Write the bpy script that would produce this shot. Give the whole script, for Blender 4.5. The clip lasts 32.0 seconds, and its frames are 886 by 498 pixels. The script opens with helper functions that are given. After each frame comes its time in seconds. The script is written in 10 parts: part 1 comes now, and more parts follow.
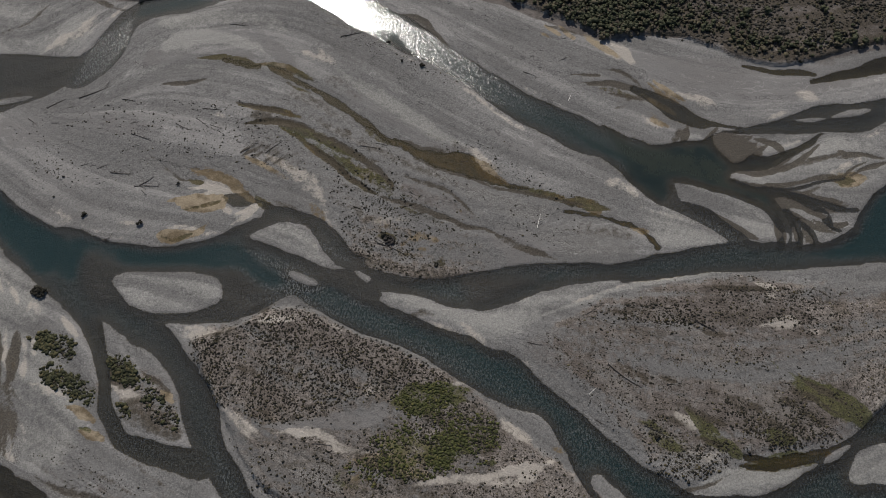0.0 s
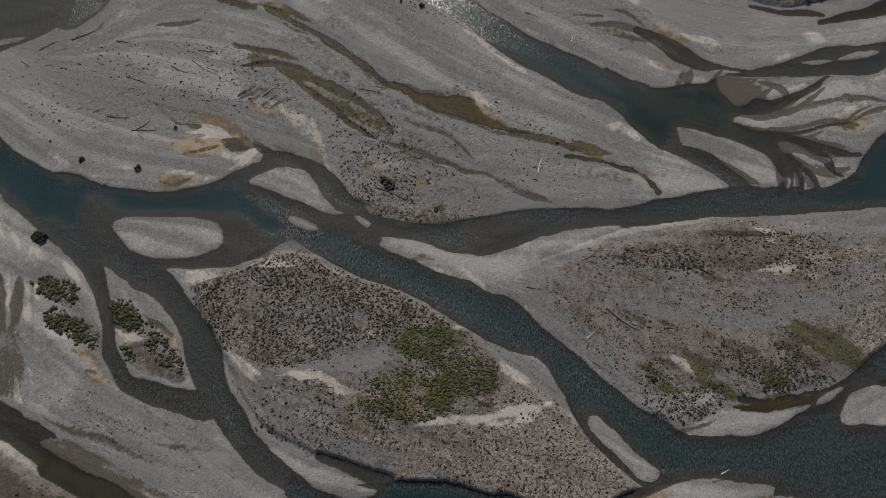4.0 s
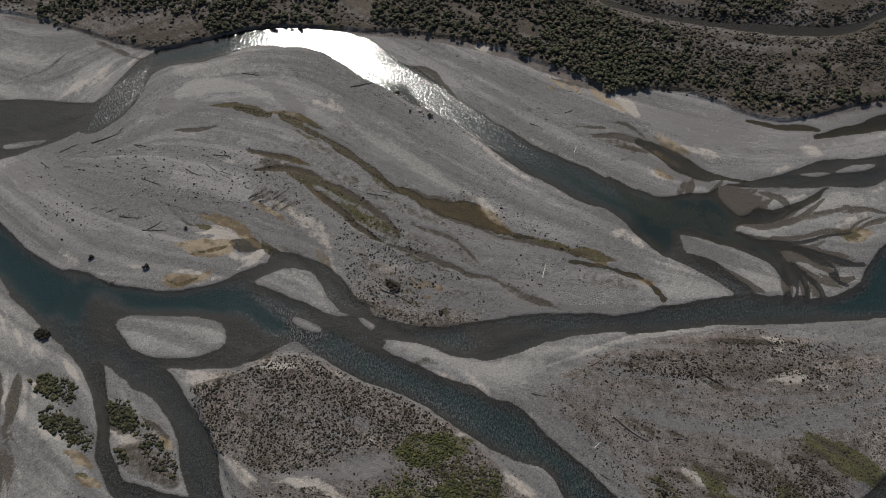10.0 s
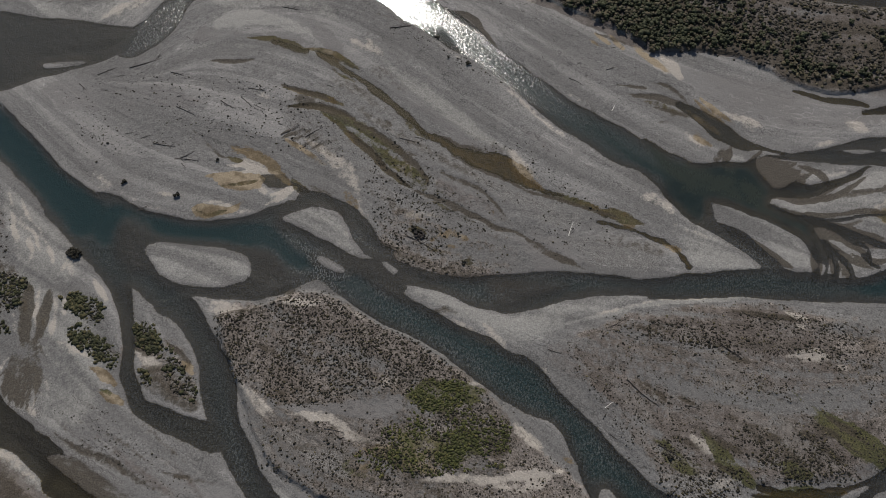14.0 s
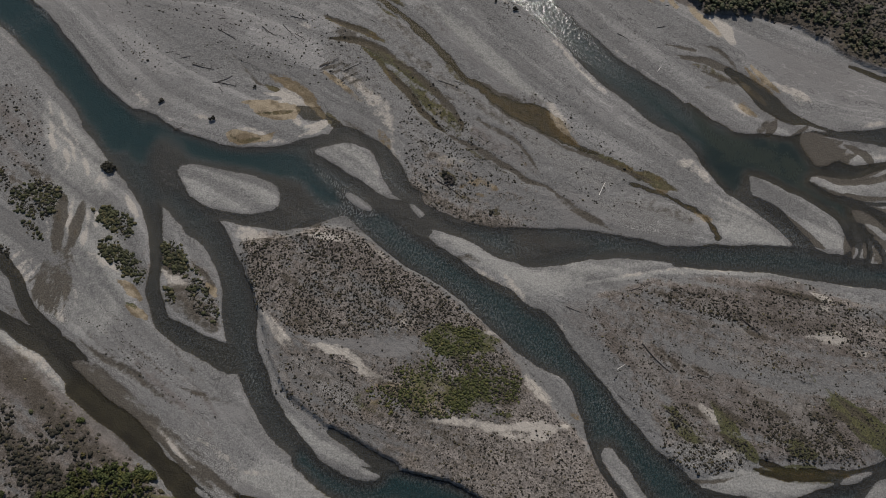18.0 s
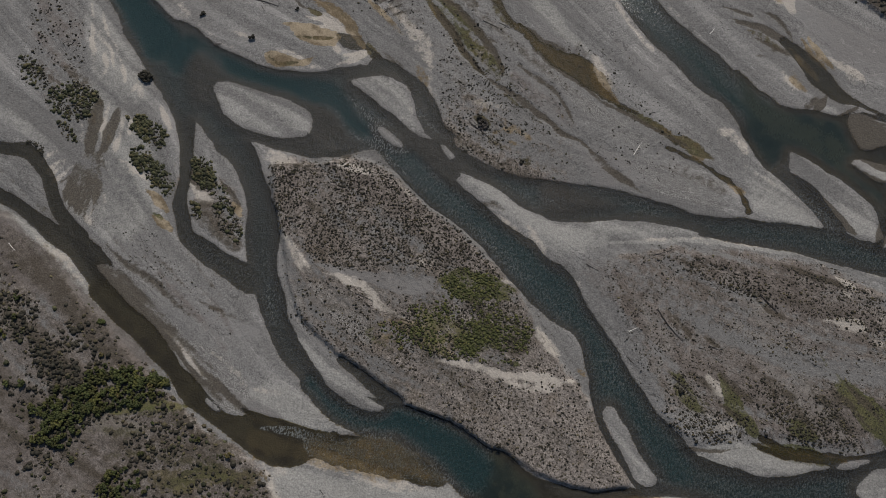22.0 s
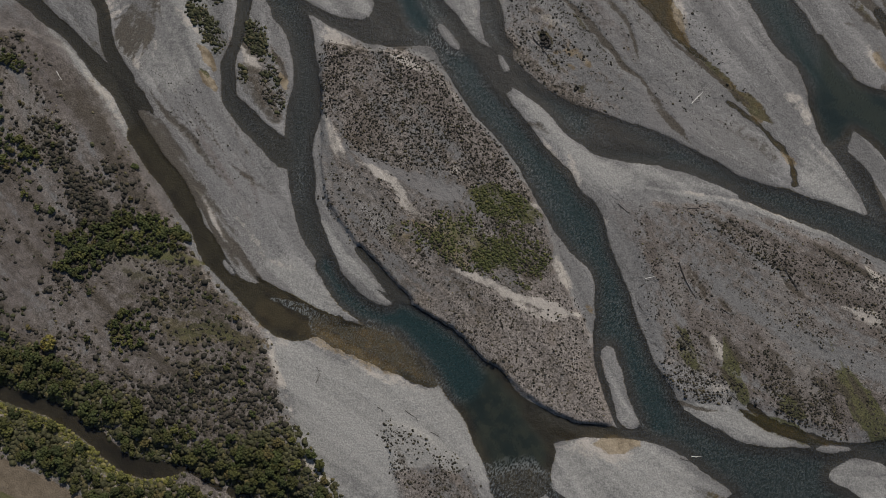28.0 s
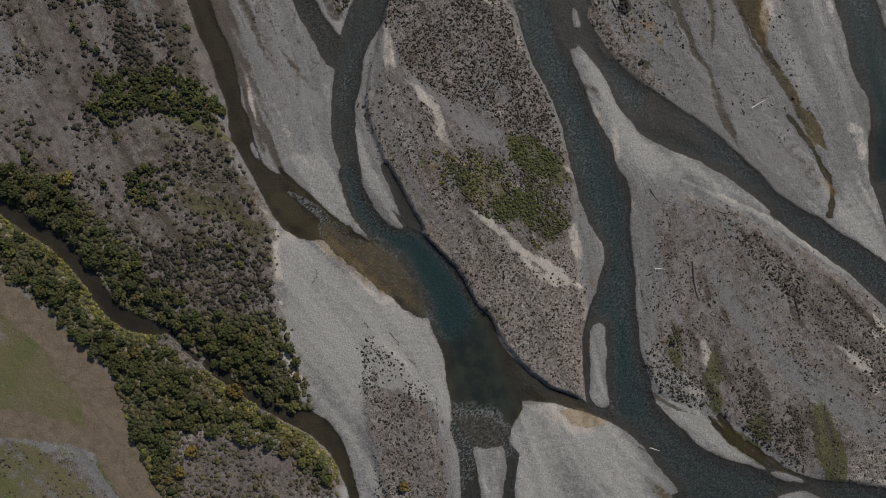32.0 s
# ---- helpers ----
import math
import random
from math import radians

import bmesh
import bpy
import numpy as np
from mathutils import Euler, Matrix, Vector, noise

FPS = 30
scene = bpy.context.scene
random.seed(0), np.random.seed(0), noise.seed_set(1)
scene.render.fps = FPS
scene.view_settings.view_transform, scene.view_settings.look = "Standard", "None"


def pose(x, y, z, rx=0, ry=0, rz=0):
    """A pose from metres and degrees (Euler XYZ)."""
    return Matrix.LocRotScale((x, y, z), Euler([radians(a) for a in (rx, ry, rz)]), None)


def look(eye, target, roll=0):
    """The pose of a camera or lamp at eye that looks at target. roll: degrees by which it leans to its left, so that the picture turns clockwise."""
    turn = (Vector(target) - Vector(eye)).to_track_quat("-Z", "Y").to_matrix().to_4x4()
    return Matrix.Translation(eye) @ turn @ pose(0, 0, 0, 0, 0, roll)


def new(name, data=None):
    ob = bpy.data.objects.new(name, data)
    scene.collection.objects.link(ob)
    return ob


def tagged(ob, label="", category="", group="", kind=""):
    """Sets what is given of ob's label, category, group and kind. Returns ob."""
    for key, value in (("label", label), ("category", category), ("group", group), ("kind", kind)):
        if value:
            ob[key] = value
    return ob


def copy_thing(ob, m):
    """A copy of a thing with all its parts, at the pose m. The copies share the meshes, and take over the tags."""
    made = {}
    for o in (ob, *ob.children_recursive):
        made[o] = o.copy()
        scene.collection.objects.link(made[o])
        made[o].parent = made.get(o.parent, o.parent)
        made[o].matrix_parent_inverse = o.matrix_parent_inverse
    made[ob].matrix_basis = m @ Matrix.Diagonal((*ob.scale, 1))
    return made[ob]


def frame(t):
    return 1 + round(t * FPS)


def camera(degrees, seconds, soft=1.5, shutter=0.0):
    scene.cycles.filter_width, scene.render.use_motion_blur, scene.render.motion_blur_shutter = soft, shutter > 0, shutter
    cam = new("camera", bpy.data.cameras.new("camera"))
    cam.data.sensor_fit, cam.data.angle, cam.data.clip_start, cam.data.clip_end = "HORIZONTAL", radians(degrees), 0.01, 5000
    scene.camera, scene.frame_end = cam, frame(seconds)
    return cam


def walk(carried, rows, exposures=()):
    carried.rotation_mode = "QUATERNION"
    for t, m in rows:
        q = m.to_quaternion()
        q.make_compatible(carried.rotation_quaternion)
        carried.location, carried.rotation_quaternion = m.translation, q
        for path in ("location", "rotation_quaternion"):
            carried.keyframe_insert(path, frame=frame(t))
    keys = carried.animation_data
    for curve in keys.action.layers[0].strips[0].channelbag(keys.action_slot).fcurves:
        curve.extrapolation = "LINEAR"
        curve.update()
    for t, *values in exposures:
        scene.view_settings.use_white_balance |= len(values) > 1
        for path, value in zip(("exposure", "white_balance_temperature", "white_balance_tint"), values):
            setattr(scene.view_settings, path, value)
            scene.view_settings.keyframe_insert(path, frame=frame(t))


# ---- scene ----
# ---- camera: it hovers 200 m over the river bed and only turns ----
EXPO, SUN, SKY = 0.28, 3.5, 0.068  # stops, and the strengths of sun and sky
EYE = (0.0, 0.0, 200.0)
cam = camera(63.44, 32.0, soft=0.62)
TURNS = [  # seconds, heading to the left of +y, pitch above level, in degrees
    (0, 0.36, -66.43),
    (0.5, 0.38, -67.03),
    (1, 0.37, -67.64),
    (1.5, 0.39, -68.24),
    (2, 0.37, -68.81),
    (2.5, 0.35, -69.38),
    (4.5, 0.35, -70.96),
    (5, 0.38, -70.22),
    (5.5, 0.40, -66.96),
    (6, 0.39, -62.26),
    (6.5, 0.40, -59.87),
    (7, 0.41, -59.74),
    (7.5, 0.41, -60.12),
    (8, 0.40, -60.61),
    (8.5, 0.48, -61.09),
    (9, 0.73, -61.59),
    (9.5, 1.01, -62.07),
    (10, 1.32, -62.57),
    (10.5, 1.69, -63.06),
    (11, 2.22, -63.56),
    (11.5, 2.82, -64.07),
    (12, 3.44, -64.58),
    (12.5, 4.09, -65.08),
    (13, 4.75, -65.59),
    (13.5, 5.45, -66.10),
    (14, 6.15, -66.60),
    (14.5, 6.88, -67.11),
    (16.5, 9.70, -69.23),
    (17, 10.42, -69.77),
    (17.5, 11.15, -70.31),
    (18, 11.89, -70.87),
    (18.5, 12.67, -71.42),
    (19, 13.42, -71.97),
    (19.5, 14.11, -72.52),
    (20, 14.91, -73.09),
    (20.5, 15.74, -73.66),
    (21, 16.62, -74.24),
    (21.5, 17.49, -74.83),
    (22, 18.33, -75.42),
    (22.5, 19.23, -76.02),
    (23, 20.12, -76.61),
    (23.5, 21.11, -77.22),
    (24, 21.94, -77.81),
    (24.5, 22.93, -78.41),
    (25, 23.83, -79.04),
    (25.5, 24.75, -79.66),
    (27.5, 28.74, -82.09),
    (28, 29.79, -82.70),
    (28.5, 31.00, -83.30),
    (29, 32.39, -83.93),
    (29.5, 34.09, -84.54),
    (30, 35.86, -85.18),
    (30.5, 37.80, -85.81),
    (31, 39.94, -86.47),
    (31.5, 42.11, -87.17),
    (32, 44.65, -87.82),
]
walk(cam, [(t, pose(*EYE, 90 + pitch, 0, heading)) for t, heading, pitch in TURNS], [(0.0, EXPO), (32.0, EXPO)])

# ---- sky and sun ----
SUN_DIR = Vector((-0.178, 0.674, 0.716)).normalized()
world = bpy.data.worlds.new("sky")
scene.world = world
world.use_nodes = True
wn, wl = world.node_tree.nodes, world.node_tree.links
sky = wn.new("ShaderNodeTexSky")
sky.sky_type = "NISHITA"
sky.sun_disc = False
sky.sun_elevation = math.asin(SUN_DIR.z)
sky.sun_rotation = math.atan2(SUN_DIR.x, SUN_DIR.y)
wl.new(sky.outputs["Color"], wn["Background"].inputs["Color"])
wn["Background"].inputs["Strength"].default_value = SKY
sun = new("sun", bpy.data.lights.new("sun", "SUN"))
sun.data.energy, sun.data.angle, sun.data.color = SUN, radians(0.5), (1.0, 0.935, 0.845)
sun.matrix_world = look(SUN_DIR * 500, (0, 0, 0))


# ---- materials ----
class Nodes:
    """Short calls for building a node material."""

    def __init__(self, name):
        self.mat = bpy.data.materials.new(name)
        self.mat.use_nodes = True
        self.tree = self.mat.node_tree
        self.tree.nodes.clear()
        self.out = self.add("ShaderNodeOutputMaterial")

    def add(self, kind, **settings):
        n = self.tree.nodes.new(kind)
        for key, value in settings.items():
            setattr(n, key, value)
        return n

    def put(self, socket, value):
        if isinstance(value, (int, float)):
            socket.default_value = value
        elif isinstance(value, tuple):
            socket.default_value = (*value, 1.0)[: len(socket.default_value)]
        else:
            self.tree.links.new(value, socket)

    def place(self):
        return self.add("ShaderNodeTexCoord").outputs["Object"]

    def where(self):
        return self.add("ShaderNodeNewGeometry").outputs["Position"]

    def attr(self, name):
        return self.add("ShaderNodeAttribute", attribute_name=name).outputs["Fac"]

    def noise(self, at, scale, detail=4.0, rough=0.55, warp=0.0):
        n = self.add("ShaderNodeTexNoise")
        self.put(n.inputs["Vector"], at)
        n.inputs["Scale"].default_value, n.inputs["Detail"].default_value = scale, detail
        n.inputs["Roughness"].default_value, n.inputs["Distortion"].default_value = rough, warp
        return n.outputs["Fac"]

    def stretched(self, at, turn, sx, sy):
        n = self.add("ShaderNodeMapping")
        self.put(n.inputs["Vector"], at)
        n.inputs["Rotation"].default_value = (0, 0, radians(turn))
        n.inputs["Scale"].default_value = (sx, sy, 1)
        return n.outputs["Vector"]

    def math(self, op, a, b=0.0, c=0.0):
        n = self.add("ShaderNodeMath", operation=op)
        for s, v in zip(n.inputs, (a, b, c)):
            self.put(s, v)
        return n.outputs[0]

    def step(self, x, lo, hi, a=0.0, b=1.0):
        n = self.add("ShaderNodeMapRange", interpolation_type="SMOOTHSTEP")
        self.put(n.inputs["Value"], x)
        for key, v in (("From Min", lo), ("From Max", hi), ("To Min", a), ("To Max", b)):
            self.put(n.inputs[key], v)
        return n.outputs["Result"]

    def mix(self, f, a, b, mode="MIX"):
        n = self.add("ShaderNodeMix", data_type="RGBA", blend_type=mode)
        self.put(n.inputs["Factor"], f)
        self.put(n.inputs[6], a)
        self.put(n.inputs[7], b)
        return n.outputs[2]

    def scale(self, col, f):
        n = self.add("ShaderNodeVectorMath", operation="SCALE")
        self.put(n.inputs[0], col)
        self.put(n.inputs["Scale"], f)
        return n.outputs[0]

    def bump(self, height, strength, distance):
        n = self.add("ShaderNodeBump")
        self.put(n.inputs["Height"], height)
        self.put(n.inputs["Strength"], strength)
        n.inputs["Distance"].default_value = distance
        return n.outputs["Normal"]

    def surface(self, col, rough=0.9, normal=None, spec=0.3):
        n = self.add("ShaderNodeBsdfPrincipled")
        self.put(n.inputs["Base Color"], col)
        self.put(n.inputs["Roughness"], rough)
        n.inputs["Specular IOR Level"].default_value = spec
        if normal is not None:
            self.put(n.inputs["Normal"], normal)
        self.put(self.out.inputs["Surface"], n.outputs[0])
        return self.mat


def ground_material():
    m = Nodes("river_bed_ground")
    at = m.where()
    fine = m.noise(at, 2.2, 5, 0.66)
    mid = m.noise(at, 0.42, 5, 0.65)
    broad = m.noise(at, 0.035, 4, 0.55)
    streak, grain = m.attr("streak"), m.attr("grain")
    flow = m.math("MULTIPLY_ADD", grain, 0.12, m.math("MULTIPLY", streak, 0.88))
    ragged = m.math("ADD", m.math("MULTIPLY", m.math("SUBTRACT", m.noise(at, 0.5, 7, 0.74), 0.5), 2.1), m.math("MULTIPLY", m.math("SUBTRACT", flow, 0.5), 1.6))

    def mask(name, lo=0.3, hi=0.62, wild=0.8):
        told = m.attr(name)
        return m.step(m.math("MULTIPLY_ADD", ragged, m.math("MULTIPLY", m.step(told, 0.0, 0.4), wild), told), lo, hi)

    # grey greywacke gravel: cobbles and fine silt sorted by the floods into long streaks
    gravel = m.mix(m.step(fine, 0.32, 0.7), (0.089, 0.0862, 0.0838), (0.186, 0.1802, 0.1745))
    gravel = m.mix(m.step(mid, 0.38, 0.7, 0.0, 0.6), gravel, (0.158, 0.1530, 0.1485))
    gravel = m.mix(m.step(broad, 0.42, 0.66, 0.0, 0.5), gravel, (0.136, 0.1300, 0.1250))
    gravel = m.scale(gravel, m.step(streak, 0.1, 0.9, 0.80, 1.18))
    gravel = m.mix(m.step(m.math("MULTIPLY_ADD", mid, 0.4, flow), 0.78, 1.0, 0.0, 0.35), gravel, (0.215, 0.205, 0.195))
    gravel = m.scale(gravel, m.step(grain, 0.05, 0.7, 0.84, 1.05))
    pebble = m.add("ShaderNodeTexVoronoi", feature="F1")
    m.put(pebble.inputs["Vector"], at)
    pebble.inputs["Scale"].default_value = 1.5
    spots = m.step(pebble.outputs["Distance"], 0.10, 0.2, 1.0, 0.0)
    spots = m.math("MULTIPLY", spots, m.step(m.noise(at, 0.11, 3), 0.47, 0.6))
    gravel = m.mix(m.math("MULTIPLY", spots, 0.6), gravel, (0.035, 0.032, 0.028))
    litter = m.mix(m.step(fine, 0.33, 0.68), (0.052, 0.0445, 0.039), (0.190, 0.167, 0.150))
    litter = m.mix(m.step(mid, 0.42, 0.68, 0.0, 0.8), litter, (0.166, 0.146, 0.132))
    litter = m.mix(m.step(m.noise(at, 0.09, 5, 0.6), 0.5, 0.66, 0.0, 0.6), litter, (0.092, 0.074, 0.058))
    litter = m.scale(litter, m.step(flow, 0.2, 0.8, 0.75, 1.2))
    litter = m.scale(litter, m.step(m.noise(at, 0.75, 4, 0.7), 0.36, 0.66, 0.80, 1.24))
    specks = m.step(m.noise(at, 2.1, 2, 0.5), 0.56, 0.64)
    specks = m.math("MULTIPLY", specks, m.step(m.noise(at, 0.2, 3), 0.4, 0.6, 0.25, 0.9))
    litter = m.mix(m.math("MULTIPLY", specks, 0.75), litter, (0.032, 0.027, 0.021))
    mats = m.math("MULTIPLY", m.step(m.noise(at, 0.9, 4, 0.65), 0.54, 0.61), m.step(m.noise(at, 0.055, 4), 0.40, 0.56, 0.15, 0.7))
    litter = m.mix(mats, litter, (0.036, 0.031, 0.022))
    col = m.mix(mask("litter", 0.3, 0.75), gravel, litter)
    fresh = m.mix(m.step(fine, 0.3, 0.7), (0.154, 0.1495, 0.140), (0.260, 0.253, 0.236))
    col = m.mix(m.math("MULTIPLY", mask("pale", 0.2, 0.85, 0.7), 0.88), col, m.scale(fresh, m.step(flow, 0.2, 0.8, 0.9, 1.06)))
    speckle = m.noise(at, 3.4, 3, 0.7)
    stones = m.mix(m.step(speckle, 0.40, 0.62), (0.062, 0.058, 0.054), (0.225, 0.217, 0.207))
    col = m.mix(m.math("MULTIPLY", mask("cobble", 0.25, 0.8, 0.8), 0.75), col, stones)
    mud = m.mix(m.step(broad, 0.4, 0.62), (0.126, 0.119, 0.115), (0.150, 0.144, 0.140))
    mud = m.scale(mud, m.step(fine, 0.2, 0.8, 0.93, 1.06))
    col = m.mix(m.math("MULTIPLY", mask("mud", 0.3, 0.75, 0.5), 0.85), col, mud)
    # brown soil tone; it also carries the painted shade of the cut bank
    soil_and_shade = m.mix(m.step(m.noise(at, 0.3, 5, 0.65), 0.35, 0.66), (0.062, 0.0515, 0.0455), (0.106, 0.0905, 0.0815))
    soil_and_shade = m.scale(soil_and_shade, m.step(fine, 0.25, 0.75, 0.82, 1.15))
    col = m.mix(m.math("MULTIPLY", mask("soil_and_shade", 0.25, 0.85, 0.7), 0.8), col, soil_and_shade)
    sand = m.mix(fine, (0.205, 0.185, 0.160), (0.40, 0.366, 0.325))
    col = m.mix(m.math("MULTIPLY", mask("sand", 0.30, 0.95, 1.15), 0.88), col, sand)
    # thin rills and lines of wrack left by falling water
    rib = m.attr("rib")
    for level, width, far, shade in ((0.5, 0.026, 0.09, 0.62), (0.36, 0.022, 0.13, 0.68), (0.64, 0.030, 0.11, 1.32), (0.43, 0.018, 0.17, 0.7)):
        line = m.step(m.math("ABSOLUTE", m.math("SUBTRACT", rib, level)), width * 0.3, width, 1.0, 0.0)
        line = m.math("MULTIPLY", m.math("MULTIPLY", line, m.step(m.attr("pale"), 0.2, 0.8, 1.0, 0.3)), m.step(m.noise(at, far, 5, 0.7), 0.43, 0.58))
        col = m.mix(line, col, m.scale(col, shade))
    tan = m.mix(m.step(m.math("MULTIPLY_ADD", streak, 0.5, m.noise(at, 0.3, 4, 0.6)), 0.6, 0.95), (0.104, 0.078, 0.046), (0.235, 0.190, 0.132))
    tan = m.scale(tan, m.step(fine, 0.3, 0.75, 0.8, 1.15))
    col = m.mix(m.math("MULTIPLY", mask("tan", 0.25, 0.7, 0.8), 0.95), col, tan)
    # drying algae: black-green threads, olive mats, rusty margins
    thread = m.math("ADD", m.math("MULTIPLY", streak, 0.5), m.math("MULTIPLY", m.noise(at, 0.24, 6, 0.7), 0.9))
    damp = m.mix(m.step(thread, 0.50, 0.70), (0.018, 0.0165, 0.010), (0.066, 0.056, 0.030))
    damp = m.mix(m.step(thread, 0.80, 0.95), damp, (0.150, 0.125, 0.088))
    damp = m.mix(m.step(m.noise(at, 0.10, 4), 0.52, 0.60, 0.0, 0.5), damp, (0.088, 0.060, 0.026))
    damp = m.mix(m.step(m.noise(at, 0.17, 4, 0.6), 0.55, 0.62, 0.0, 0.6), damp, (0.055, 0.054, 0.024))
    damp = m.scale(damp, m.step(fine, 0.3, 0.75, 0.65, 1.3))
    col = m.mix(mask("damp", 0.28, 0.7, 0.8), col, damp)
    green = m.mix(m.step(fine, 0.3, 0.7), (0.022, 0.024, 0.009), (0.074, 0.072, 0.027))
    col = m.mix(m.math("MULTIPLY", mask("green", 0.3, 0.8, 1.1), 0.9), col, green)
    col = m.mix(m.math("MULTIPLY", mask("dark", 0.3, 0.72, 0.6), 0.85), col, m.mix(m.step(fine, 0.3, 0.7), (0.022, 0.0185, 0.0125), (0.062, 0.050, 0.037)))
    grass = m.mix(m.step(m.noise(at, 0.10, 5, 0.6), 0.42, 0.62), (0.080, 0.070, 0.036), (0.062, 0.068, 0.024))
    grass = m.mix(m.step(fine, 0.4, 0.75, 0.0, 0.4), grass, (0.125, 0.105, 0.056))
    col = m.mix(mask("grass", 0.25, 0.9, 0.9), col, grass)
    dirt = m.mix(m.step(mid, 0.3, 0.7), (0.074, 0.057, 0.039), (0.112, 0.089, 0.063))
    dirt = m.mix(m.step(fine, 0.35, 0.75, 0.0, 0.4), dirt, (0.155, 0.126, 0.092))
    col = m.mix(mask("dirt", 0.35, 0.6, 0.35), col, dirt)
    # stones under the water and at its edge are soaked and dark
    edge = m.math("MULTIPLY_ADD", m.math("SUBTRACT", m.noise(at, 1.1, 5, 0.65), 0.5), 0.9, m.attr("shore"))
    soaked = m.math("ADD", m.step(edge, 0.0, 0.16, 0.86, 0.0), m.step(edge, 0.1, 0.9, 0.14, 0.0))
    soaked = m.math("MULTIPLY", soaked, m.step(m.attr("tan"), 0.2, 0.9, 1.0, 0.5))
    col = m.mix(soaked, col, m.scale(col, 0.17))
    rough = m.step(soaked, 0.0, 1.0, 0.92, 0.6)
    relief = m.math("ADD", m.math("MULTIPLY", fine, 0.6), mid)
    return m.surface(col, rough, m.bump(relief, 0.9, 0.4), 0.25)


def water_material():
    m = Nodes("river_water")
    at = m.where()
    depth, silt = m.attr("depth"), m.attr("silt")
    swell = m.noise(m.stretched(at, 25, 1.0, 0.55), 1.0, 2, 0.5, 0.6)
    chop = m.noise(at, 2.6, 2, 0.5)
    riffle = m.math("SUBTRACT", 1.0, m.step(depth, 0.3, 1.5, 0.0, 0.45))
    calm = m.step(silt, 0.2, 0.7, 1.0, 0.3)
    rapid = m.step(m.math("MULTIPLY_ADD", m.math("SUBTRACT", m.noise(at, 0.06, 3), 0.5), 0.7, m.attr("riffle")), 0.0, 0.9)
    normal = m.bump(m.math("ADD", swell, m.math("MULTIPLY", chop, 0.5)), m.math("MULTIPLY", m.math("MULTIPLY", riffle, calm), m.step(rapid, 0.0, 1.0, 0.15, 0.36)), 0.30)
    gloss = m.add("ShaderNodeBsdfGlossy", distribution="BECKMANN")
    m.put(gloss.inputs["Color"], (0.94, 0.97, 1.0))
    m.put(gloss.inputs["Roughness"], m.math("MULTIPLY", m.step(m.noise(at, 1.6, 3, 0.7, 0.5), 0.38, 0.6, 0.15, 0.08), m.math("MULTIPLY", m.math("MULTIPLY_ADD", rapid, 0.8, 1.0), m.step(silt, 0.5, 0.95, 1.0, 0.3))))
    m.put(gloss.inputs["Normal"], normal)
    clear = m.add("ShaderNodeBsdfTransparent")
    tint = m.mix(silt, m.mix(m.step(depth, 0.2, 0.9), (0.80, 0.79, 0.74), (0.70, 0.82, 0.80)), (0.81, 0.73, 0.50))
    m.put(clear.inputs["Color"], tint)
    body = m.add("ShaderNodeBsdfDiffuse")
    teal = m.mix(m.step(depth, 0.42, 1.1), (0.0165, 0.0170, 0.0155), (0.0068, 0.0220, 0.0230))
    brown = m.mix(m.step(m.math("MULTIPLY_ADD", m.attr("streak"), 0.5, m.noise(at, 0.25, 4)), 0.5, 1.0), (0.0125, 0.0102, 0.0066), (0.034, 0.0290, 0.0165))
    # sky sheen on the wavelets, painted into the body colour: pale crests, darker troughs
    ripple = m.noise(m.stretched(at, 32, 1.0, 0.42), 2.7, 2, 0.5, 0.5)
    crest_sheen = m.math("MULTIPLY", m.step(ripple, 0.44, 0.58), m.step(rapid, 0.0, 1.0, 0.44, 1.0))
    crest_sheen = m.math("MULTIPLY", crest_sheen, m.step(depth, 0.65, 1.25, 1.0, 0.2))
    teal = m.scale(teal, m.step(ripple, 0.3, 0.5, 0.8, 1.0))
    crest_sheen = m.math("MULTIPLY", crest_sheen, m.math("MAXIMUM", m.step(silt, 0.2, 0.7, 1.0, 0.0), m.step(rapid, 0.25, 0.9)))
    m.put(body.inputs["Color"], m.mix(crest_sheen, m.mix(silt, teal, brown), (0.122, 0.130, 0.128)))
    waves = m.math("ADD", m.noise(m.stretched(at, 20, 1.0, 0.45), 1.5, 3, 0.6, 0.7), m.math("MULTIPLY", chop, 0.3))
    m.put(body.inputs["Normal"], m.bump(waves, m.math("MULTIPLY", m.math("MULTIPLY", riffle, calm), m.math("MULTIPLY_ADD", rapid, 0.35, 0.65)), 1.7))
    murk = m.math("SUBTRACT", 1.0, m.math("EXPONENT", m.math("MULTIPLY", depth, m.math("MULTIPLY_ADD", silt, -2.6, -1.15))))
    murk = m.math("MAXIMUM", murk, m.math("MULTIPLY", m.math("MULTIPLY", crest_sheen, 0.75), calm))
    under = m.add("ShaderNodeMixShader")
    m.put(under.inputs[0], murk)
    m.put(under.inputs[1], clear.outputs[0])
    m.put(under.inputs[2], body.outputs[0])
    fres = m.add("ShaderNodeFresnel")
    fres.inputs["IOR"].default_value = 1.33
    m.put(fres.inputs["Normal"], normal)
    top = m.add("ShaderNodeMixShader")
    m.put(top.inputs[0], fres.outputs[0])
    m.put(top.inputs[1], under.outputs[0])
    m.put(top.inputs[2], gloss.outputs[0])
    # broken white water on the steps of the riffles
    crest = m.math("MULTIPLY", m.step(m.noise(at, 1.9, 4, 0.7, 0.5), 0.64, 0.72), m.step(rapid, 0.6, 1.0, 0.0, 0.26))
    foam = m.add("ShaderNodeBsdfDiffuse")
    m.put(foam.inputs["Color"], (0.45, 0.46, 0.46))
    last = m.add("ShaderNodeMixShader")
    m.put(last.inputs[0], crest)
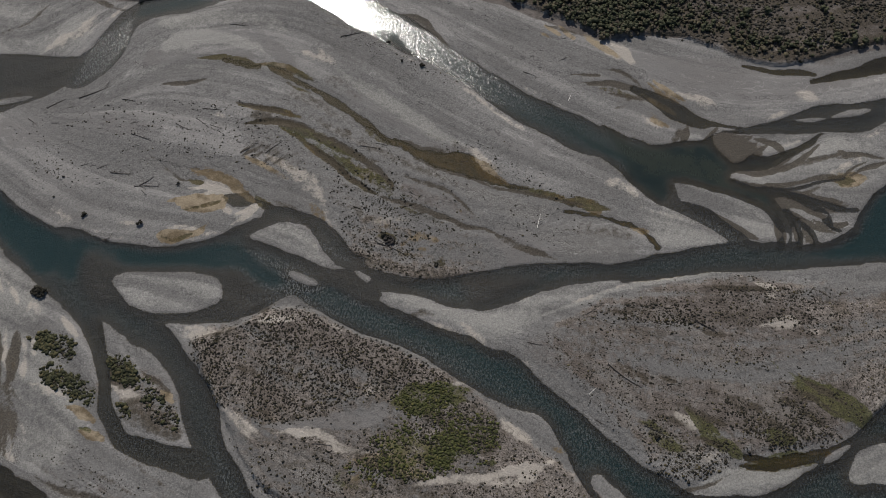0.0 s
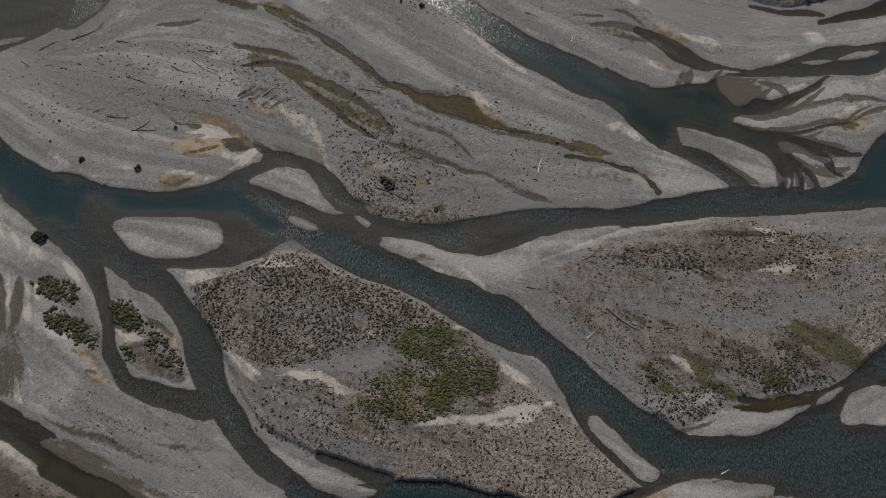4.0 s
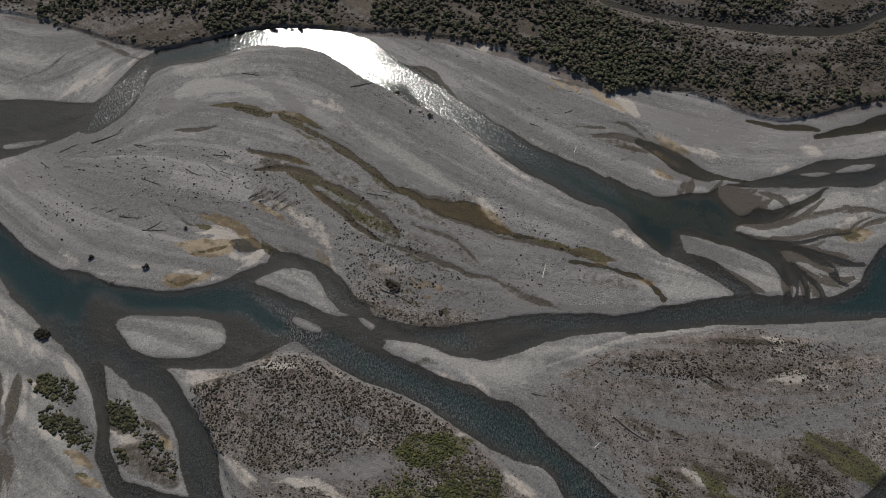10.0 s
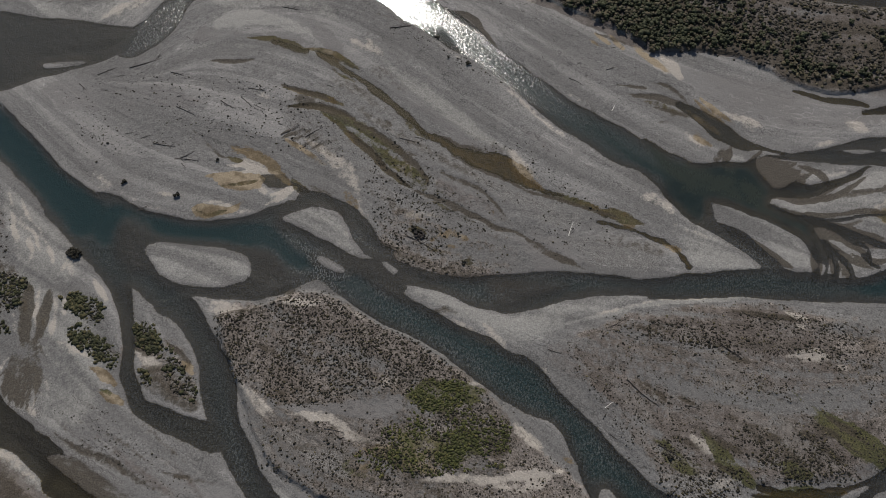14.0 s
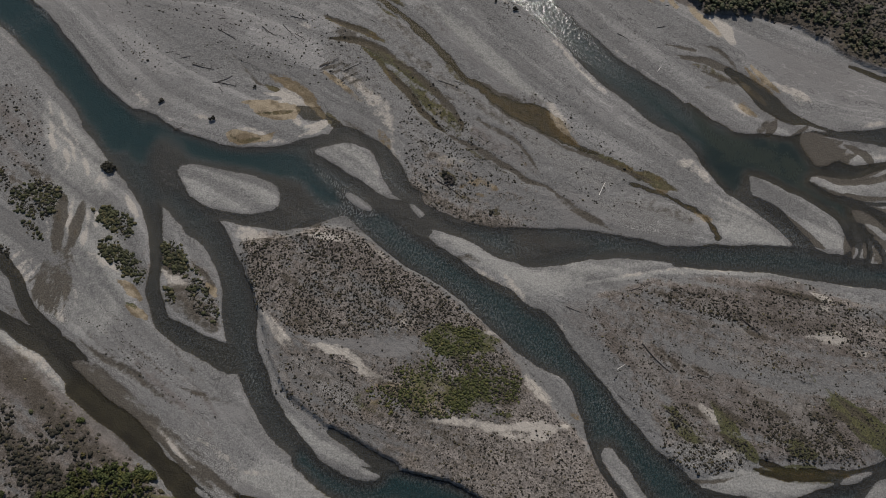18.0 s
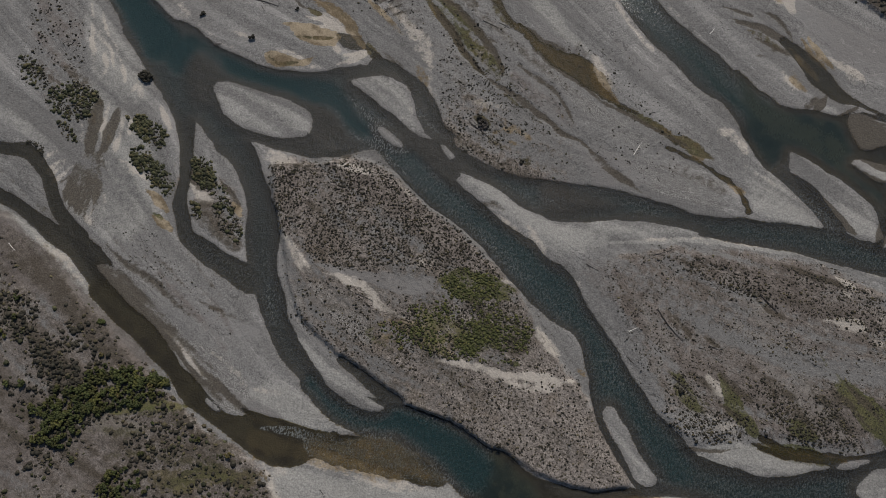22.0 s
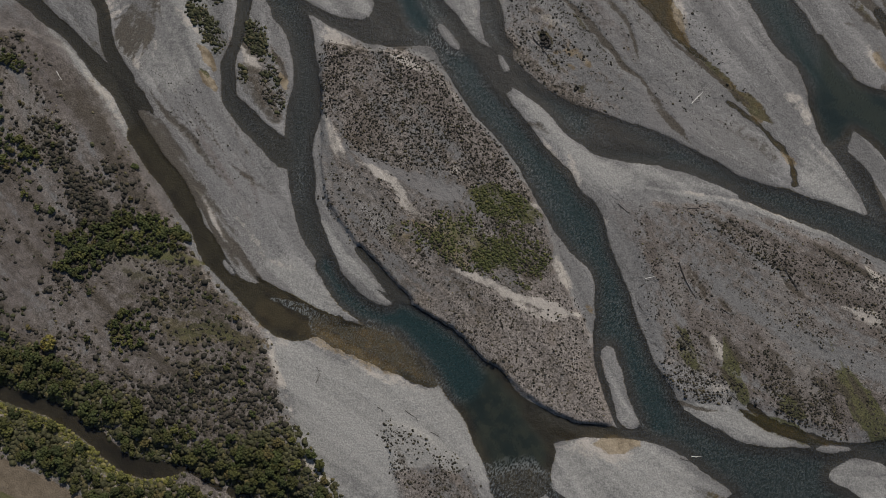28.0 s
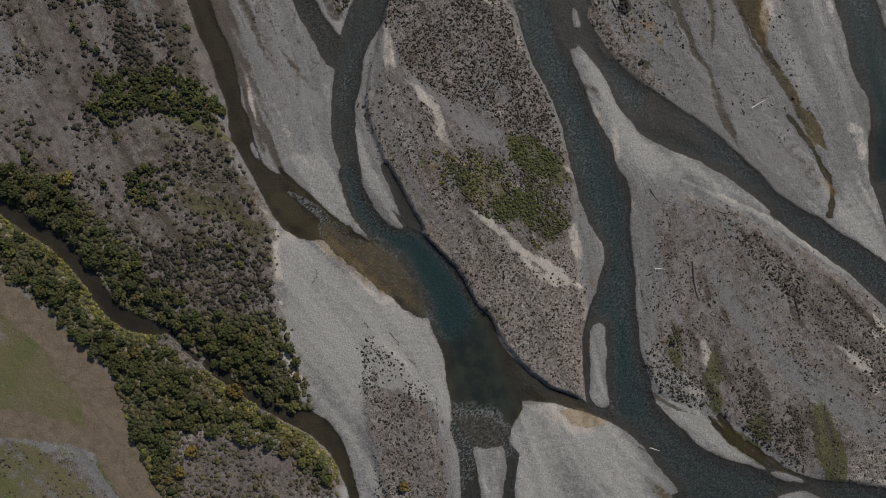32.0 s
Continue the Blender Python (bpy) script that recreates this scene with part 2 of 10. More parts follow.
    m.put(last.inputs[1], top.outputs[0])
    m.put(last.inputs[2], foam.outputs[0])
    m.put(m.out.inputs["Surface"], last.outputs[0])
    return m.mat


def leaf_material(name, dark, light, odd, odd_share):
    """Foliage that varies from plant to plant and from leaf to leaf."""
    m = Nodes(name)
    own = m.add("ShaderNodeObjectInfo").outputs["Random"]
    tone = m.math("FRACT", m.math("ADD", own, m.attr("tone")))
    leaf = m.add("ShaderNodeNewGeometry").outputs["Random Per Island"]
    col = m.mix(m.math("MULTIPLY_ADD", leaf, 0.5, m.math("MULTIPLY", tone, 0.5)), dark, light)
    col = m.mix(m.math("MULTIPLY", m.step(tone, 1 - odd_share - 0.02, 1 - odd_share), 0.8), col, odd)
    mottle = m.noise(m.where(), 1.6, 3)
    col = m.scale(col, m.step(mottle, 0.3, 0.7, 0.65, 1.3))
    return m.surface(col, 0.75, m.bump(mottle, 0.5, 0.2), 0.2)


def wood_material(name, dark, light):
    m = Nodes(name)
    at = m.place()
    grain = m.noise(m.stretched(at, 0, 0.6, 6.0), 2.0, 4)
    own = m.add("ShaderNodeObjectInfo").outputs["Random"]
    col = m.mix(m.math("MULTIPLY_ADD", own, 0.4, m.math("MULTIPLY", grain, 0.6)), dark, light)
    return m.surface(col, 0.85, m.bump(grain, 0.6, 0.03), 0.2)


GROUND = ground_material()
WATER = water_material()
SCRUB = leaf_material("scrub_leaves", (0.0125, 0.0115, 0.0085), (0.040, 0.0355, 0.0245), (0.055, 0.046, 0.024), 0.12)
HEATH = leaf_material("grey_heath", (0.022, 0.018, 0.013), (0.080, 0.066, 0.050), (0.090, 0.077, 0.040), 0.15)
HEATH_DARK = leaf_material("dark_heath", (0.028, 0.025, 0.020), (0.074, 0.065, 0.054), (0.070, 0.060, 0.032), 0.15)
GREENERY = leaf_material("green_leaves", (0.022, 0.023, 0.011), (0.064, 0.061, 0.027), (0.080, 0.067, 0.029), 0.12)
MEADOW = leaf_material("bank_grass", (0.050, 0.050, 0.012), (0.128, 0.122, 0.029), (0.14, 0.12, 0.05), 0.2)
ISLET = leaf_material("islet_leaves", (0.016, 0.018, 0.009), (0.054, 0.054, 0.024), (0.068, 0.058, 0.027), 0.15)
HEART = leaf_material("damp_green_leaves", (0.022, 0.026, 0.009), (0.066, 0.070, 0.022), (0.080, 0.074, 0.024), 0.1)
OLIVE = leaf_material("olive_leaves", (0.022, 0.024, 0.008), (0.066, 0.066, 0.019), (0.078, 0.062, 0.024), 0.12)
WILLOW = leaf_material("willow_leaves", (0.019, 0.024, 0.008), (0.058, 0.066, 0.020), (0.080, 0.078, 0.022), 0.15)
DARK_GREEN = leaf_material("wood_leaves", (0.028, 0.031, 0.017), (0.062, 0.065, 0.034), (0.078, 0.064, 0.042), 0.3)
GOLD = leaf_material("autumn_leaves", (0.065, 0.048, 0.010), (0.15, 0.11, 0.024), (0.12, 0.105, 0.028), 0.3)
BARK = wood_material("bark", (0.035, 0.03, 0.025), (0.11, 0.095, 0.08))
DRIFT = wood_material("dark_driftwood", (0.022, 0.019, 0.017), (0.075, 0.066, 0.06))
BLEACHED = wood_material("bleached_driftwood", (0.38, 0.36, 0.33), (0.62, 0.60, 0.56))

# ---- the river plain: one sheet, fine under the camera and coarse to the horizon ----
STEP = 0.55


def axis(lo, hi):
    core = np.arange(lo, hi + STEP / 2, STEP)
    grow = np.cumsum(STEP * 1.28 ** np.arange(1, 30))
    return np.concatenate([lo - grow[::-1], core, hi + grow])


AX, AY = axis(-192.0, 192.0), axis(-142.0, 252.0)
X, Y = np.meshgrid(AX, AY)


def lattice(i, j, seed):
    n = (i * 374761393 + j * 668265263 + seed * 974634777) & 0xFFFFFFFF
    n = ((n ^ (n >> 13)) * 1274126177) & 0xFFFFFFFF
    return ((n ^ (n >> 16)) & 0xFFFF) / 65535.0


def rough(x, y, size, seed, octaves=3):
    """Smooth value noise in -1..1 with the given feature size in metres."""
    total, weight, amp = 0.0, 0.0, 1.0
    for o in range(octaves):
        u, v = x / size + 31.7 * o, y / size + 17.3 * o
        i, j = np.floor(u).astype(np.int64), np.floor(v).astype(np.int64)
        f, g = u - i, v - j
        f, g = f * f * (3 - 2 * f), g * g * (3 - 2 * g)
        a = lattice(i, j, seed + o) * (1 - f) + lattice(i + 1, j, seed + o) * f
        b = lattice(i, j + 1, seed + o) * (1 - f) + lattice(i + 1, j + 1, seed + o) * f
        total, weight = total + amp * (a * (1 - g) + b * g), weight + amp
        size, amp = size * 0.5, amp * 0.55
    return 2 * total / weight - 1


# banks wander a little on either side of the drawn lines
XW = X + 0.7 * rough(X, Y, 7.0, 3) + 0.16 * rough(X, Y, 1.6, 5, 2)
YW = Y + 0.7 * rough(X, Y, 7.0, 11) + 0.16 * rough(X, Y, 1.6, 13, 2)


def smooth_line(points, closed=False, cuts=4):
    """A Catmull-Rom line through points of any dimension."""
    p = np.array(points, float)
    n = len(p)
    pick = (lambda k: p[k % n]) if closed else (lambda k: p[min(max(k, 0), n - 1)])
    out = []
    for k in range(n if closed else n - 1):
        a, b, c, d = pick(k - 1), pick(k), pick(k + 1), pick(k + 2)
        for s in np.arange(cuts) / cuts:
            out.append(0.5 * (2 * b + (c - a) * s + (2 * a - 5 * b + 4 * c - d) * s**2 + (3 * b - a - 3 * c + d) * s**3))
    if not closed:
        out.append(p[-1])
    return np.array(out)


def window(points, pad):
    lo, hi = points[:, :2].min(0) - pad, points[:, :2].max(0) + pad
    i0, i1 = np.searchsorted(AX, [lo[0], hi[0]])
    j0, j1 = np.searchsorted(AY, [lo[1], hi[1]])
    return np.s_[j0:j1, i0:i1]


def strip_distance(points, win, x=None, y=None):
    """How far outside a band of changing half-width each place lies; negative within."""
    x, y = (XW[win], YW[win]) if x is None else (x, y)
    best = np.full(x.shape, 1e6)
    for a, b in zip(points[:-1], points[1:]):
        dx, dy = b[0] - a[0], b[1] - a[1]
        s = np.clip(((x - a[0]) * dx + (y - a[1]) * dy) / (dx * dx + dy * dy + 1e-9), 0, 1)
        d = np.hypot(x - a[0] - s * dx, y - a[1] - s * dy) - (a[2] + s * (b[2] - a[2]))
        np.minimum(best, d, out=best)
    return best


def outline_distance(points, x, y):
    """Distance to a closed outline, negative within."""
    best, inside = np.full(x.shape, 1e12), np.zeros(x.shape, bool)
    for a, b in zip(points, np.roll(points, -1, 0)):
        dx, dy = b[0] - a[0], b[1] - a[1]
        s = np.clip(((x - a[0]) * dx + (y - a[1]) * dy) / (dx * dx + dy * dy + 1e-9), 0, 1)
        np.minimum(best, (x - a[0] - s * dx) ** 2 + (y - a[1] - s * dy) ** 2, out=best)
        if dy:
            inside ^= ((a[1] > y) != (b[1] > y)) & (x < dx * (y - a[1]) / dy + a[0])
    return np.where(inside, -1, 1) * np.sqrt(best)


def smoothstep(x, lo, hi):
    s = np.clip((x - lo) / (hi - lo), 0, 1)
    return s * s * (3 - 2 * s)


SHORE = np.full(X.shape, 60.0)
BED = np.zeros(X.shape)
SILT = np.zeros(X.shape)
RISE = np.zeros(X.shape)
LAYERS = {name: np.zeros(X.shape) for name in ("sand", "damp", "dark", "pale", "riffle", "bare", "green", "litter", "grass", "dirt", "tan", "mud", "cobble", "soil_and_shade")}


def flood(win, d, depth, silt):
    if silt >= 0.75 and depth < 0.2:  # shallow ponds have frayed edges
        d = d + 0.1 + 0.7 * rough(X[win], Y[win], 4.0, 34, 2) + 0.45 * rough(X[win], Y[win], 1.3, 36, 2)
    if silt >= 1:  # stagnant pools have frayed, broken edges
        d = d + 0.3 + 1.5 * rough(X[win], Y[win], 6.0, 35, 2) + 1.0 * rough(X[win], Y[win], 2.4, 37, 2)
    SHORE[win] = np.minimum(SHORE[win], d)
    dug = depth * (1 - np.exp(-np.clip(-d, 0, None) / (0.55 + 1.0 * depth)))
    deeper = dug > BED[win]
    SILT[win] = np.where(deeper, silt, np.where((BED[win] <= 0) & (d < 5.0), silt, SILT[win]))
    BED[win] = np.maximum(BED[win], dug)
    if 0.75 <= silt < 0.96 and depth < 0.17:
        LAYERS["tan"][win] = np.maximum(LAYERS["tan"][win], 0.55 * (1 - smoothstep(d, -1.0, 0.4)))


COURSES = []


def stream(course, depth, silt):
    line = smooth_line(course)
    COURSES.append(line)
    win = window(line, 16 + line[:, 2].max())
    flood(win, strip_distance(line, win), depth, silt)


def pool(outline, depth, silt):
    line = smooth_line(outline, True)
    win = window(line, 16)
    flood(win, outline_distance(line, XW[win], YW[win]), depth, silt)


def bar(outline):
    line = smooth_line(outline, True)
    win = window(line, 8)
    d = outline_distance(line, XW[win], YW[win])
    SHORE[win] = np.maximum(SHORE[win], -d)
    BED[win] *= np.clip(d / 3.5, 0, 1) ** 0.7
    LAYERS["pale"][win] = np.maximum(LAYERS["pale"][win], 0.5 * smoothstep(-d, -0.5, 2.0))


def shoal(outline, depth, soft):
    """Lifts the bed to a shallow within an outline that lies under the water."""
    line = smooth_line(outline, True, 3)
    win = window(line, 3 * soft)
    d = outline_distance(line, XW[win], YW[win]) + 0.8 * rough(X[win], Y[win], 5.0, 39, 2)
    share = 1 - smoothstep(d, -soft, soft)
    BED[win] += share * (np.minimum(BED[win], depth) - BED[win])
    wet = (SHORE[win] < 0) & (share > 0)
    SHORE[win] = np.where(wet, SHORE[win] + share * (np.maximum(SHORE[win], -0.07) - SHORE[win]), SHORE[win])


def terrace(outline, height, run):
    line = smooth_line(outline, True, 3)
    win = window(line, 6)
    d = outline_distance(line, XW[win], YW[win])
    RISE[win] = np.maximum(RISE[win], height * smoothstep(-d, -0.2, run))


def stroke(layer, course, strength, soft):
    """A brushed band: it tapers to its ends and is streaked along its own run."""
    line = smooth_line(course)
    run = np.concatenate([[0], np.cumsum(np.hypot(*np.diff(line[:, :2], axis=0).T))]) if len(line) > 1 else np.zeros(1)
    win = window(line, 3 * soft + 2 + line[:, 2].max())
    x, y = XW[win], YW[win]
    best, along, across = np.full(x.shape, 1e6), np.zeros(x.shape), np.zeros(x.shape)
    for k in range(max(1, len(line) - 1)):
        a, b = line[k], line[min(k + 1, len(line) - 1)]
        dx, dy = b[0] - a[0], b[1] - a[1]
        size = math.hypot(dx, dy) + 1e-9
        s = np.clip(((x - a[0]) * dx + (y - a[1]) * dy) / size**2, 0, 1)
        far = run[k] + s * size
        ends = np.clip(np.minimum(far, run[-1] - far) / (0.3 * run[-1] + 1e-9), 0, 1) if run[-1] > 0 else 1.0
        d = np.hypot(x - a[0] - s * dx, y - a[1] - s * dy) - (a[2] + s * (b[2] - a[2])) * (0.35 + 0.65 * ends)
        closer = d < best
        best[closer], along[closer] = d[closer], far[closer]
        across[closer] = (((x - a[0]) * dy - (y - a[1]) * dx) / size)[closer]
    bristle = rough(along / 7.0 + 0.02 * across, across / 0.9, 1.0, 71 + len(LAYERS[layer]) % 7, 2)
    best = best + bristle * min(soft, 1.0)
    fill = strength * (1 - smoothstep(best, -soft, soft)) * (1 + 0.35 * bristle)
    LAYERS[layer][win] = np.maximum(LAYERS[layer][win], fill)


def area(layer, outline, strength, soft):
    line = smooth_line(outline, True, 2)
    win = window(line, 3 * soft)
    x, y = X[win], Y[win]
    d = outline_distance(line, XW[win], YW[win]) + min(soft, 1.5) * (0.9 * rough(x, y, 5.0, 73, 2) + 0.6 * rough(x, y, 1.7, 75, 2))
    LAYERS[layer][win] = np.maximum(LAYERS[layer][win], strength * (1 - smoothstep(d, -soft, soft)))


# main river, from the west into the confluence
stream([(-201, 139, 7.6), (-157.5, 112, 6.3), (-138, 97, 5.8), (-120.5, 85, 8.0)], depth=1.7, silt=0.0)  # main river
pool([(-135, 87.5), (-122.5, 76.5), (-114.5, 69.5), (-106.5, 63), (-103, 60.5), (-101, 64), (-94, 60), (-86.5, 57), (-82.5, 62.5), (-74.5, 63), (-63.5, 64), (-55.5, 66.5), (-49.5, 70), (-43, 72), (-32, 66.5), (-23.5, 67.5), (-18.5, 72.5), (-26, 78.5), (-29, 82), (-38.5, 83.5), (-53, 97), (-61.5, 96), (-69.5, 91.5), (-81, 88), (-92.5, 88), (-104.5, 89.5), (-118, 94)], depth=0.7, silt=0.0)  # confluence
stream([(-111, 83, 8.7), (-99, 83, 5.6), (-81, 83, 4.5), (-66.5, 84, 6.5), (-56.5, 78, 6.1), (-47, 76, 3.1), (-35.5, 69.5, 2.2)], depth=1.6, silt=0.0)  # deep thread
stream([(-38, 75, 6.1), (-25, 68, 6.7), (-15, 63, 5.3), (-3, 57.5, 4.8), (8.5, 52.5, 6.6), (17.5, 47, 6.9), (27.5, 41, 4.2), (33.5, 35.5, 4.6), (38.5, 29, 5.7), (43.5, 22.5, 7.2), (48.5, 17.5, 8.0), (55, 13, 8.9), (61, 9, 9.1)], depth=1.0, silt=0.0)  # south channel
stream([(-29, 78, 5.4), (-15, 76, 2.8), (-1.5, 73.5, 4.5), (10.5, 73.5, 6.1), (28, 78, 4.6), (43, 79.5, 3.3), (53.5, 79.5, 3.1), (66, 82, 3.9), (79, 84.5, 4.1), (91.5, 85.5, 5.0), (103.5, 85.6, 4.6), (114, 87, 5.0), (124, 89, 6.0)], depth=0.8, silt=0.0)  # east channel
pool([(106, 86.5), (116, 90), (124.5, 93.5), (130.5, 101.5), (140.5, 111), (169.5, 126.5), (164, 83), (132, 84), (116, 83)], depth=1.4, silt=0.0)  # east pool
stream([(-53.5, 98.5, 3.0), (-42.5, 97, 2.0), (-38, 93, 2.9), (-34, 88.5, 3.2), (-30, 84, 2.8), (-25.5, 81.5, 3.1)], depth=0.5, silt=0.0)  # chute behind the bar
stream([(-103, 63, 2.8), (-99, 54.5, 1.9), (-95.5, 45.5, 1.7), (-94, 38.5, 2.1), (-91, 34, 2.1), (-88.5, 30, 2.1), (-82.5, 27.5, 2.9), (-73.5, 25, 3.0), (-65, 23.5, 4.2)], depth=0.5, silt=0.25)  # west side channel
stream([(-87.5, 61.5, 5.2), (-80, 56, 3.8), (-74, 49, 3.5), (-69.5, 41.5, 4.5), (-66.5, 35, 5.0), (-64, 28.5, 4.1), (-58, 20, 3.8), (-53, 13.5, 3.1), (-44, 6, 2.8), (-35, 1, 2.8), (-24.5, -1.5, 3.0)], depth=0.6, silt=0.0)  # middle channel
stream([(-38.5, 2, 3.6), (-29.5, -2, 3.7), (-20, -1.5, 5.1), (-10, -0.5, 5.1), (3, -3, 6.4), (12, -6.5, 7.1)], depth=1.35, silt=0.0)  # south pool
stream([(15.5, -7, 8.0), (21, -9.5, 8.2), (29, -13, 10.0), (35, -18, 10.0)], depth=1.2, silt=0.6)  # south pool foot
stream([(34, -26, 4.0), (38, -29.5, 2.2), (43.5, -34, 2.6), (49.5, -39, 2.9), (60.5, -49.5, 3.6)], depth=0.5, silt=0.0)  # left outlet
stream([(39, -16, 4.5), (47, -20.5, 2.0), (51.5, -26, 1.7), (56.5, -32, 1.9), (66.5, -43.5, 3.1)], depth=0.5, silt=0.0)  # right outlet
stream([(-33, 10.5, 1.1), (-23.5, 7, 1.5), (-15, 4, 2.4)], depth=0.4, silt=0.2)  # backwater
stream([(38, -6.5, 3.0), (48, -2, 1.8), (55, 3, 1.6), (60.5, 5.5, 2.4)], depth=0.3, silt=0.6)  # cross link
stream([(63, 10, 5.9), (74, 10, 6.8), (83, 10.5, 8.7), (94.5, 13, 12.4), (115, 15.5, 16.3), (139, 31, 17.1)], depth=0.8, silt=0.0)  # southeast channel
stream([(82, 26.5, 1.0), (89, 25, 1.3), (94.5, 25, 1.5), (101, 26, 2.2), (109.5, 30, 1.0)], depth=0.3, silt=0.9)  # brown inlet
# brown western stream
stream([(-170, 42, 2.8), (-155, 37.5, 1.9), (-143, 39, 2.1), (-135, 34, 1.7), (-127, 25.5, 2.2), (-117.5, 19.5, 2.5)], depth=0.18, silt=0.45)
stream([(-160, 27, 3.1), (-145.5, 24, 2.0), (-135, 21.5, 2.0), (-124, 18, 2.5), (-111.5, 14.5, 4.2), (-96.5, 5.5, 4.3)], depth=0.22, silt=0.45)
stream([(-104.5, 8, 3.9), (-96.5, 4, 3.6), (-86.5, 0, 3.7), (-77, -4, 3.9), (-67, -10, 4.6), (-55, -14, 4.0), (-41.5, -16, 5.9), (-32.5, -13, 3.7)], depth=0.45, silt=0.85)
stream([(-32.5, -13, 3.7), (-21.5, -11.5, 4.5), (-9.5, -9, 6.1), (1, -9, 4.5)], depth=0.13, silt=0.97)
# creek in the scrub
stream([(-117.5, -74, 2.2), (-104.5, -73, 2.2), (-94, -71.5, 2.1), (-86, -69.5, 2.3), (-78.5, -69, 2.4), (-68.5, -69.5, 2.2), (-58.5, -71, 2.2), (-51, -69, 2.4), (-46, -66, 1.9)], depth=0.4, silt=0.75)
stream([(-45, -65, 0.8), (-38.5, -64, 0.7), (-32.5, -64, 0.7)], depth=0.2, silt=0.75)
stream([(-29.5, -63, 1.3), (-21.5, -62, 1.2), (-13, -60.5, 1.4), (-4, -57.5, 2.0), (1.5, -55, 3.0), (7.5, -54, 2.7), (14.5, -55, 1.9), (19, -57.5, 1.5), (26, -61, 1.2), (40.5, -68.5, 1.4)], depth=0.4, silt=0.85)
# north river
pool([(-181.5, 158.5), (-157.5, 159), (-146, 159.5), (-127.5, 158.5), (-123.5, 155.5), (-125.5, 149.5), (-133.5, 143), (-140, 140), (-150, 135), (-170.5, 127.5)], depth=0.35, silt=0.2)  # northwest shallows
stream([(-125, 151.5, 5.7), (-118, 159.5, 5.7), (-114.5, 170, 4.7), (-111, 176, 4.2), (-106.5, 179.5, 4.4)], depth=0.35, silt=0.0)
stream([(-106.5, 179.5, 4.4), (-99.5, 181.5, 4.2), (-92, 183.5, 4.6), (-82.5, 187.5, 4.6), (-71, 191, 4.2), (-56.5, 191, 4.9), (-45.5, 189, 5.3), (-35.5, 184, 7.1), (-28.5, 178, 6.9), (-21, 173.5, 6.4), (-11.5, 167, 6.6), (-4, 161.5, 4.5), (8.5, 152.5, 4.6), (17.5, 145.5, 5.2), (26.5, 138.5, 5.6), (35.5, 133.5, 5.8), (44, 128.5, 6.4), (53, 124, 5.1), (61, 119.5, 7.0)], depth=0.9, silt=0.0)
pool([(51, 131.5), (61.5, 126), (69, 124.5), (76.5, 126), (88, 129), (97.5, 129.5), (100.5, 126), (100, 121), (110.5, 123.5), (122, 129), (123.5, 127.5), (110.5, 120), (103.5, 116), (93, 114.5), (90.5, 112), (94, 110.5), (102.5, 109), (112.5, 105.5), (114, 97.5), (106.5, 96.5), (99, 101.5), (89.5, 106), (74, 110.5), (72.5, 107), (69, 102.5), (64.5, 105), (56.5, 114)], depth=1.3, silt=0.5)  # north pool
stream([(68.5, 107.5, 5.1), (72, 103, 2.3), (80, 99.5, 3.1), (85.5, 95, 2.5), (90.5, 90.5, 2.9)], depth=0.25, silt=0.0)
stream([(91, 108.5, 3.1), (100, 105, 3.6), (104.5, 99, 3.4), (104.5, 93, 1.7), (103, 88, 2.6)], depth=0.35, silt=0.0)
stream([(112, 104.5, 0.9), (117, 101, 1.4), (118.5, 97, 1.3), (117, 93, 2.3), (114, 89, 3.0)], depth=0.3, silt=0.0)
stream([(97, 130, 1.6), (106.5, 131, 2.1), (116, 133, 3.8), (126, 135, 5.3), (136, 135.5, 5.6), (144, 138, 4.4), (152, 141, 2.9), (177, 146, 3.6)], depth=0.6, silt=0.2)
stream([(63.5, 146.5, 1.3), (71, 142, 2.5), (76.5, 137.5, 3.1), (84, 133, 2.0), (95, 130.5, 1.3)], depth=0.5, silt=0.5)
stream([(102, 156, 0.7), (111, 154, 1.0), (121, 153.5, 1.2), (125.5, 153, 0.7)], depth=0.2, silt=0.9)
stream([(124, 150, 0.8), (131.5, 151.5, 1.4), (141.5, 154, 2.2), (150.5, 157, 3.0), (175.5, 162.5, 3.5)], depth=0.3, silt=0.85)
stream([(34.5, 235.5, 1.7), (44.5, 229, 1.7), (57, 212.5, 1.4), (67.5, 208, 1.6), (78, 205, 1.4), (99, 201, 1.7), (120, 199, 2.6), (136, 198.5, 2.5), (147, 200, 2.0), (157.5, 205, 1.4), (172.5, 214, 1.6), (224.5, 240.5, 1.7)], depth=0.3, silt=0.55)  # far stream
# ponds on the great bar
# brown rill and long pond on the great bar
stream([(-76.6, 157.9, 0.4), (-70.4, 156.2, 1.1), (-64.2, 154.5, 1.1)], depth=0.1, silt=0.9)
pool([(-61.3, 155.0), (-55.2, 154.0), (-49.9, 150.6), (-44.3, 147.3), (-44.5, 145.4), (-50.6, 147.9), (-56.9, 151.3)], depth=0.1, silt=0.93)
stream([(-44.6, 146.3, 1.1), (-38.4, 141.6, 1.3), (-32.3, 137.0, 1.5), (-26.6, 132.5, 1.4), (-21.3, 128.0, 1.0), (-16.5, 125.0, 1.2)], depth=0.08, silt=0.9)
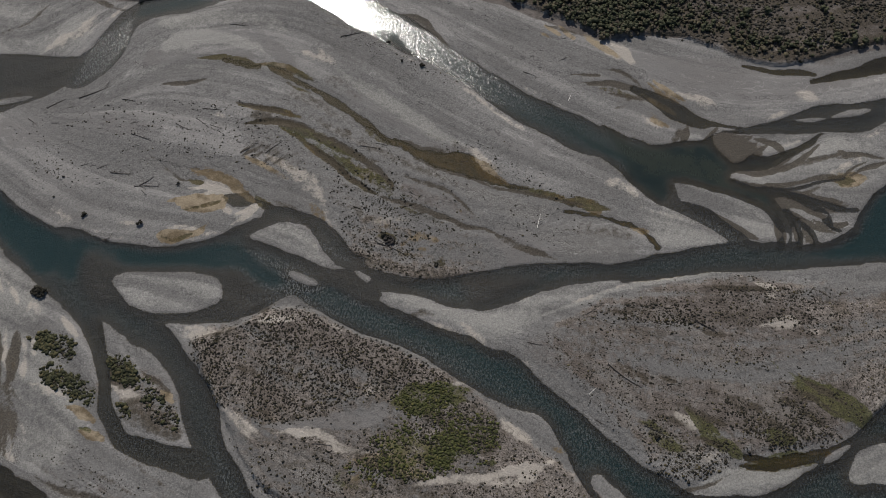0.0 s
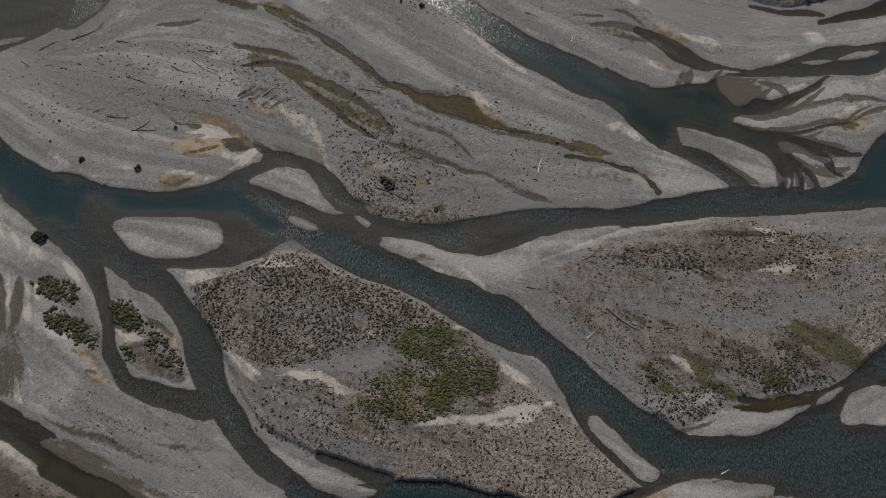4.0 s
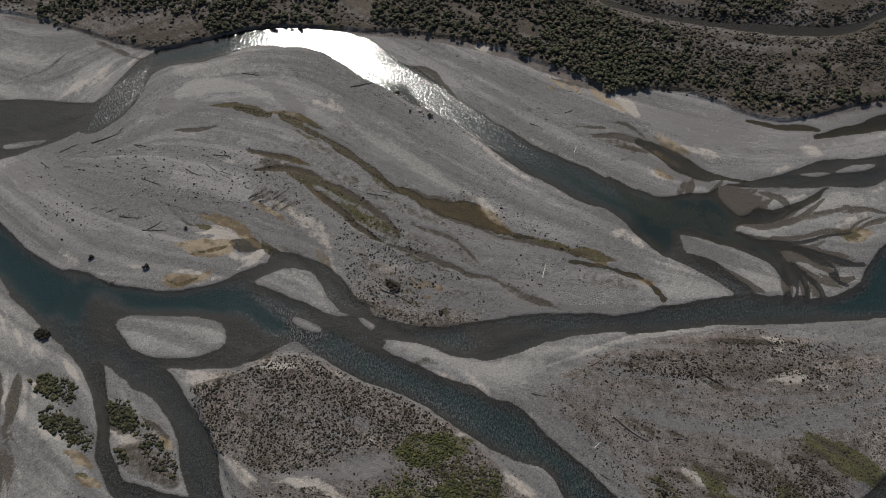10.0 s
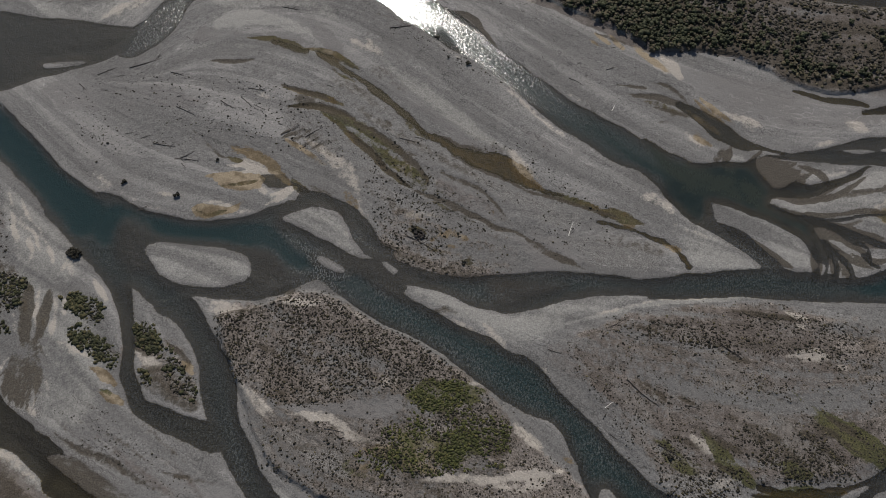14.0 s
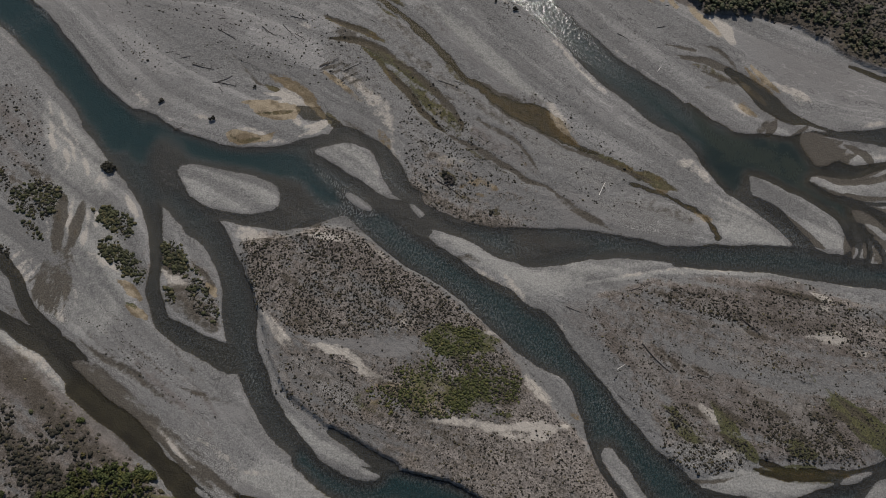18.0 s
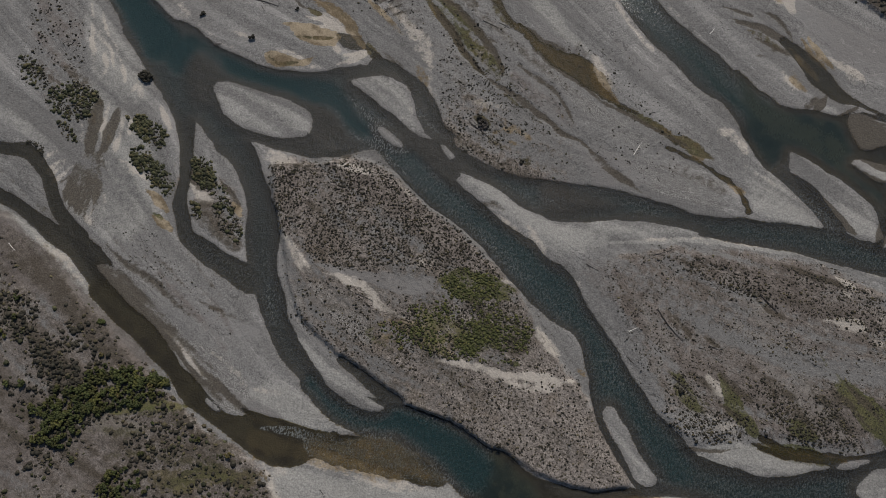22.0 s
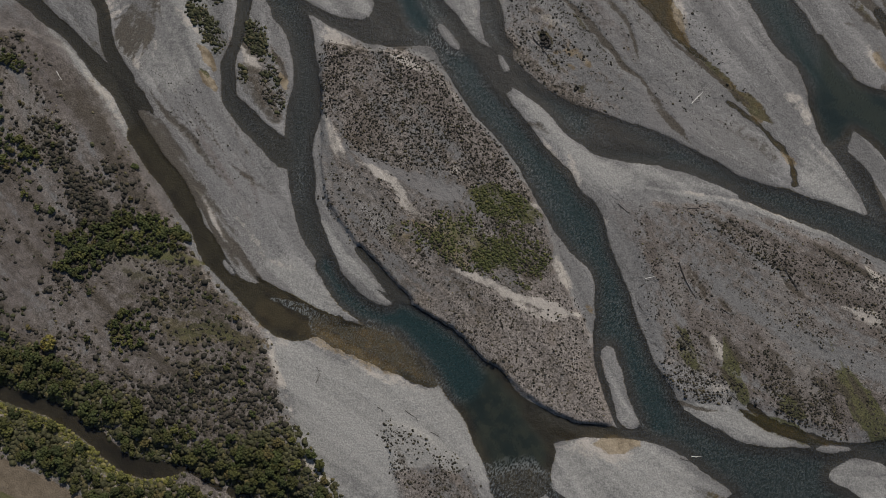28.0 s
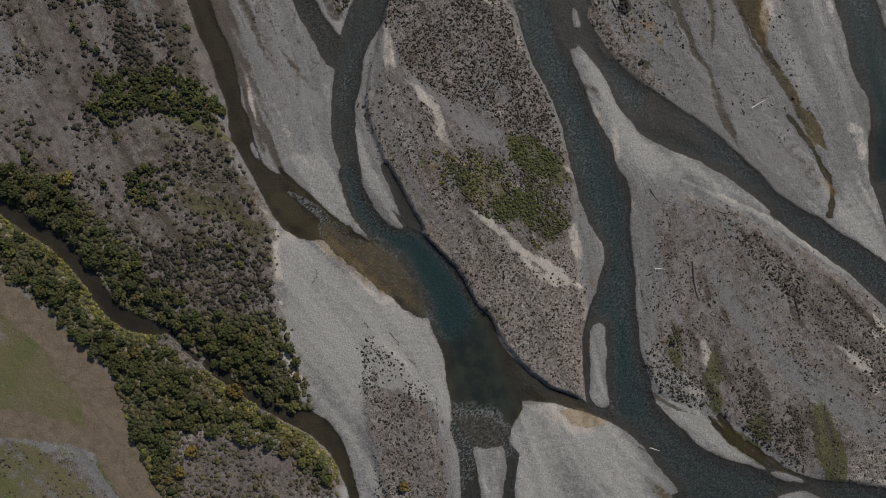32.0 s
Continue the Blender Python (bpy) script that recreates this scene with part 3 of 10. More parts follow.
pool([(-17.0, 126.7), (-12.8, 125.2), (-8.1, 122.8), (-2.5, 121.6), (3.9, 121.4), (8.5, 120.4), (10.9, 117.0), (14.4, 113.4), (19.2, 110.8), (18.2, 109.1), (12.9, 110.7), (8.4, 111.9), (3.0, 113.6), (-3.4, 116.0), (-9.9, 119.4), (-15.0, 123.2)], depth=0.12, silt=0.95)
stream([(17.4, 110.1, 0.8), (22.7, 108.8, 0.8), (28.9, 107.2, 0.6)], depth=0.05, silt=0.9)
stream([(37.3, 100.3, 0.6), (45.9, 98.9, 0.6), (53.6, 97.1, 0.7), (59.4, 94.8, 0.7), (62.8, 91.8, 0.7), (65.0, 88.1, 0.5)], depth=0.07, silt=0.9)
# silted pond behind the confluence
pool([(-69.8, 104.8), (-65.7, 106.1), (-62.6, 106.3), (-60.2, 104.5), (-58.5, 102.7), (-60.5, 102.1), (-63.2, 101.3), (-66.8, 101.5)], depth=0.1, silt=0.3)  # ochre pond
stream([(-59.9, 102.9, 1.3), (-57.0, 102.1, 1.1), (-54.4, 101.0, 0.9)], depth=0.12, silt=0.45)
# deep threads of the north river
stream([(-109.2, 177.0, 1.7), (-102.1, 180.6, 1.9), (-94.1, 182.8, 2.2), (-84.3, 186.5, 2.0), (-74.0, 188.6, 1.5)], depth=1.8, silt=0.0)
stream([(28.8, 138.1, 1.9), (43.2, 128.5, 2.6), (53.7, 121.6, 3.0), (65.8, 115.7, 2.9), (80.3, 115.8, 2.6)], depth=1.8, silt=0.3)
# bars and islets standing in the water
bar([(-99, 76.5), (-94.5, 79.5), (-85, 79.5), (-73.5, 79), (-67.5, 76.5), (-66, 70.5), (-72.5, 67), (-83, 66), (-92.5, 68.5)])
bar([(-60, 91), (-52.5, 95.5), (-45, 95), (-40, 90.5), (-34, 83), (-29.5, 81), (-35.5, 81), (-46.5, 85.5), (-54, 88.5)])
bar([(-47, 78.5), (-45, 79.5), (-38, 76.5), (-39, 75), (-44, 76)])
bar([(-27, 79.5), (-25.5, 80), (-21.5, 77.5), (-23, 76)])
bar([(-19, 70.5), (-17.5, 72.5), (-11, 72.5), (2, 69), (10.5, 67), (18, 57.5), (14, 56), (3, 62), (-8.5, 65)])
bar([(39, 20), (41.5, 22), (47, 17), (52, 11.5), (57.5, 8), (56.5, 5), (52, 5.5), (46.5, 11), (41, 16.5)])
bar([(34.5, 75), (44.5, 76.5), (53, 77), (44, 73), (34.5, 70), (27.5, 70)])
bar([(-24, 83.5), (-20, 82.5), (-15.5, 81), (-18, 79.5), (-22.5, 81)])
bar([(-39.5, 7.5), (-31.5, 4.5), (-24, 3), (-17, 2), (-20.5, -0.5), (-27.5, 0), (-35, 3)])
bar([(44, -23), (46, -22.5), (49.5, -25.5), (54.5, -32), (64, -46), (63, -47), (51.5, -37), (44.5, -31.5), (44, -27.5)])
bar([(-64.5, -11), (-61.5, -12), (-59.5, -13), (-61.5, -13.5), (-64, -12.5)])
bar([(102.5, 25), (104.5, 27.5), (108, 28), (106, 26)])
bar([(110, 21), (111, 26.5), (117, 29), (127.5, 29.5), (124, 19.5)])
bar([(73.5, 109.5), (79.5, 109.5), (91, 105), (99, 101.5), (103, 95), (103, 92), (96.5, 89.5), (92.5, 92), (88, 98.5), (80, 102.5), (74, 104)])
bar([(104.5, 105.5), (108, 105.5), (113.5, 102), (118, 98.5), (114, 97.5), (107.5, 100)])
bar([(109, 97.5), (114, 98.5), (118.5, 96.5), (114, 91.5), (108.5, 89.5), (107, 93)])
bar([(104, 93.5), (105.5, 92.5), (104.5, 90), (103.5, 90)])
bar([(115, 92), (125.5, 95.5), (124.5, 94), (115.5, 90.5)])
bar([(98, 129), (114, 128), (120.5, 129), (115, 125), (106.5, 121.5), (100.5, 121), (101.5, 126.5)])
bar([(78.5, 126.5), (81.5, 130.5), (88.5, 131.5), (96, 130.5), (89.5, 129.5), (83, 126.5)])
bar([(114.5, 134.5), (121.5, 135.5), (126, 135), (120, 133.5)])
bar([(127.5, 135.5), (133.5, 138.5), (141.5, 139.5), (140, 137.5), (131, 135)])
bar([(-152, 140.5), (-143, 142.5), (-138, 142.5), (-144, 140), (-151, 138.5)])
bar([(-67.6, 100.9), (-66.1, 99.3), (-63.1, 100.3), (-60.1, 102.5), (-57.1, 102.5), (-57.4, 99.8), (-59.4, 96.6), (-63.1, 94.7), (-66.2, 95.2)])
# gravel shoals just under the water
shoal([(-108.9, 86.4), (-101.7, 84.6), (-95.7, 77.5), (-99.4, 68.8), (-104.8, 70.4), (-110.4, 79.1)], 0.28, 3.0)
shoal([(-71.5, 77.6), (-65.4, 81.3), (-58.2, 78.6), (-52.6, 74.3), (-50.3, 69.1), (-58.1, 66.5), (-68.3, 69.0)], 0.16, 2.5)
shoal([(-75.0, 69.8), (-58.5, 69.0), (-48.7, 69.1), (-43.8, 70.0), (-40.2, 66.6), (-51.2, 63.2), (-67.4, 63.6)], 0.14, 2.0)
shoal([(-37.0, 85.1), (-28.2, 80.6), (-21.2, 76.2), (-16.2, 76.3), (-17.7, 72.8), (-27.7, 73.6), (-36.2, 76.1), (-41.4, 77.9)], 0.12, 2.0)
shoal([(-25.0, 83.4), (-14.7, 80.7), (-7.9, 78.1), (-11.2, 75.4), (-18.0, 78.0), (-24.8, 80.7)], 0.1, 1.5)
shoal([(-31.0, 74.4), (-21.0, 72.7), (-14.3, 69.4), (-15.8, 67.7), (-24.1, 69.3)], 0.14, 2.0)
shoal([(5.4, 76.4), (18.8, 78.3), (28.9, 78.4), (22.0, 73.9), (10.3, 69.5)], 0.12, 2.5)
shoal([(59.5, 6.5), (68.2, 6.3), (77.6, 4.8), (85.6, 2.6), (79.0, 2.2), (67.6, 4.2)], 0.2, 2.5)
shoal([(31.5, -28.3), (36.0, -21.7), (43.7, -20.6), (45.8, -25.1), (41.4, -29.4), (35.9, -30.5)], 0.12, 2.5)
shoal([(28.4, -5.1), (37.3, -3.0), (46.1, -0.8), (43.9, -5.2), (37.2, -9.6)], 0.25, 2.5)
shoal([(-133.8, 23.7), (-124.7, 19.0), (-116.7, 14.2), (-120.9, 14.0), (-129.5, 17.9)], 0.06, 1.2)
shoal([(-33.9, -11.6), (-20.6, -9.4), (-13.0, -6.8), (-8.6, -11.4), (-16.7, -16.0), (-27.2, -16.7)], 0.06, 1.5)
# gravel strip and its brown inlet on the southeast channel
bar([(62.5, 19.0), (67.7, 20.8), (76.4, 24.2), (83.0, 24.7), (89.8, 24.9), (98.2, 25.2), (100.7, 24.2), (89.5, 18.7), (82.1, 16.3), (73.5, 16.1), (66.5, 16.4)])
pool([(79.5, 24.2), (84.6, 25.0), (92.1, 27.2), (100.3, 27.8), (105.5, 28.5), (101.5, 25.5), (95.4, 24.0), (87.2, 23.2), (82.3, 23.4)], depth=0.16, silt=0.9)
bar([(102.9, 26.2), (105.9, 28.6), (110.5, 29.8), (108.7, 28.1)])
bar([(108.6, 19.9), (111.0, 27.0), (116.5, 29.6), (121.0, 30.0), (124.1, 23.6), (114.4, 19.8)])
bar([(41.6, -10.6), (42.0, -6.6), (52.4, 0.0), (63.7, 5.1), (71.1, 5.7), (77.7, 4.6), (87.1, 1.4), (49.4, -20.2)])
# stony shelf along the brown stream
bar([(-108.7, 13.6), (-106.0, 11.9), (-100.0, 8.6), (-92.6, 4.8), (-85.9, 2.4), (-79.1, -1.6), (-74.6, -5.1), (-69.0, -7.1), (-64.8, -9.9), (-57.8, -12.6), (-52.7, -11.4), (-59.1, -7.9), (-66.5, -3.6), (-73.0, 1.0), (-80.5, 4.8), (-89.0, 8.5), (-97.1, 12.1), (-104.6, 15.2)])
# wavelets and sand where the brown stream runs out
shoal([(-34.8, -12.2), (-26.9, -9.4), (-19.8, -6.2), (-12.2, -4.4), (-8.0, -5.7), (-2.9, -7.5), (2.3, -9.5), (5.7, -10.9), (1.9, -12.5), (-5.6, -14.3), (-13.3, -15.5), (-20.5, -16.2), (-27.0, -16.5), (-32.2, -16.2)], 0.05, 2.5)
# channel under the island bank
stream([(27.9, -3.5, 0.9), (32.3, -3.5, 1.3), (38.5, -3.1, 1.2), (45.2, -1.0, 1.1), (51.9, 2.3, 0.9)], depth=0.4, silt=0.4)
shoal([(28.8, -25.6), (37.7, -16.8), (45.9, -19.6), (44.7, -22.9), (39.8, -25.6), (41.9, -33.3), (35.8, -32.7)], 0.15, 2.0)
# gravel tongues and brushed mud of the delta
bar([(87.7, 128.5), (95.7, 129.2), (102.6, 128.4), (103.2, 125.3), (98.0, 120.3), (93.4, 117.7), (90.5, 119.8), (87.6, 123.7)])
bar([(91.9, 112.5), (100.0, 114.2), (104.9, 115.7), (111.4, 120.6), (117.1, 123.4), (122.9, 128.5), (129.4, 129.7), (136.6, 127.5), (143.4, 123.2), (144.0, 116.0), (135.9, 110.1), (128.0, 102.8), (124.1, 104.0), (117.8, 105.9), (113.0, 107.9), (107.0, 109.1), (99.9, 109.4), (95.7, 110.6)])
bar([(103.6, 105.8), (108.2, 102.7), (114.8, 100.9), (119.0, 99.4), (114.0, 97.6), (108.9, 99.5), (105.4, 101.8)])
bar([(109.0, 97.2), (113.5, 95.5), (119.0, 96.5), (119.2, 94.5), (112.5, 90.0), (109.9, 91.3), (108.0, 94.3)])
bar([(115.8, 93.6), (120.3, 94.9), (125.1, 95.9), (123.6, 94.4), (117.0, 92.3)])
# fingers of the delta
stream([(106.5, 100.5, 1.3), (108.5, 96, 0.9), (109, 92.5, 0.8), (108, 87.5, 0.6)], depth=0.2, silt=0.0)
stream([(109.5, 97, 0.9), (112.5, 94, 0.9), (113.5, 91, 0.7), (113, 88, 0.7)], depth=0.2, silt=0.0)
stream([(100.5, 108.5, 1.1), (109, 107, 0.9), (117, 104, 0.8), (123, 101, 0.9), (128.5, 101, 0.7)], depth=0.2, silt=0.0)
stream([(115.5, 105, 0.6), (121, 103, 0.7), (125.5, 101, 0.8)], depth=0.2, silt=0.0)
stream([(102, 108.5, 0.7), (111.5, 109, 0.6), (119, 111, 0.4), (127, 113, 0.3)], depth=0.15, silt=0.0)
stream([(117, 97.5, 0.6), (119.5, 95, 0.6), (121.5, 94, 0.5)], depth=0.15, silt=0.0)
# terraces: outline, height, run of the bank
terrace([(-266.5, 218.5), (-197, 213), (-185, 204), (-162, 198.5), (-143, 193), (-124.5, 187), (-110.5, 183.5), (-97, 187), (-83, 192), (-62.5, 196), (-45, 195), (-32, 193.5), (-19.5, 194), (2, 190.5), (12.5, 188), (23, 183.5), (43, 175), (54.5, 167.5), (61, 168.5), (73, 169), (83, 168), (98, 161), (109, 156.5), (121, 157), (138.5, 162.5), (149, 166), (166.5, 163.5), (202, 162.5), (297, 190), (303, 290.5), (-299, 286)], 1.1, 0.7)
terrace([(-71.5, 57.5), (-56.5, 64.5), (-44, 68.5), (-27.5, 63), (-8.5, 54.5), (5.5, 46.5), (11.5, 41), (26.5, 26.5), (35.5, 21.5), (46.5, 8), (51, 2.5), (41.5, -1), (34, -2), (24, -1), (12, 0.5), (-12, 4), (-26.5, 7.5), (-34, 11), (-43, 14.5), (-52, 21.5), (-60.5, 36), (-67.5, 46)], 1.2, 0.9)
terrace([(28.5, 59.5), (43, 69.5), (62, 74.5), (85.5, 79), (105.5, 77), (142.5, 75.5), (163.5, 41.5), (114.5, 34.5), (100.5, 28.5), (90, 28), (75, 24), (64.5, 17.5), (50.5, 27), (39.5, 39.5)], 0.5, 3.0)
terrace([(-237, -55), (-150.5, 18.5), (-108, 3), (-98.5, -1), (-77, -11.5), (-61.5, -18.5), (-43.5, -23), (-29.5, -36), (-13.5, -47), (-2.5, -53), (-46.5, -61.5), (-58.5, -64.5), (-75.5, -66), (-93.5, -68), (-109.5, -70.5), (-166.5, -77.5)], 1.0, 1.5)
terrace([(-180, -108.5), (-109.5, -79.5), (-92.5, -76), (-77, -73), (-57, -75), (-46.5, -70), (-23, -67), (-3, -64.5), (9, -57), (20, -61), (40, -72), (23.5, -152), (-108.5, -197)], 1.1, 1.5)
terrace([(-3, -27.5), (5, -24), (19.5, -25), (33.5, -32.5), (45.5, -41), (59, -53), (48.5, -63.5), (31.5, -55), (19.5, -48.5), (7.5, -39)], 0.5, 1.5)
# pale silt
stroke('sand', [(-50.5, 114, 1.8), (-44, 110.5, 2.6), (-39, 104.5, 1.8), (-35, 92.5, 1.0)], 0.75, 2.8)
stroke('sand', [(-50.5, 114, 4.7), (-44, 110.5, 6.5), (-39, 104.5, 4.6), (-35, 92.5, 2.8)], 0.3, 5.0)
stroke('sand', [(51.5, 111, 1.8), (56, 109, 2.5), (60, 107.5, 1.7)], 0.75, 2.8)
stroke('sand', [(51.5, 111, 4.7), (56, 109, 6.4), (60, 107.5, 4.6)], 0.3, 5.0)
stroke('sand', [(67.5, 134, 1.5), (71, 132.5, 2.3)], 0.75, 2.8)
stroke('sand', [(67.5, 134, 4.0), (71, 132.5, 5.9)], 0.3, 5.0)
stroke('sand', [(81, 141.5, 1.2), (87, 138.5, 1.8)], 0.75, 2.8)
stroke('sand', [(81, 141.5, 3.1), (87, 138.5, 4.4)], 0.3, 5.0)
stroke('sand', [(122.5, 114, 0.6), (131.5, 117, 0.9)], 0.75, 2.8)
stroke('sand', [(122.5, 114, 1.5), (131.5, 117, 2.3)], 0.3, 5.0)
stroke('sand', [(5, 60, 1.5), (10.5, 57.5, 1.2)], 0.75, 2.8)
stroke('sand', [(5, 60, 3.7), (10.5, 57.5, 3.0)], 0.3, 5.0)
stroke('sand', [(22.5, 54, 1.0), (26, 51.5, 1.3)], 0.75, 2.8)
stroke('sand', [(22.5, 54, 2.6), (26, 51.5, 3.3)], 0.3, 5.0)
stroke('sand', [(9.5, 122.5, 0.9), (12, 119, 1.4), (15, 116, 1.1)], 0.75, 2.8)
stroke('sand', [(9.5, 122.5, 2.4), (12, 119, 3.8), (15, 116, 2.9)], 0.3, 5.0)
stroke('sand', [(-127, 103.5, 0.9), (-119, 98, 1.6), (-111, 94, 1.0)], 0.75, 2.8)
stroke('sand', [(-127, 103.5, 2.3), (-119, 98, 4.0), (-111, 94, 2.8)], 0.3, 5.0)
stroke('sand', [(-49, 160.5, 1.2), (-46, 158.5, 1.4)], 0.75, 2.8)
stroke('sand', [(-49, 160.5, 3.2), (-46, 158.5, 3.6)], 0.3, 5.0)
stroke('sand', [(-31.5, -18, 0.8), (-14.5, -17.5, 1.1), (-4, -15, 1.3), (4, -13, 0.8)], 0.75, 2.8)
stroke('sand', [(-31.5, -18, 2.0), (-14.5, -17.5, 2.8), (-4, -15, 3.4), (4, -13, 2.1)], 0.3, 5.0)
stroke('sand', [(41, -9, 1.9), (50.5, -5, 2.8), (59.5, 1.5, 2.0)], 0.75, 2.8)
stroke('sand', [(41, -9, 4.9), (50.5, -5, 7.3), (59.5, 1.5, 4.9)], 0.3, 5.0)
stroke('sand', [(-42, -21.5, 1.6), (-37.5, -21.5, 1.3)], 0.75, 2.8)
stroke('sand', [(-42, -21.5, 4.1), (-37.5, -21.5, 3.3)], 0.3, 5.0)
stroke('sand', [(10.5, 188, 1.3), (12.5, 185, 1.0)], 0.75, 2.8)
stroke('sand', [(10.5, 188, 3.4), (12.5, 185, 2.7)], 0.3, 5.0)
stroke('sand', [(-124, 176, 1.7), (-126.5, 170.5, 1.4), (-129.5, 166.5, 1.2)], 0.75, 2.8)
stroke('sand', [(-124, 176, 4.4), (-126.5, 170.5, 3.6), (-129.5, 166.5, 3.2)], 0.3, 5.0)
stroke('sand', [(-137, 162.5, 1.9), (-128.5, 169, 0.9)], 0.75, 2.8)
stroke('sand', [(-137, 162.5, 4.7), (-128.5, 169, 2.1)], 0.3, 5.0)
stroke('sand', [(-8.5, -52.5, 0.4), (-10, -47.5, 0.8), (-1, -52, 0.6)], 0.75, 2.8)
stroke('sand', [(-8.5, -52.5, 1.2), (-10, -47.5, 2.1), (-1, -52, 1.6)], 0.3, 5.0)
stroke('sand', [(-51, 116.5, 1.1), (-44, 107.5, 1.7), (-37, 96, 1.1)], 0.75, 2.8)
stroke('sand', [(-51, 116.5, 2.9), (-44, 107.5, 4.5), (-37, 96, 2.8)], 0.3, 5.0)
stroke('sand', [(-78, 135.5, 0.8), (-72, 134, 1.0)], 0.75, 2.8)
stroke('sand', [(-78, 135.5, 1.9), (-72, 134, 2.5)], 0.3, 5.0)
stroke('sand', [(-51, 115, 1.5), (-44, 109, 2.5), (-38.5, 103, 2.1), (-34.5, 96.5, 1.2)], 0.8, 1.6)
stroke('sand', [(-57.5, 120, 0.7), (-51.5, 117, 0.8)], 0.8, 1.6)
# brown algae and damp silt
stroke('damp', [(123, 112.5, 1.8), (128.5, 112, 2.5)], 0.9, 2.2)
stroke('damp', [(79, -1, 0.6), (84.5, 0, 1.3), (91, 0, 1.2)], 0.9, 2.2)
stroke('damp', [(38.5, -6.5, 1.6), (43.5, -4.5, 0.9)], 0.9, 2.2)
stroke('damp', [(-161, 210, 2.2), (-153, 206.5, 2.6)], 0.9, 2.2)
# ochre silt
stroke('tan', [(-64, 119, 0.7), (-50, 111, 0.8)], 1.05, 1.6)
stroke('tan', [(123, 112.5, 2.1), (130, 111.5, 2.9)], 1.05, 1.6)
stroke('tan', [(-9, 87, 1.2), (-4.5, 87, 1.0)], 1.05, 1.6)
stroke('tan', [(50.5, -3, 2.2), (59, 2, 1.6)], 1.05, 1.6)
stroke('dark', [(90.5, 111.5, 0.7), (100, 109.5, 0.7), (108.5, 107.5, 0.7), (116, 106, 0.7), (124, 102.5, 0.5), (128.5, 103, 0.3)], 1.2, 0.8)
stroke('dark', [(99, 109.5, 0.6), (108.5, 105.5, 0.7), (117, 103, 0.7), (125, 99.5, 0.5)], 1.2, 0.8)
stroke('dark', [(105.5, 102.5, 0.9), (111, 97.5, 0.7), (115, 95, 0.5), (120, 93.5, 0.3)], 1.2, 0.8)
stroke('dark', [(107, 98.5, 0.7), (108, 93, 0.7), (108, 88.5, 0.5)], 1.2, 0.8)
stroke('dark', [(110, 96.5, 0.7), (112, 92.5, 0.7), (112.5, 89, 0.5)], 1.2, 0.8)
stroke('dark', [(104, 100.5, 1.4), (103.5, 94.5, 1.4), (102, 87.5, 1.1)], 1.2, 0.8)
stroke('dark', [(114, 97.5, 0.6), (119.5, 95.5, 0.6), (124, 96.5, 0.6)], 1.2, 0.8)
stroke('dark', [(85, 118, 0.8), (95, 125, 0.6), (103.5, 131, 0.4)], 1.3, 0.7)
stroke('dark', [(83, 121, 0.9), (91.5, 127.5, 0.7), (97.5, 132, 0.4)], 1.3, 0.7)
stroke('dark', [(86.5, 115.5, 0.9), (98.5, 121, 0.7), (108.5, 127, 0.3)], 1.3, 0.7)
stroke('dark', [(81, 123, 0.8), (86, 128, 0.7), (89.5, 131, 0.3)], 1.3, 0.7)
stroke('dark', [(88.5, 113.5, 0.9), (100.5, 117.5, 0.7), (110.5, 122, 0.3)], 1.3, 0.7)
stroke('dark', [(85, 117, 0.9), (96.5, 123, 0.6), (107, 130, 0.4)], 1.3, 0.7)
stroke('dark', [(46, 149, 0.5), (58, 148.5, 0.7), (67, 147.5, 0.5)], 1.1, 0.8)
stroke('dark', [(51, 145, 0.3), (66, 142, 0.7)], 1.1, 0.8)
stroke('dark', [(43, 152.5, 0.4), (52, 152, 0.5)], 1.1, 0.8)
stroke('sand', [(63, 141.5, 1.1), (68, 135, 1.7), (72, 132.5, 1.0)], 0.7, 2.0)
stroke('sand', [(53, 165.5, 1.1), (59, 159, 1.5)], 0.7, 2.0)
stroke('sand', [(74.5, 143.5, 0.9), (84, 138.5, 1.2)], 0.7, 2.0)
# dark cobbles and wet rills, and a few painted shadows of ridges and small banks
stroke('dark', [(-160, 166, 0.6), (-149.5, 171.5, 0.8), (-143, 178.5, 0.8), (-139, 185.5, 0.6)], 0.75, 1.2)
stroke('dark', [(-135.5, 189.5, 0.8), (-123.5, 182.5, 1.0), (-114, 178.5, 0.9)], 0.75, 1.2)
# shadow of a low ridge, painted as a dark line
stroke('dark', [(-50.5, 173.5, 0.6), (-39, 173, 0.6), (-24.5, 168, 0.7)], 0.75, 1.2)
stroke('dark', [(47, 148, 0.8), (58.5, 149, 0.7), (65, 146.5, 0.8)], 0.75, 1.2)
stroke('dark', [(106, 116, 0.8), (121.5, 120, 1.0), (134.5, 121, 0.9), (143, 120, 0.5)], 0.75, 1.2)
stroke('dark', [(110, 110, 0.7), (117.5, 112.5, 0.7), (125, 113.5, 0.6)], 0.75, 1.2)
stroke('dark', [(116, 105.5, 0.9), (126, 103.5, 0.9)], 0.75, 1.2)
stroke('dark', [(112, 96.5, 0.8), (108.5, 91, 0.7)], 0.75, 1.2)
stroke('dark', [(95.5, 127.5, 2.6), (100, 123, 2.6)], 0.75, 1.2)
stroke('dark', [(78.5, 134, 0.7), (77, 129.5, 1.0), (74.5, 126, 1.0)], 0.75, 1.2)
stroke('dark', [(-31, 173.5, 0.6), (-10.5, 176.5, 1.3), (0, 163.5, 1.4), (12, 155, 1.2), (21.5, 148.5, 0.8)], 0.75, 1.2)
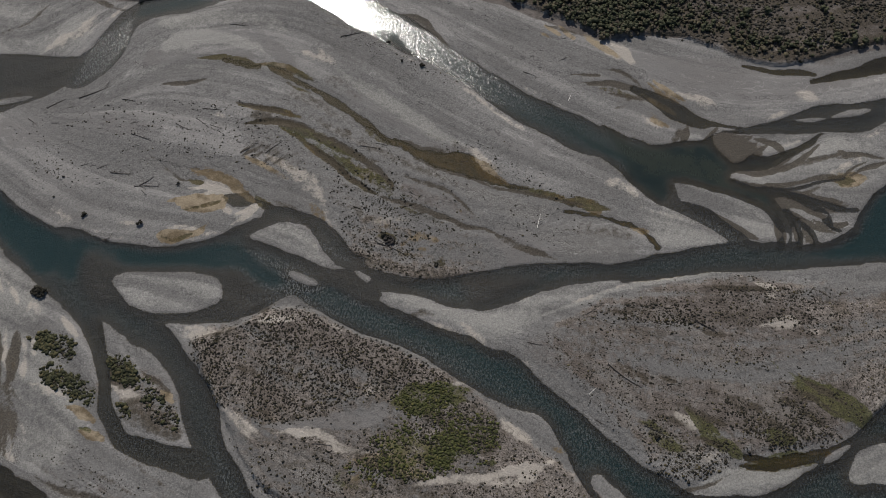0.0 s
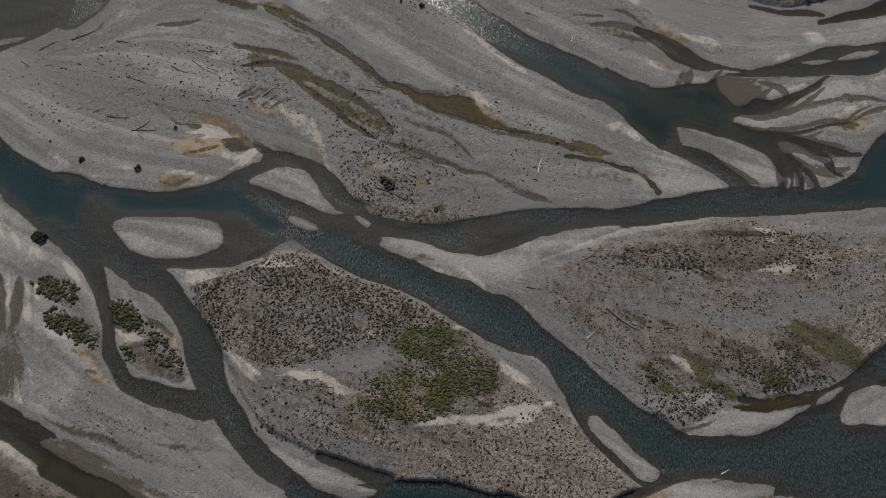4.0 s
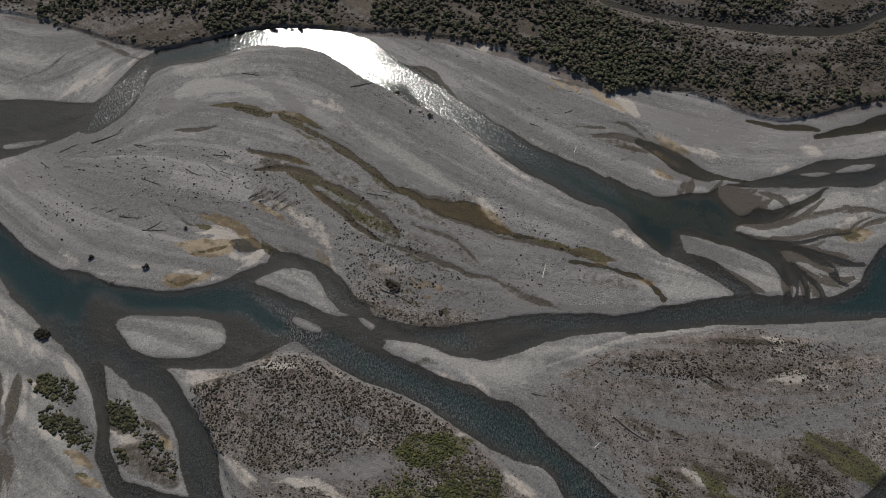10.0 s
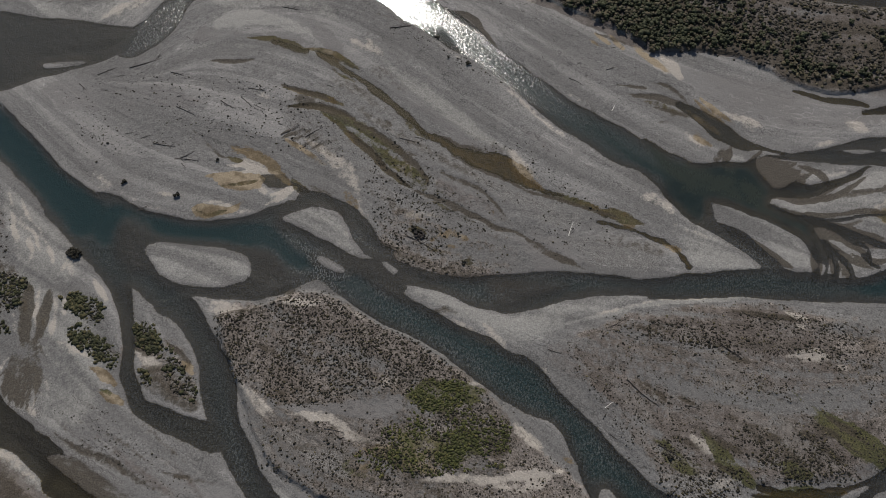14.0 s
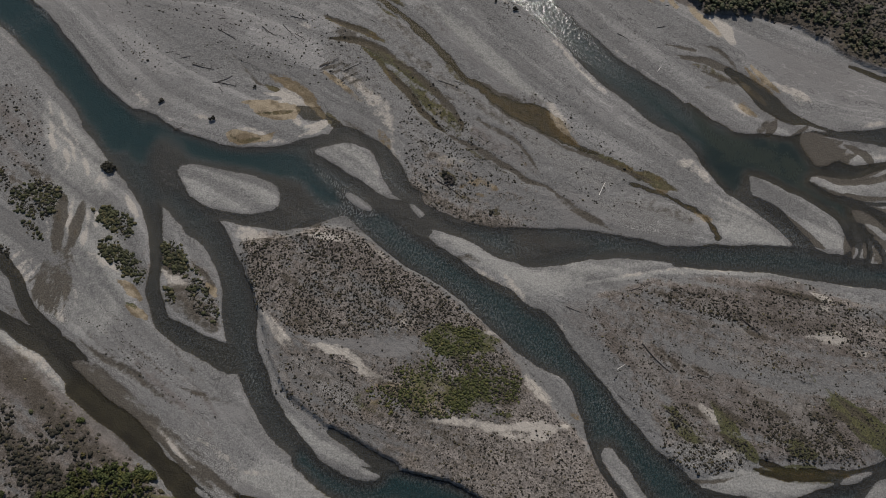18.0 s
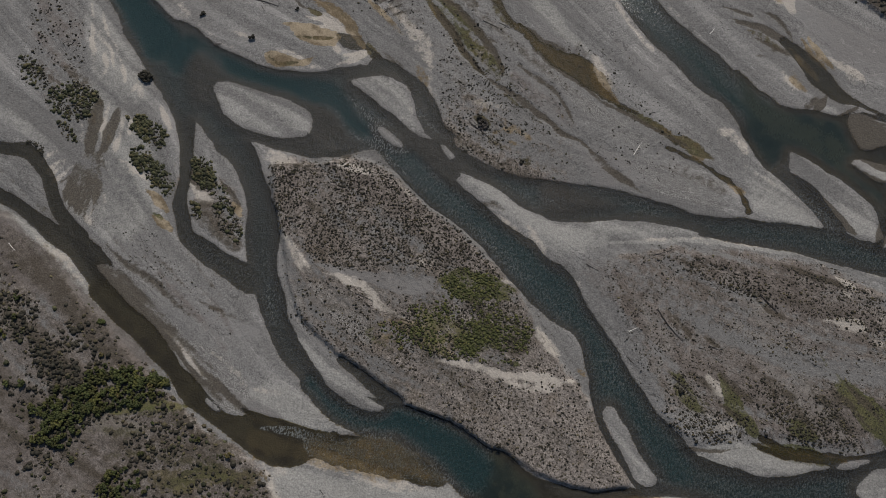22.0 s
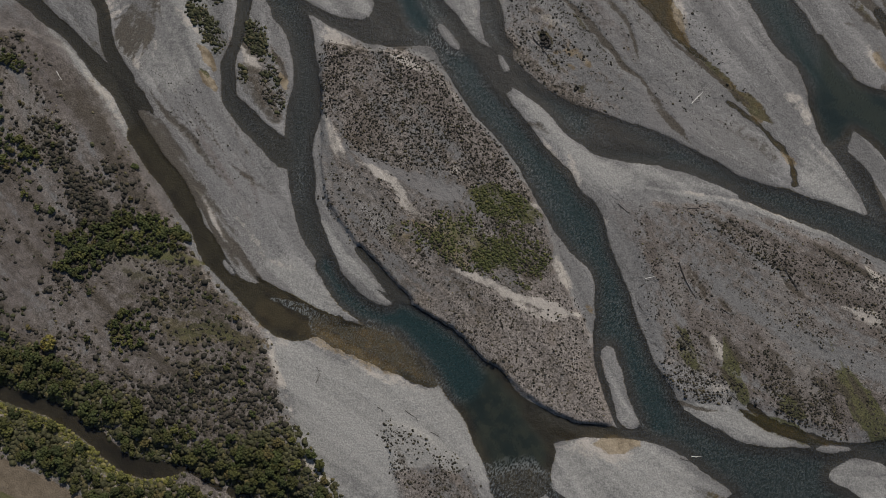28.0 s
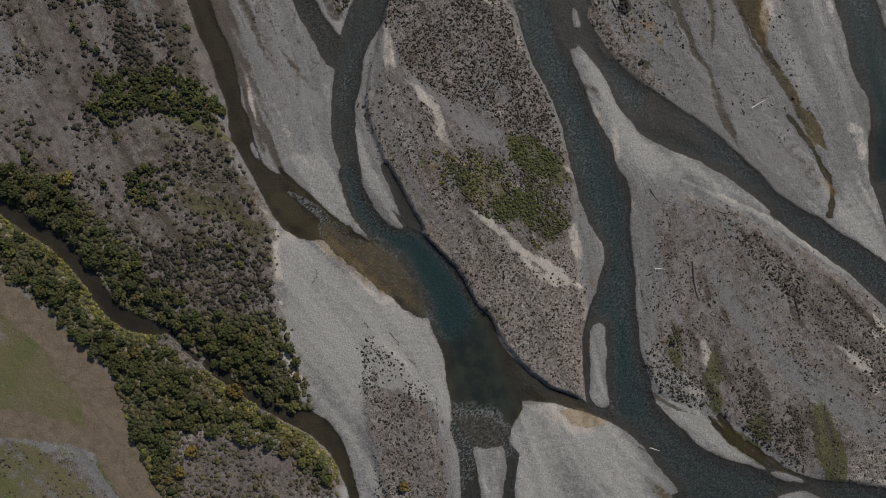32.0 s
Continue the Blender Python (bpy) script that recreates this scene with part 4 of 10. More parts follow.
stroke('dark', [(-113, 156.5, 1.2), (-124, 145, 1.2)], 0.75, 1.2)
stroke('dark', [(57.5, 140.5, 0.8), (69.5, 144.5, 0.8)], 0.75, 1.2)
stroke('dark', [(-122, 20, 2.0), (-110.5, 14.5, 3.0), (-98, 10.5, 3.0), (-86.5, 5.5, 2.2), (-75, 0.5, 1.6), (-64.5, -3.5, 1.0)], 0.75, 1.2)
stroke('dark', [(-135, 25.5, 1.3), (-125, 21.5, 1.6)], 0.75, 1.2)
stroke('dark', [(-101, 17.5, 0.8), (-88.5, 13, 0.9), (-75, 7, 0.7)], 0.75, 1.2)
stroke('dark', [(-43.5, -11, 1.0), (-30, -11, 1.3), (-21, -6.5, 1.2), (-14.5, -3, 0.7)], 0.75, 1.2)
stroke('dark', [(-72, -2, 0.8), (-60, -8, 0.9), (-48.5, -12.5, 1.0)], 0.75, 1.2)
stroke('dark', [(-31, 13.5, 0.6), (-23.5, 8, 0.6)], 0.75, 1.2)
stroke('dark', [(-57.5, 66.5, 1.6), (-45.5, 72.5, 1.4)], 0.75, 1.2)
stroke('dark', [(-152.5, 32, 0.9), (-143.5, 29.5, 0.8), (-129, 20, 0.8)], 0.75, 1.2)
stroke('dark', [(-55, 104, 1.1), (-47, 100, 1.7), (-39.5, 92.5, 1.3)], 0.75, 1.2)
stroke('dark', [(47.5, 54.5, 0.4), (56, 44, 0.4)], 0.75, 1.2)
stroke('dark', [(73, 64.5, 0.8), (80.5, 60.5, 0.9)], 0.75, 1.2)
stroke('dark', [(-13.5, 63, 0.6), (-7.5, 66.5, 0.8), (-3.5, 66, 0.6)], 0.75, 1.2)
stroke('sand', [(32, 67.5, 0.2), (36.5, 69.5, 0.3), (53, 75.5, 0.5), (69, 78.5, 0.4), (85, 81.5, 0.4), (104.5, 81.5, 0.4)], 0.75, 0.7)
stroke('sand', [(-7.5, 65.5, 0.8), (1.5, 61, 1.2), (13, 53, 1.3), (22.5, 50, 1.1), (27.5, 44.5, 0.8)], 0.62, 2.0)
stroke('pale', [(29, 66.5, 0.4), (36.5, 69, 0.6), (53.5, 75, 0.9), (69.5, 78, 0.8), (85, 81, 0.8), (104.5, 81, 0.8)], 1.2, 0.7)
stroke('pale', [(-160.5, 26, 1.4), (-146.5, 21.5, 1.5), (-135, 17, 1.6), (-123, 12, 1.6), (-112, 7, 1.6), (-100, 1, 1.4), (-88, -5, 1.2), (-76.5, -10.5, 0.9)], 1.1, 0.8)
stroke('sand', [(-43.5, -22, 0.6), (-36, -29, 0.8), (-26.5, -37.5, 0.7), (-13.5, -46.5, 1.0), (-2, -51.5, 1.0), (8, -53.5, 0.8)], 0.85, 1.2)
stroke('sand', [(37, 38.5, 0.6), (46.5, 30.5, 0.8), (57, 20.5, 0.9), (65.5, 16, 0.8)], 0.3, 2.0)
# the next two thin arcs paint in the shadows of small cut banks
stroke('dark', [(-95.5, 147.5, 0.6), (-87, 148.5, 0.6)], 0.6, 1.4)
stroke('dark', [(-66, 119.5, 0.6), (-59, 124, 0.6)], 0.6, 1.4)
stroke('dark', [(92, 129.5, 0.8), (100.5, 125, 0.7)], 0.6, 1.4)
stroke('dark', [(90, 123.5, 0.7), (100.5, 124.5, 0.8)], 0.6, 1.4)
stroke('dark', [(93.5, 118.5, 0.7), (101, 123.5, 0.7)], 0.6, 1.4)
stroke('dark', [(87, 126.5, 0.8), (98.5, 125.5, 0.7)], 0.6, 1.4)
stroke('dark', [(57.5, 140.5, 0.8), (67.5, 142, 0.7)], 0.6, 1.4)
stroke('dark', [(52.5, 146, 0.8), (65.5, 143, 0.7)], 0.6, 1.4)
stroke('dark', [(116, 99.5, 0.7), (125.5, 101.5, 0.7)], 0.6, 1.4)
stroke('dark', [(117.5, 102.5, 0.7), (128, 104.5, 0.7)], 0.6, 1.4)
stroke('dark', [(117, 109.5, 0.5), (129, 114.5, 0.8)], 0.6, 1.4)
stroke('dark', [(35, 173, 0.6), (45, 170.5, 0.6)], 0.6, 1.4)
stroke('dark', [(56.5, 138.5, 1.1), (63.5, 140.5, 0.9)], 0.6, 1.4)
stroke('dark', [(-150, 147.5, 1.9), (-137, 150, 2.3), (-128.5, 153.5, 2.0)], 0.6, 1.4)
stroke('dark', [(-152, 141.5, 1.1), (-140.5, 141.5, 1.1)], 0.6, 1.4)
stroke('dark', [(-34.5, 31, 0.5), (-24, 27, 0.7), (-13.5, 25, 0.6)], 0.6, 1.4)
stroke('dark', [(64.5, 40.5, 0.9), (77, 35, 0.9)], 0.6, 1.4)
stroke('dark', [(52.5, 36, 0.9), (62.5, 30, 0.7)], 0.6, 1.4)
stroke('dark', [(83.5, 54, 0.9), (96.5, 45.5, 1.1), (109.5, 37.5, 1.2)], 0.6, 1.4)
stroke('dark', [(74.5, 44, 1.0), (87, 39, 1.3), (95, 32, 1.2)], 0.6, 1.4)
stroke('dark', [(-26, 27.5, 1.6), (-11, 19, 2.2), (7, 11, 1.8)], 0.6, 1.4)
stroke('dark', [(-57.5, 49.5, 2.3), (-40.5, 47, 2.6)], 0.6, 1.4)
stroke('dark', [(-46.5, 23, 0.9), (-33.5, 24.5, 1.3)], 0.6, 1.4)
stroke('dark', [(47, 68, 1.9), (60, 68.5, 2.3)], 0.6, 1.4)
stroke('dark', [(3, -30.5, 1.6), (8.5, -34, 1.3)], 0.6, 1.4)
stroke('sand', [(53, 104.5, 1.3), (61.5, 100.5, 2.0), (70, 97.5, 2.0), (77, 94, 1.6)], 0.55, 3.0)
# fresh pale gravel
area('pale', [(-42, -21.5), (-23, -18), (-4, -15), (17.5, -16), (29, -26.5), (17, -27), (3, -24), (-1.5, -28.5), (9.5, -41.5), (29, -52.5), (13.5, -54.5), (-6, -50.5), (-24, -39.5)], 0.8, 4.0)
area('pale', [(41, -10), (51.5, -4), (63, 4.5), (78.5, 2), (90.5, -19.5), (69.5, -40.5)], 0.8, 3.0)
area('pale', [(-49.5, 14.5), (-41, 10), (-30, 7.5), (-17, 2), (-24, 1), (-33.5, 3.5), (-43.5, 9)], 0.8, 1.5)
area('pale', [(-122.5, 44.5), (-120, 55.5), (-118, 62.5), (-105, 50.5), (-99.5, 31.5), (-105.5, 21.5), (-115.5, 24.5)], 0.8, 4.0)
area('pale', [(-162, 51), (-148, 53.5), (-133, 44), (-136.5, 40.5), (-154.5, 44.5)], 0.6, 4.0)
area('pale', [(-75.5, -2.5), (-58, -6.5), (-50, -1.5), (-36, -3), (-21.5, -6), (-42, -12), (-55, -13.5)], 0.8, 3.0)
area('pale', [(-18, 71.5), (-11, 72.5), (6.5, 66), (30, 73), (51, 77), (31.5, 68.5), (16.5, 57), (4.5, 62.5)], 0.7, 3.0)
area('pale', [(60, 101), (69, 101), (77, 96.5), (87, 89.5), (70.5, 87.5), (64.5, 93.5)], 0.7, 3.0)
area('pale', [(-170, 183.5), (-154, 186.5), (-133.5, 181), (-122.5, 178.5), (-128.5, 161.5), (-146, 160), (-162.5, 161)], 0.5, 5.0)
area('pale', [(65, 15), (76, 20.5), (83, 24), (97, 23.5), (90.5, 19), (77.5, 16)], 0.8, 1.5)
area('pale', [(106.5, 22.5), (111.5, 28), (123, 31.5), (125, 21.5), (109.5, 17.5)], 0.8, 2.0)
stroke('sand', [(2, 61, 0.8), (10, 57.5, 1.3), (18, 54.5, 1.3), (24, 52.5, 1.3), (28, 49.5, 0.8)], 0.7, 2.5)
stroke('sand', [(-25.5, 47, 1.5), (-19.5, 47, 1.8)], 0.7, 2.5)
area('pale', [(-181.5, 193.5), (-172.5, 204.5), (-162.5, 214.5), (-152.5, 227.5), (-143.5, 236.5), (-129.5, 236.5), (-140, 215), (-154.5, 203.5), (-166, 198.5)], 0.75, 3.0)
stroke('bare', [(-135, -32.5, 6.4), (-124.5, -27, 4.8), (-135, -28, 4.8)], 1.0, 2.5)
stroke('bare', [(-93, -31, 3.8), (-82, -26.5, 2.5), (-88, -42.5, 4.7)], 1.0, 2.5)
stroke('bare', [(-63, -27, 2.2)], 1.0, 2.5)
stroke('bare', [(-69, -48, 4.8), (-58.5, -42.5, 3.2)], 1.0, 2.5)
stroke('bare', [(-118.5, -52.5, 4.2), (-120, -42.5, 2.3)], 1.0, 2.5)
stroke('bare', [(-128, 7.5, 3.3), (-110, 0, 3.3), (-120, 5, 3.9)], 1.0, 2.5)
stroke('bare', [(0.5, -70, 3.1), (8, -66.5, 2.5)], 1.0, 2.5)
# drying ponds of the great bar
stroke('tan', [(-38.5, -16, 1.6), (-27.5, -16, 2.6), (-16, -14, 2.8), (-4.5, -12, 2.2)], 0.5, 2.0)
stroke('pale', [(-32.5, 148.5, 1.6), (-21.5, 142, 2.4), (-10, 132.5, 2.2), (0.5, 125.5, 1.9), (9.5, 122, 1.2)], 0.6, 3.0)
stroke('sand', [(5.5, 148.5, 0.2), (16.5, 141, 0.2), (26.5, 134, 0.3), (37, 126, 0.2), (45.5, 120, 0.3)], 0.8, 0.5)
stroke('sand', [(9.5, 121.5, 0.9), (13, 118, 1.0), (16, 115, 0.9)], 0.8, 1.2)
stroke('sand', [(26, 149, 0.9), (34.5, 143, 1.3), (42.5, 137.5, 1.0)], 0.6, 1.5)
# western rills and their fan
area('pale', [(-139.5, 79.5), (-127.5, 82.5), (-119, 72.5), (-118, 61), (-115, 47), (-107.5, 36), (-112, 26.5), (-126, 26.5), (-128, 38.5), (-134, 61)], 0.75, 3.0)
stroke('sand', [(-137.5, 49, 0.6), (-134, 47, 1.0), (-130.5, 45, 0.8)], 0.7, 1.6)
stroke('sand', [(-124, 80.5, 0.7), (-119, 65, 0.9)], 0.7, 1.6)
stroke('sand', [(-74.5, 62, 0.9), (-67, 61, 1.0)], 0.7, 1.6)
stroke('sand', [(-89.5, 44, 0.6), (-85, 41.5, 0.6)], 0.7, 1.6)
stroke('tan', [(-79, 42, 0.6), (-76, 40, 0.6)], 0.9, 1.2)
stroke('green', [(-156.5, 27.5, 0.9), (-142, 23.5, 0.9), (-130.5, 20.5, 0.8)], 0.6, 1.5)
stroke('green', [(-142.5, 37.5, 0.8), (-133, 32, 0.8), (-126, 24.5, 0.9)], 0.6, 1.5)
stroke('green', [(-145.5, 29.5, 0.8), (-139.5, 27.5, 0.7)], 0.6, 1.5)
# riffles
stroke('riffle', [(-64, 65, 1.7), (-55.5, 70.5, 2.3), (-43, 71, 1.7), (-32.5, 72, 1.7), (-24, 73, 1.4)], 0.8, 5.0)
stroke('riffle', [(75, 99, 1.2), (82, 95.5, 1.6), (90, 90.5, 1.7)], 0.8, 5.0)
stroke('riffle', [(-126, 151.5, 1.8), (-118.5, 162.5, 1.9), (-111.5, 176, 1.5)], 0.8, 5.0)
stroke('riffle', [(-64, 31, 1.3), (-60.5, 23.5, 1.4), (-54.5, 13.5, 1.4)], 0.8, 5.0)
stroke('riffle', [(-111.5, 17, 1.5), (-104, 13, 1.5), (-92, 6.5, 0.9)], 0.8, 5.0)
stroke('riffle', [(-24, -8, 1.5), (-11.5, -7, 1.4), (-0.5, -9.5, 0.9)], 0.8, 5.0)
stroke('riffle', [(34.5, -28, 1.6), (37, -25, 1.2), (41.5, -20.5, 1.6)], 0.8, 5.0)
stroke('riffle', [(11.5, 62, 1.4), (14.5, 62.5, 1.2)], 0.8, 5.0)
stroke('riffle', [(13, 79, 1.5), (26, 80.5, 1.5), (40, 80, 1.2)], 0.8, 5.0)
stroke('riffle', [(59, 8, 1.2), (56, 7.5, 0.9)], 0.8, 5.0)
stroke('riffle', [(-6, 172.5, 1.3), (2, 162, 1.2), (17.5, 148.5, 1.1)], 0.8, 5.0)
stroke('riffle', [(-57, 84.5, 2.8), (-52, 80.5, 2.4), (-38, 72, 2.0)], 0.8, 5.0)
stroke('riffle', [(-20.5, 63.5, 2.3), (-5.5, 56, 2.2), (10.5, 49.5, 2.2), (23, 42, 1.9)], 0.8, 5.0)
stroke('riffle', [(35.5, 33, 2.2), (44, 26.5, 1.9)], 0.8, 5.0)
stroke('riffle', [(-6, 72.5, 2.3), (11, 73, 2.7)], 0.8, 5.0)
stroke('riffle', [(-53.5, 92.5, 1.7), (-39, 89, 2.1), (-25, 81.5, 2.0)], 0.8, 5.0)
stroke('riffle', [(-40, 184.5, 2.1), (-18.5, 171, 2.5)], 0.8, 5.0)
stroke('riffle', [(-71.5, 83, 2.4), (-66.5, 89, 1.8)], 0.8, 5.0)
stroke('riffle', [(-171, 111.5, 3.0), (-165.5, 117.5, 3.7), (-160, 124.5, 3.0)], 1.0, 4.0)
stroke('riffle', [(-73.5, 86, 1.8), (-58, 84, 2.4), (-45.5, 79, 2.4), (-32, 69.5, 2.3)], 1.0, 4.0)
stroke('riffle', [(-123.5, 150, 2.4), (-116.5, 162.5, 2.4), (-110.5, 176, 1.6)], 1.0, 3.0)
stroke('riffle', [(-94, -48.5, 2.2), (-80.5, -43.5, 2.4)], 0.8, 4.0)
area('dark', [(-266.5, 218.5), (-185, 204), (-162, 199), (-143, 194), (-124.5, 187.5), (-111, 184), (-97, 187.5), (-83, 193), (-62.5, 196.5), (-32, 194.5), (2, 191), (23, 184), (43, 175.5), (55, 168), (61, 169), (83, 168.5), (98, 161.5), (109, 157), (121, 157.5), (138.5, 163), (149.5, 166.5), (202, 162.5), (297, 190), (303, 290.5), (-299, 286)], 0.58, 0.8)
# green growth
stroke('green', [(-103, -76.5, 1.0), (-96, -74.5, 1.0), (-87, -73.5, 1.1), (-78, -72.5, 1.2), (-68, -73, 1.2), (-57.5, -74.5, 1.4), (-49.5, -72.5, 1.6), (-43.5, -67.5, 1.1)], 0.75, 2.0)
stroke('green', [(-29, -65, 1.1), (-20.5, -64.5, 1.4), (-12, -63.5, 1.6), (-1.5, -61.5, 1.6), (6, -59, 1.3), (14.5, -58.5, 0.7)], 0.75, 2.0)
stroke('green', [(-86.5, -22, 1.6), (-76, -18.5, 1.4), (-69, -14.5, 0.8)], 0.75, 2.0)
stroke('green', [(-65, -34.5, 3.3), (-56.5, -29.5, 2.5), (-48.5, -28, 2.0)], 0.75, 2.0)
area('bare', [(-56.5, 35), (-46, 33.5), (-36, 35.5), (-24, 40.5), (-15.5, 42), (-17.5, 36), (-26.5, 32), (-35, 30.5), (-44, 30.5), (-51.5, 28.5)], 1.0, 1.0)
area('pale', [(-56.5, 35), (-46, 33.5), (-36, 35.5), (-24, 40.5), (-15.5, 42), (-17.5, 36), (-26.5, 32), (-35, 30.5), (-44, 30.5), (-51.5, 28.5)], 0.4, 2.0)
stroke('sand', [(-53.5, 62, 1.0), (-46, 66, 1.3), (-40.5, 66.5, 0.7)], 0.4, 2.0)
stroke('sand', [(-33.5, 64, 0.2), (-22, 59.5, 0.2), (-10.5, 56.5, 0.2), (-3, 54, 0.2)], 0.9, 0.4)
stroke('litter', [(-58, 47.5, 2.3), (-49, 52, 2.0)], 0.9, 3.0)
area('green', [(-101, -161), (-56.5, -117.5), (-41.5, -110), (-28, -108), (-10, -112.5), (-9, -141.5), (-75, -185.5)], 0.45, 4.0)
# paddock and vehicle track
area('grass', [(-143.5, -99.5), (-106, -91.5), (-86.5, -88), (-74.5, -87), (-62, -88), (-52, -89), (-42.5, -90.5), (-34, -95.5), (-32, -99.5), (-42, -105), (-52, -108.5), (-60, -113.5), (-84, -134)], 1.0, 3.0)
stroke('dirt', [(-111.5, -90.5, 1.6), (-91, -88, 2.1), (-78, -87.5, 2.2), (-62.5, -87.5, 2.1), (-52.5, -88.5, 2.2), (-45, -93, 2.2), (-37.5, -97.5, 2.0), (-29, -101, 2.1), (-17.5, -103, 2.1), (1.5, -107.5, 2.1)], 1.0, 1.5)
area('dark', [(-153.5, 63.5), (-140.5, 69), (-131.5, 64.5), (-129, 57.5), (-131.5, 48.5), (-136.5, 49.5), (-145, 57)], 0.45, 1.5)
area('dark', [(-97, 53), (-90.5, 52), (-86, 46.5), (-90.5, 44.5), (-95, 47)], 0.45, 1.5)
area('dark', [(-91.5, 40), (-84.5, 42), (-76, 40), (-71, 31), (-77, 30.5), (-88, 34)], 0.45, 1.5)
# streaks of growth on the stony bar
stroke('litter', [(76, 43.5, 1.5), (85.5, 39, 2.5), (96, 33.5, 2.1)], 0.7, 2.5)
stroke('litter', [(91.5, 43, 1.5), (102.5, 38, 2.2), (112, 33.5, 1.8)], 0.7, 2.5)
stroke('litter', [(47.5, 42.5, 1.3), (67.5, 45.5, 1.6)], 0.7, 2.5)
stroke('litter', [(73.5, 64.5, 1.3), (82.5, 63, 1.6)], 0.7, 2.5)
stroke('litter', [(52.5, 54, 1.6), (67, 57, 1.9)], 0.7, 2.5)
stroke('litter', [(41, 38.5, 0.9), (53.5, 31, 1.3)], 0.7, 2.5)
stroke('litter', [(86, 68, 1.6), (102.5, 66.5, 2.2)], 0.7, 2.5)
stroke('litter', [(56, 33, 0.9), (67, 28.5, 1.3)], 0.7, 2.5)
stroke('sand', [(38, 44, 1.3), (46.5, 34.5, 1.3)], 0.45, 2.5)
area('dark', [(-174, 44), (-164, 60.5), (-145, 69), (-120, 78), (-102.5, 51.5), (-89, 32.5), (-67.5, 16), (-40, 3.5), (-24, -4.5), (-33, -11.5), (-60.5, -5.5), (-87, 4), (-111, 15.5), (-130, 22), (-153, 35)], 0.22, 3.0)
area('dark', [(18, 57.5), (43, 69.5), (62, 74.5), (85.5, 79), (105.5, 77), (128, 70), (133.5, 40), (100.5, 29.5), (69, 18.5), (52.5, 26), (37, 38.5)], 0.22, 4.0)
area('dark', [(-70.5, 133), (-37, 153.5), (-8.5, 146), (14, 120.5), (48, 101.5), (61.5, 87.5), (20, 81), (-12.5, 72), (-32.5, 84.5), (-48, 103.5), (-59, 117.5)], 0.33, 5.0)
# scrub ground
area('litter', [(-73.5, 57.5), (-57, 65), (-42, 69), (-25, 61.5), (-8.5, 54.5), (6, 47), (12, 41), (26.5, 26.5), (35.5, 21.5), (51, 2.5), (35.5, -2), (12, 0.5), (-12, 4), (-34, 11), (-47.5, 16), (-60.5, 36)], 0.8, 3.0)
area('litter', [(29.5, 59), (43, 69.5), (62, 74.5), (85.5, 79), (105.5, 77), (142.5, 75.5), (163.5, 41.5), (114.5, 34.5), (100.5, 29.5), (89.5, 28.5), (68, 20.5), (52, 27.5), (41.5, 40)], 0.66, 5.0)
area('litter', [(-266.5, 218.5), (-185, 204), (-162, 198.5), (-143, 193), (-124.5, 187), (-110.5, 183.5), (-97, 187), (-83, 192), (-62.5, 196), (-32, 193.5), (2, 190.5), (23, 183.5), (43, 175), (54.5, 167.5), (61, 168.5), (83, 168), (98, 161), (109, 156.5), (121, 157), (138.5, 162.5), (149, 166), (202, 162.5), (297, 190), (303, 290.5), (-299, 286)], 0.9, 0.8)
area('litter', [(-237, -55), (-150.5, 18.5), (-108, 3), (-98.5, -1), (-77, -11.5), (-61.5, -18.5), (-43.5, -23), (-29.5, -36), (-13.5, -47), (2.5, -52.5), (20, -61), (2, -109), (-17.5, -100.5), (-39.5, -94.5), (-64, -88), (-89, -86), (-143.5, -99.5)], 0.85, 2.0)
area('litter', [(-100, -161.5), (-56, -117.5), (-41, -110.5), (-28.5, -108.5), (-11, -113.5), (-9, -141.5), (-75, -185.5)], 0.95, 1.0)
area('grass', [(-100, -161.5), (-56, -117.5), (-41, -110.5), (-28.5, -108.5), (-11, -113.5), (-9, -141.5), (-75, -185.5)], 1.0, 2.0)
area('dark', [(-100, -161.5), (-56, -117.5), (-41, -110.5), (-28.5, -108.5), (-11, -113.5), (-9, -141.5), (-75, -185.5)], 0.45, 1.0)
area('dark', [(-237, -55), (-150.5, 18.5), (-108, 3), (-98.5, -1), (-77, -11.5), (-61.5, -18.5), (-43.5, -23), (-29.5, -36), (-13.5, -47), (-2.5, -53), (-46.5, -61.5), (-58.5, -64.5), (-75.5, -66), (-93.5, -68), (-109.5, -70.5), (-166.5, -77.5)], 0.4, 1.5)
area('litter', [(-2, -26.5), (5.5, -24.5), (19.5, -25), (33, -33.5), (44.5, -41.5), (58.5, -53.5), (48.5, -63.5), (31.5, -55), (19.5, -48.5), (7.5, -39)], 0.8, 2.0)
area('litter', [(-29, 92.5), (-12, 97.5), (2, 94), (12.5, 85.5), (15.5, 74.5), (2, 74.5), (-18, 78), (-28.5, 83.5)], 0.55, 3.0)
stroke('damp', [(-16.5, 87, 2.4), (-8, 85.5, 1.7)], 0.6, 3.0)
stroke('dark', [(-18.5, 89, 1.0), (-15, 90, 1.4)], 0.6, 2.5)
stroke('sand', [(-25.5, 94, 1.1), (-17, 97, 1.4), (-8.5, 95.5, 1.4), (-5, 89, 1.4)], 0.7, 2.5)
area('litter', [(-158.5, 65.5), (-148.5, 69), (-132, 63), (-128, 58.5), (-131, 45.5), (-141.5, 51.5)], 0.5, 3.0)
area('litter', [(-119, 59.5), (-109, 57.5), (-96.5, 43), (-99, 40), (-109, 42)], 0.6, 2.0)
area('litter', [(-95.5, 53), (-87.5, 50), (-78.5, 47.5), (-71.5, 32), (-84, 36), (-92.5, 44.5)], 0.5, 2.0)

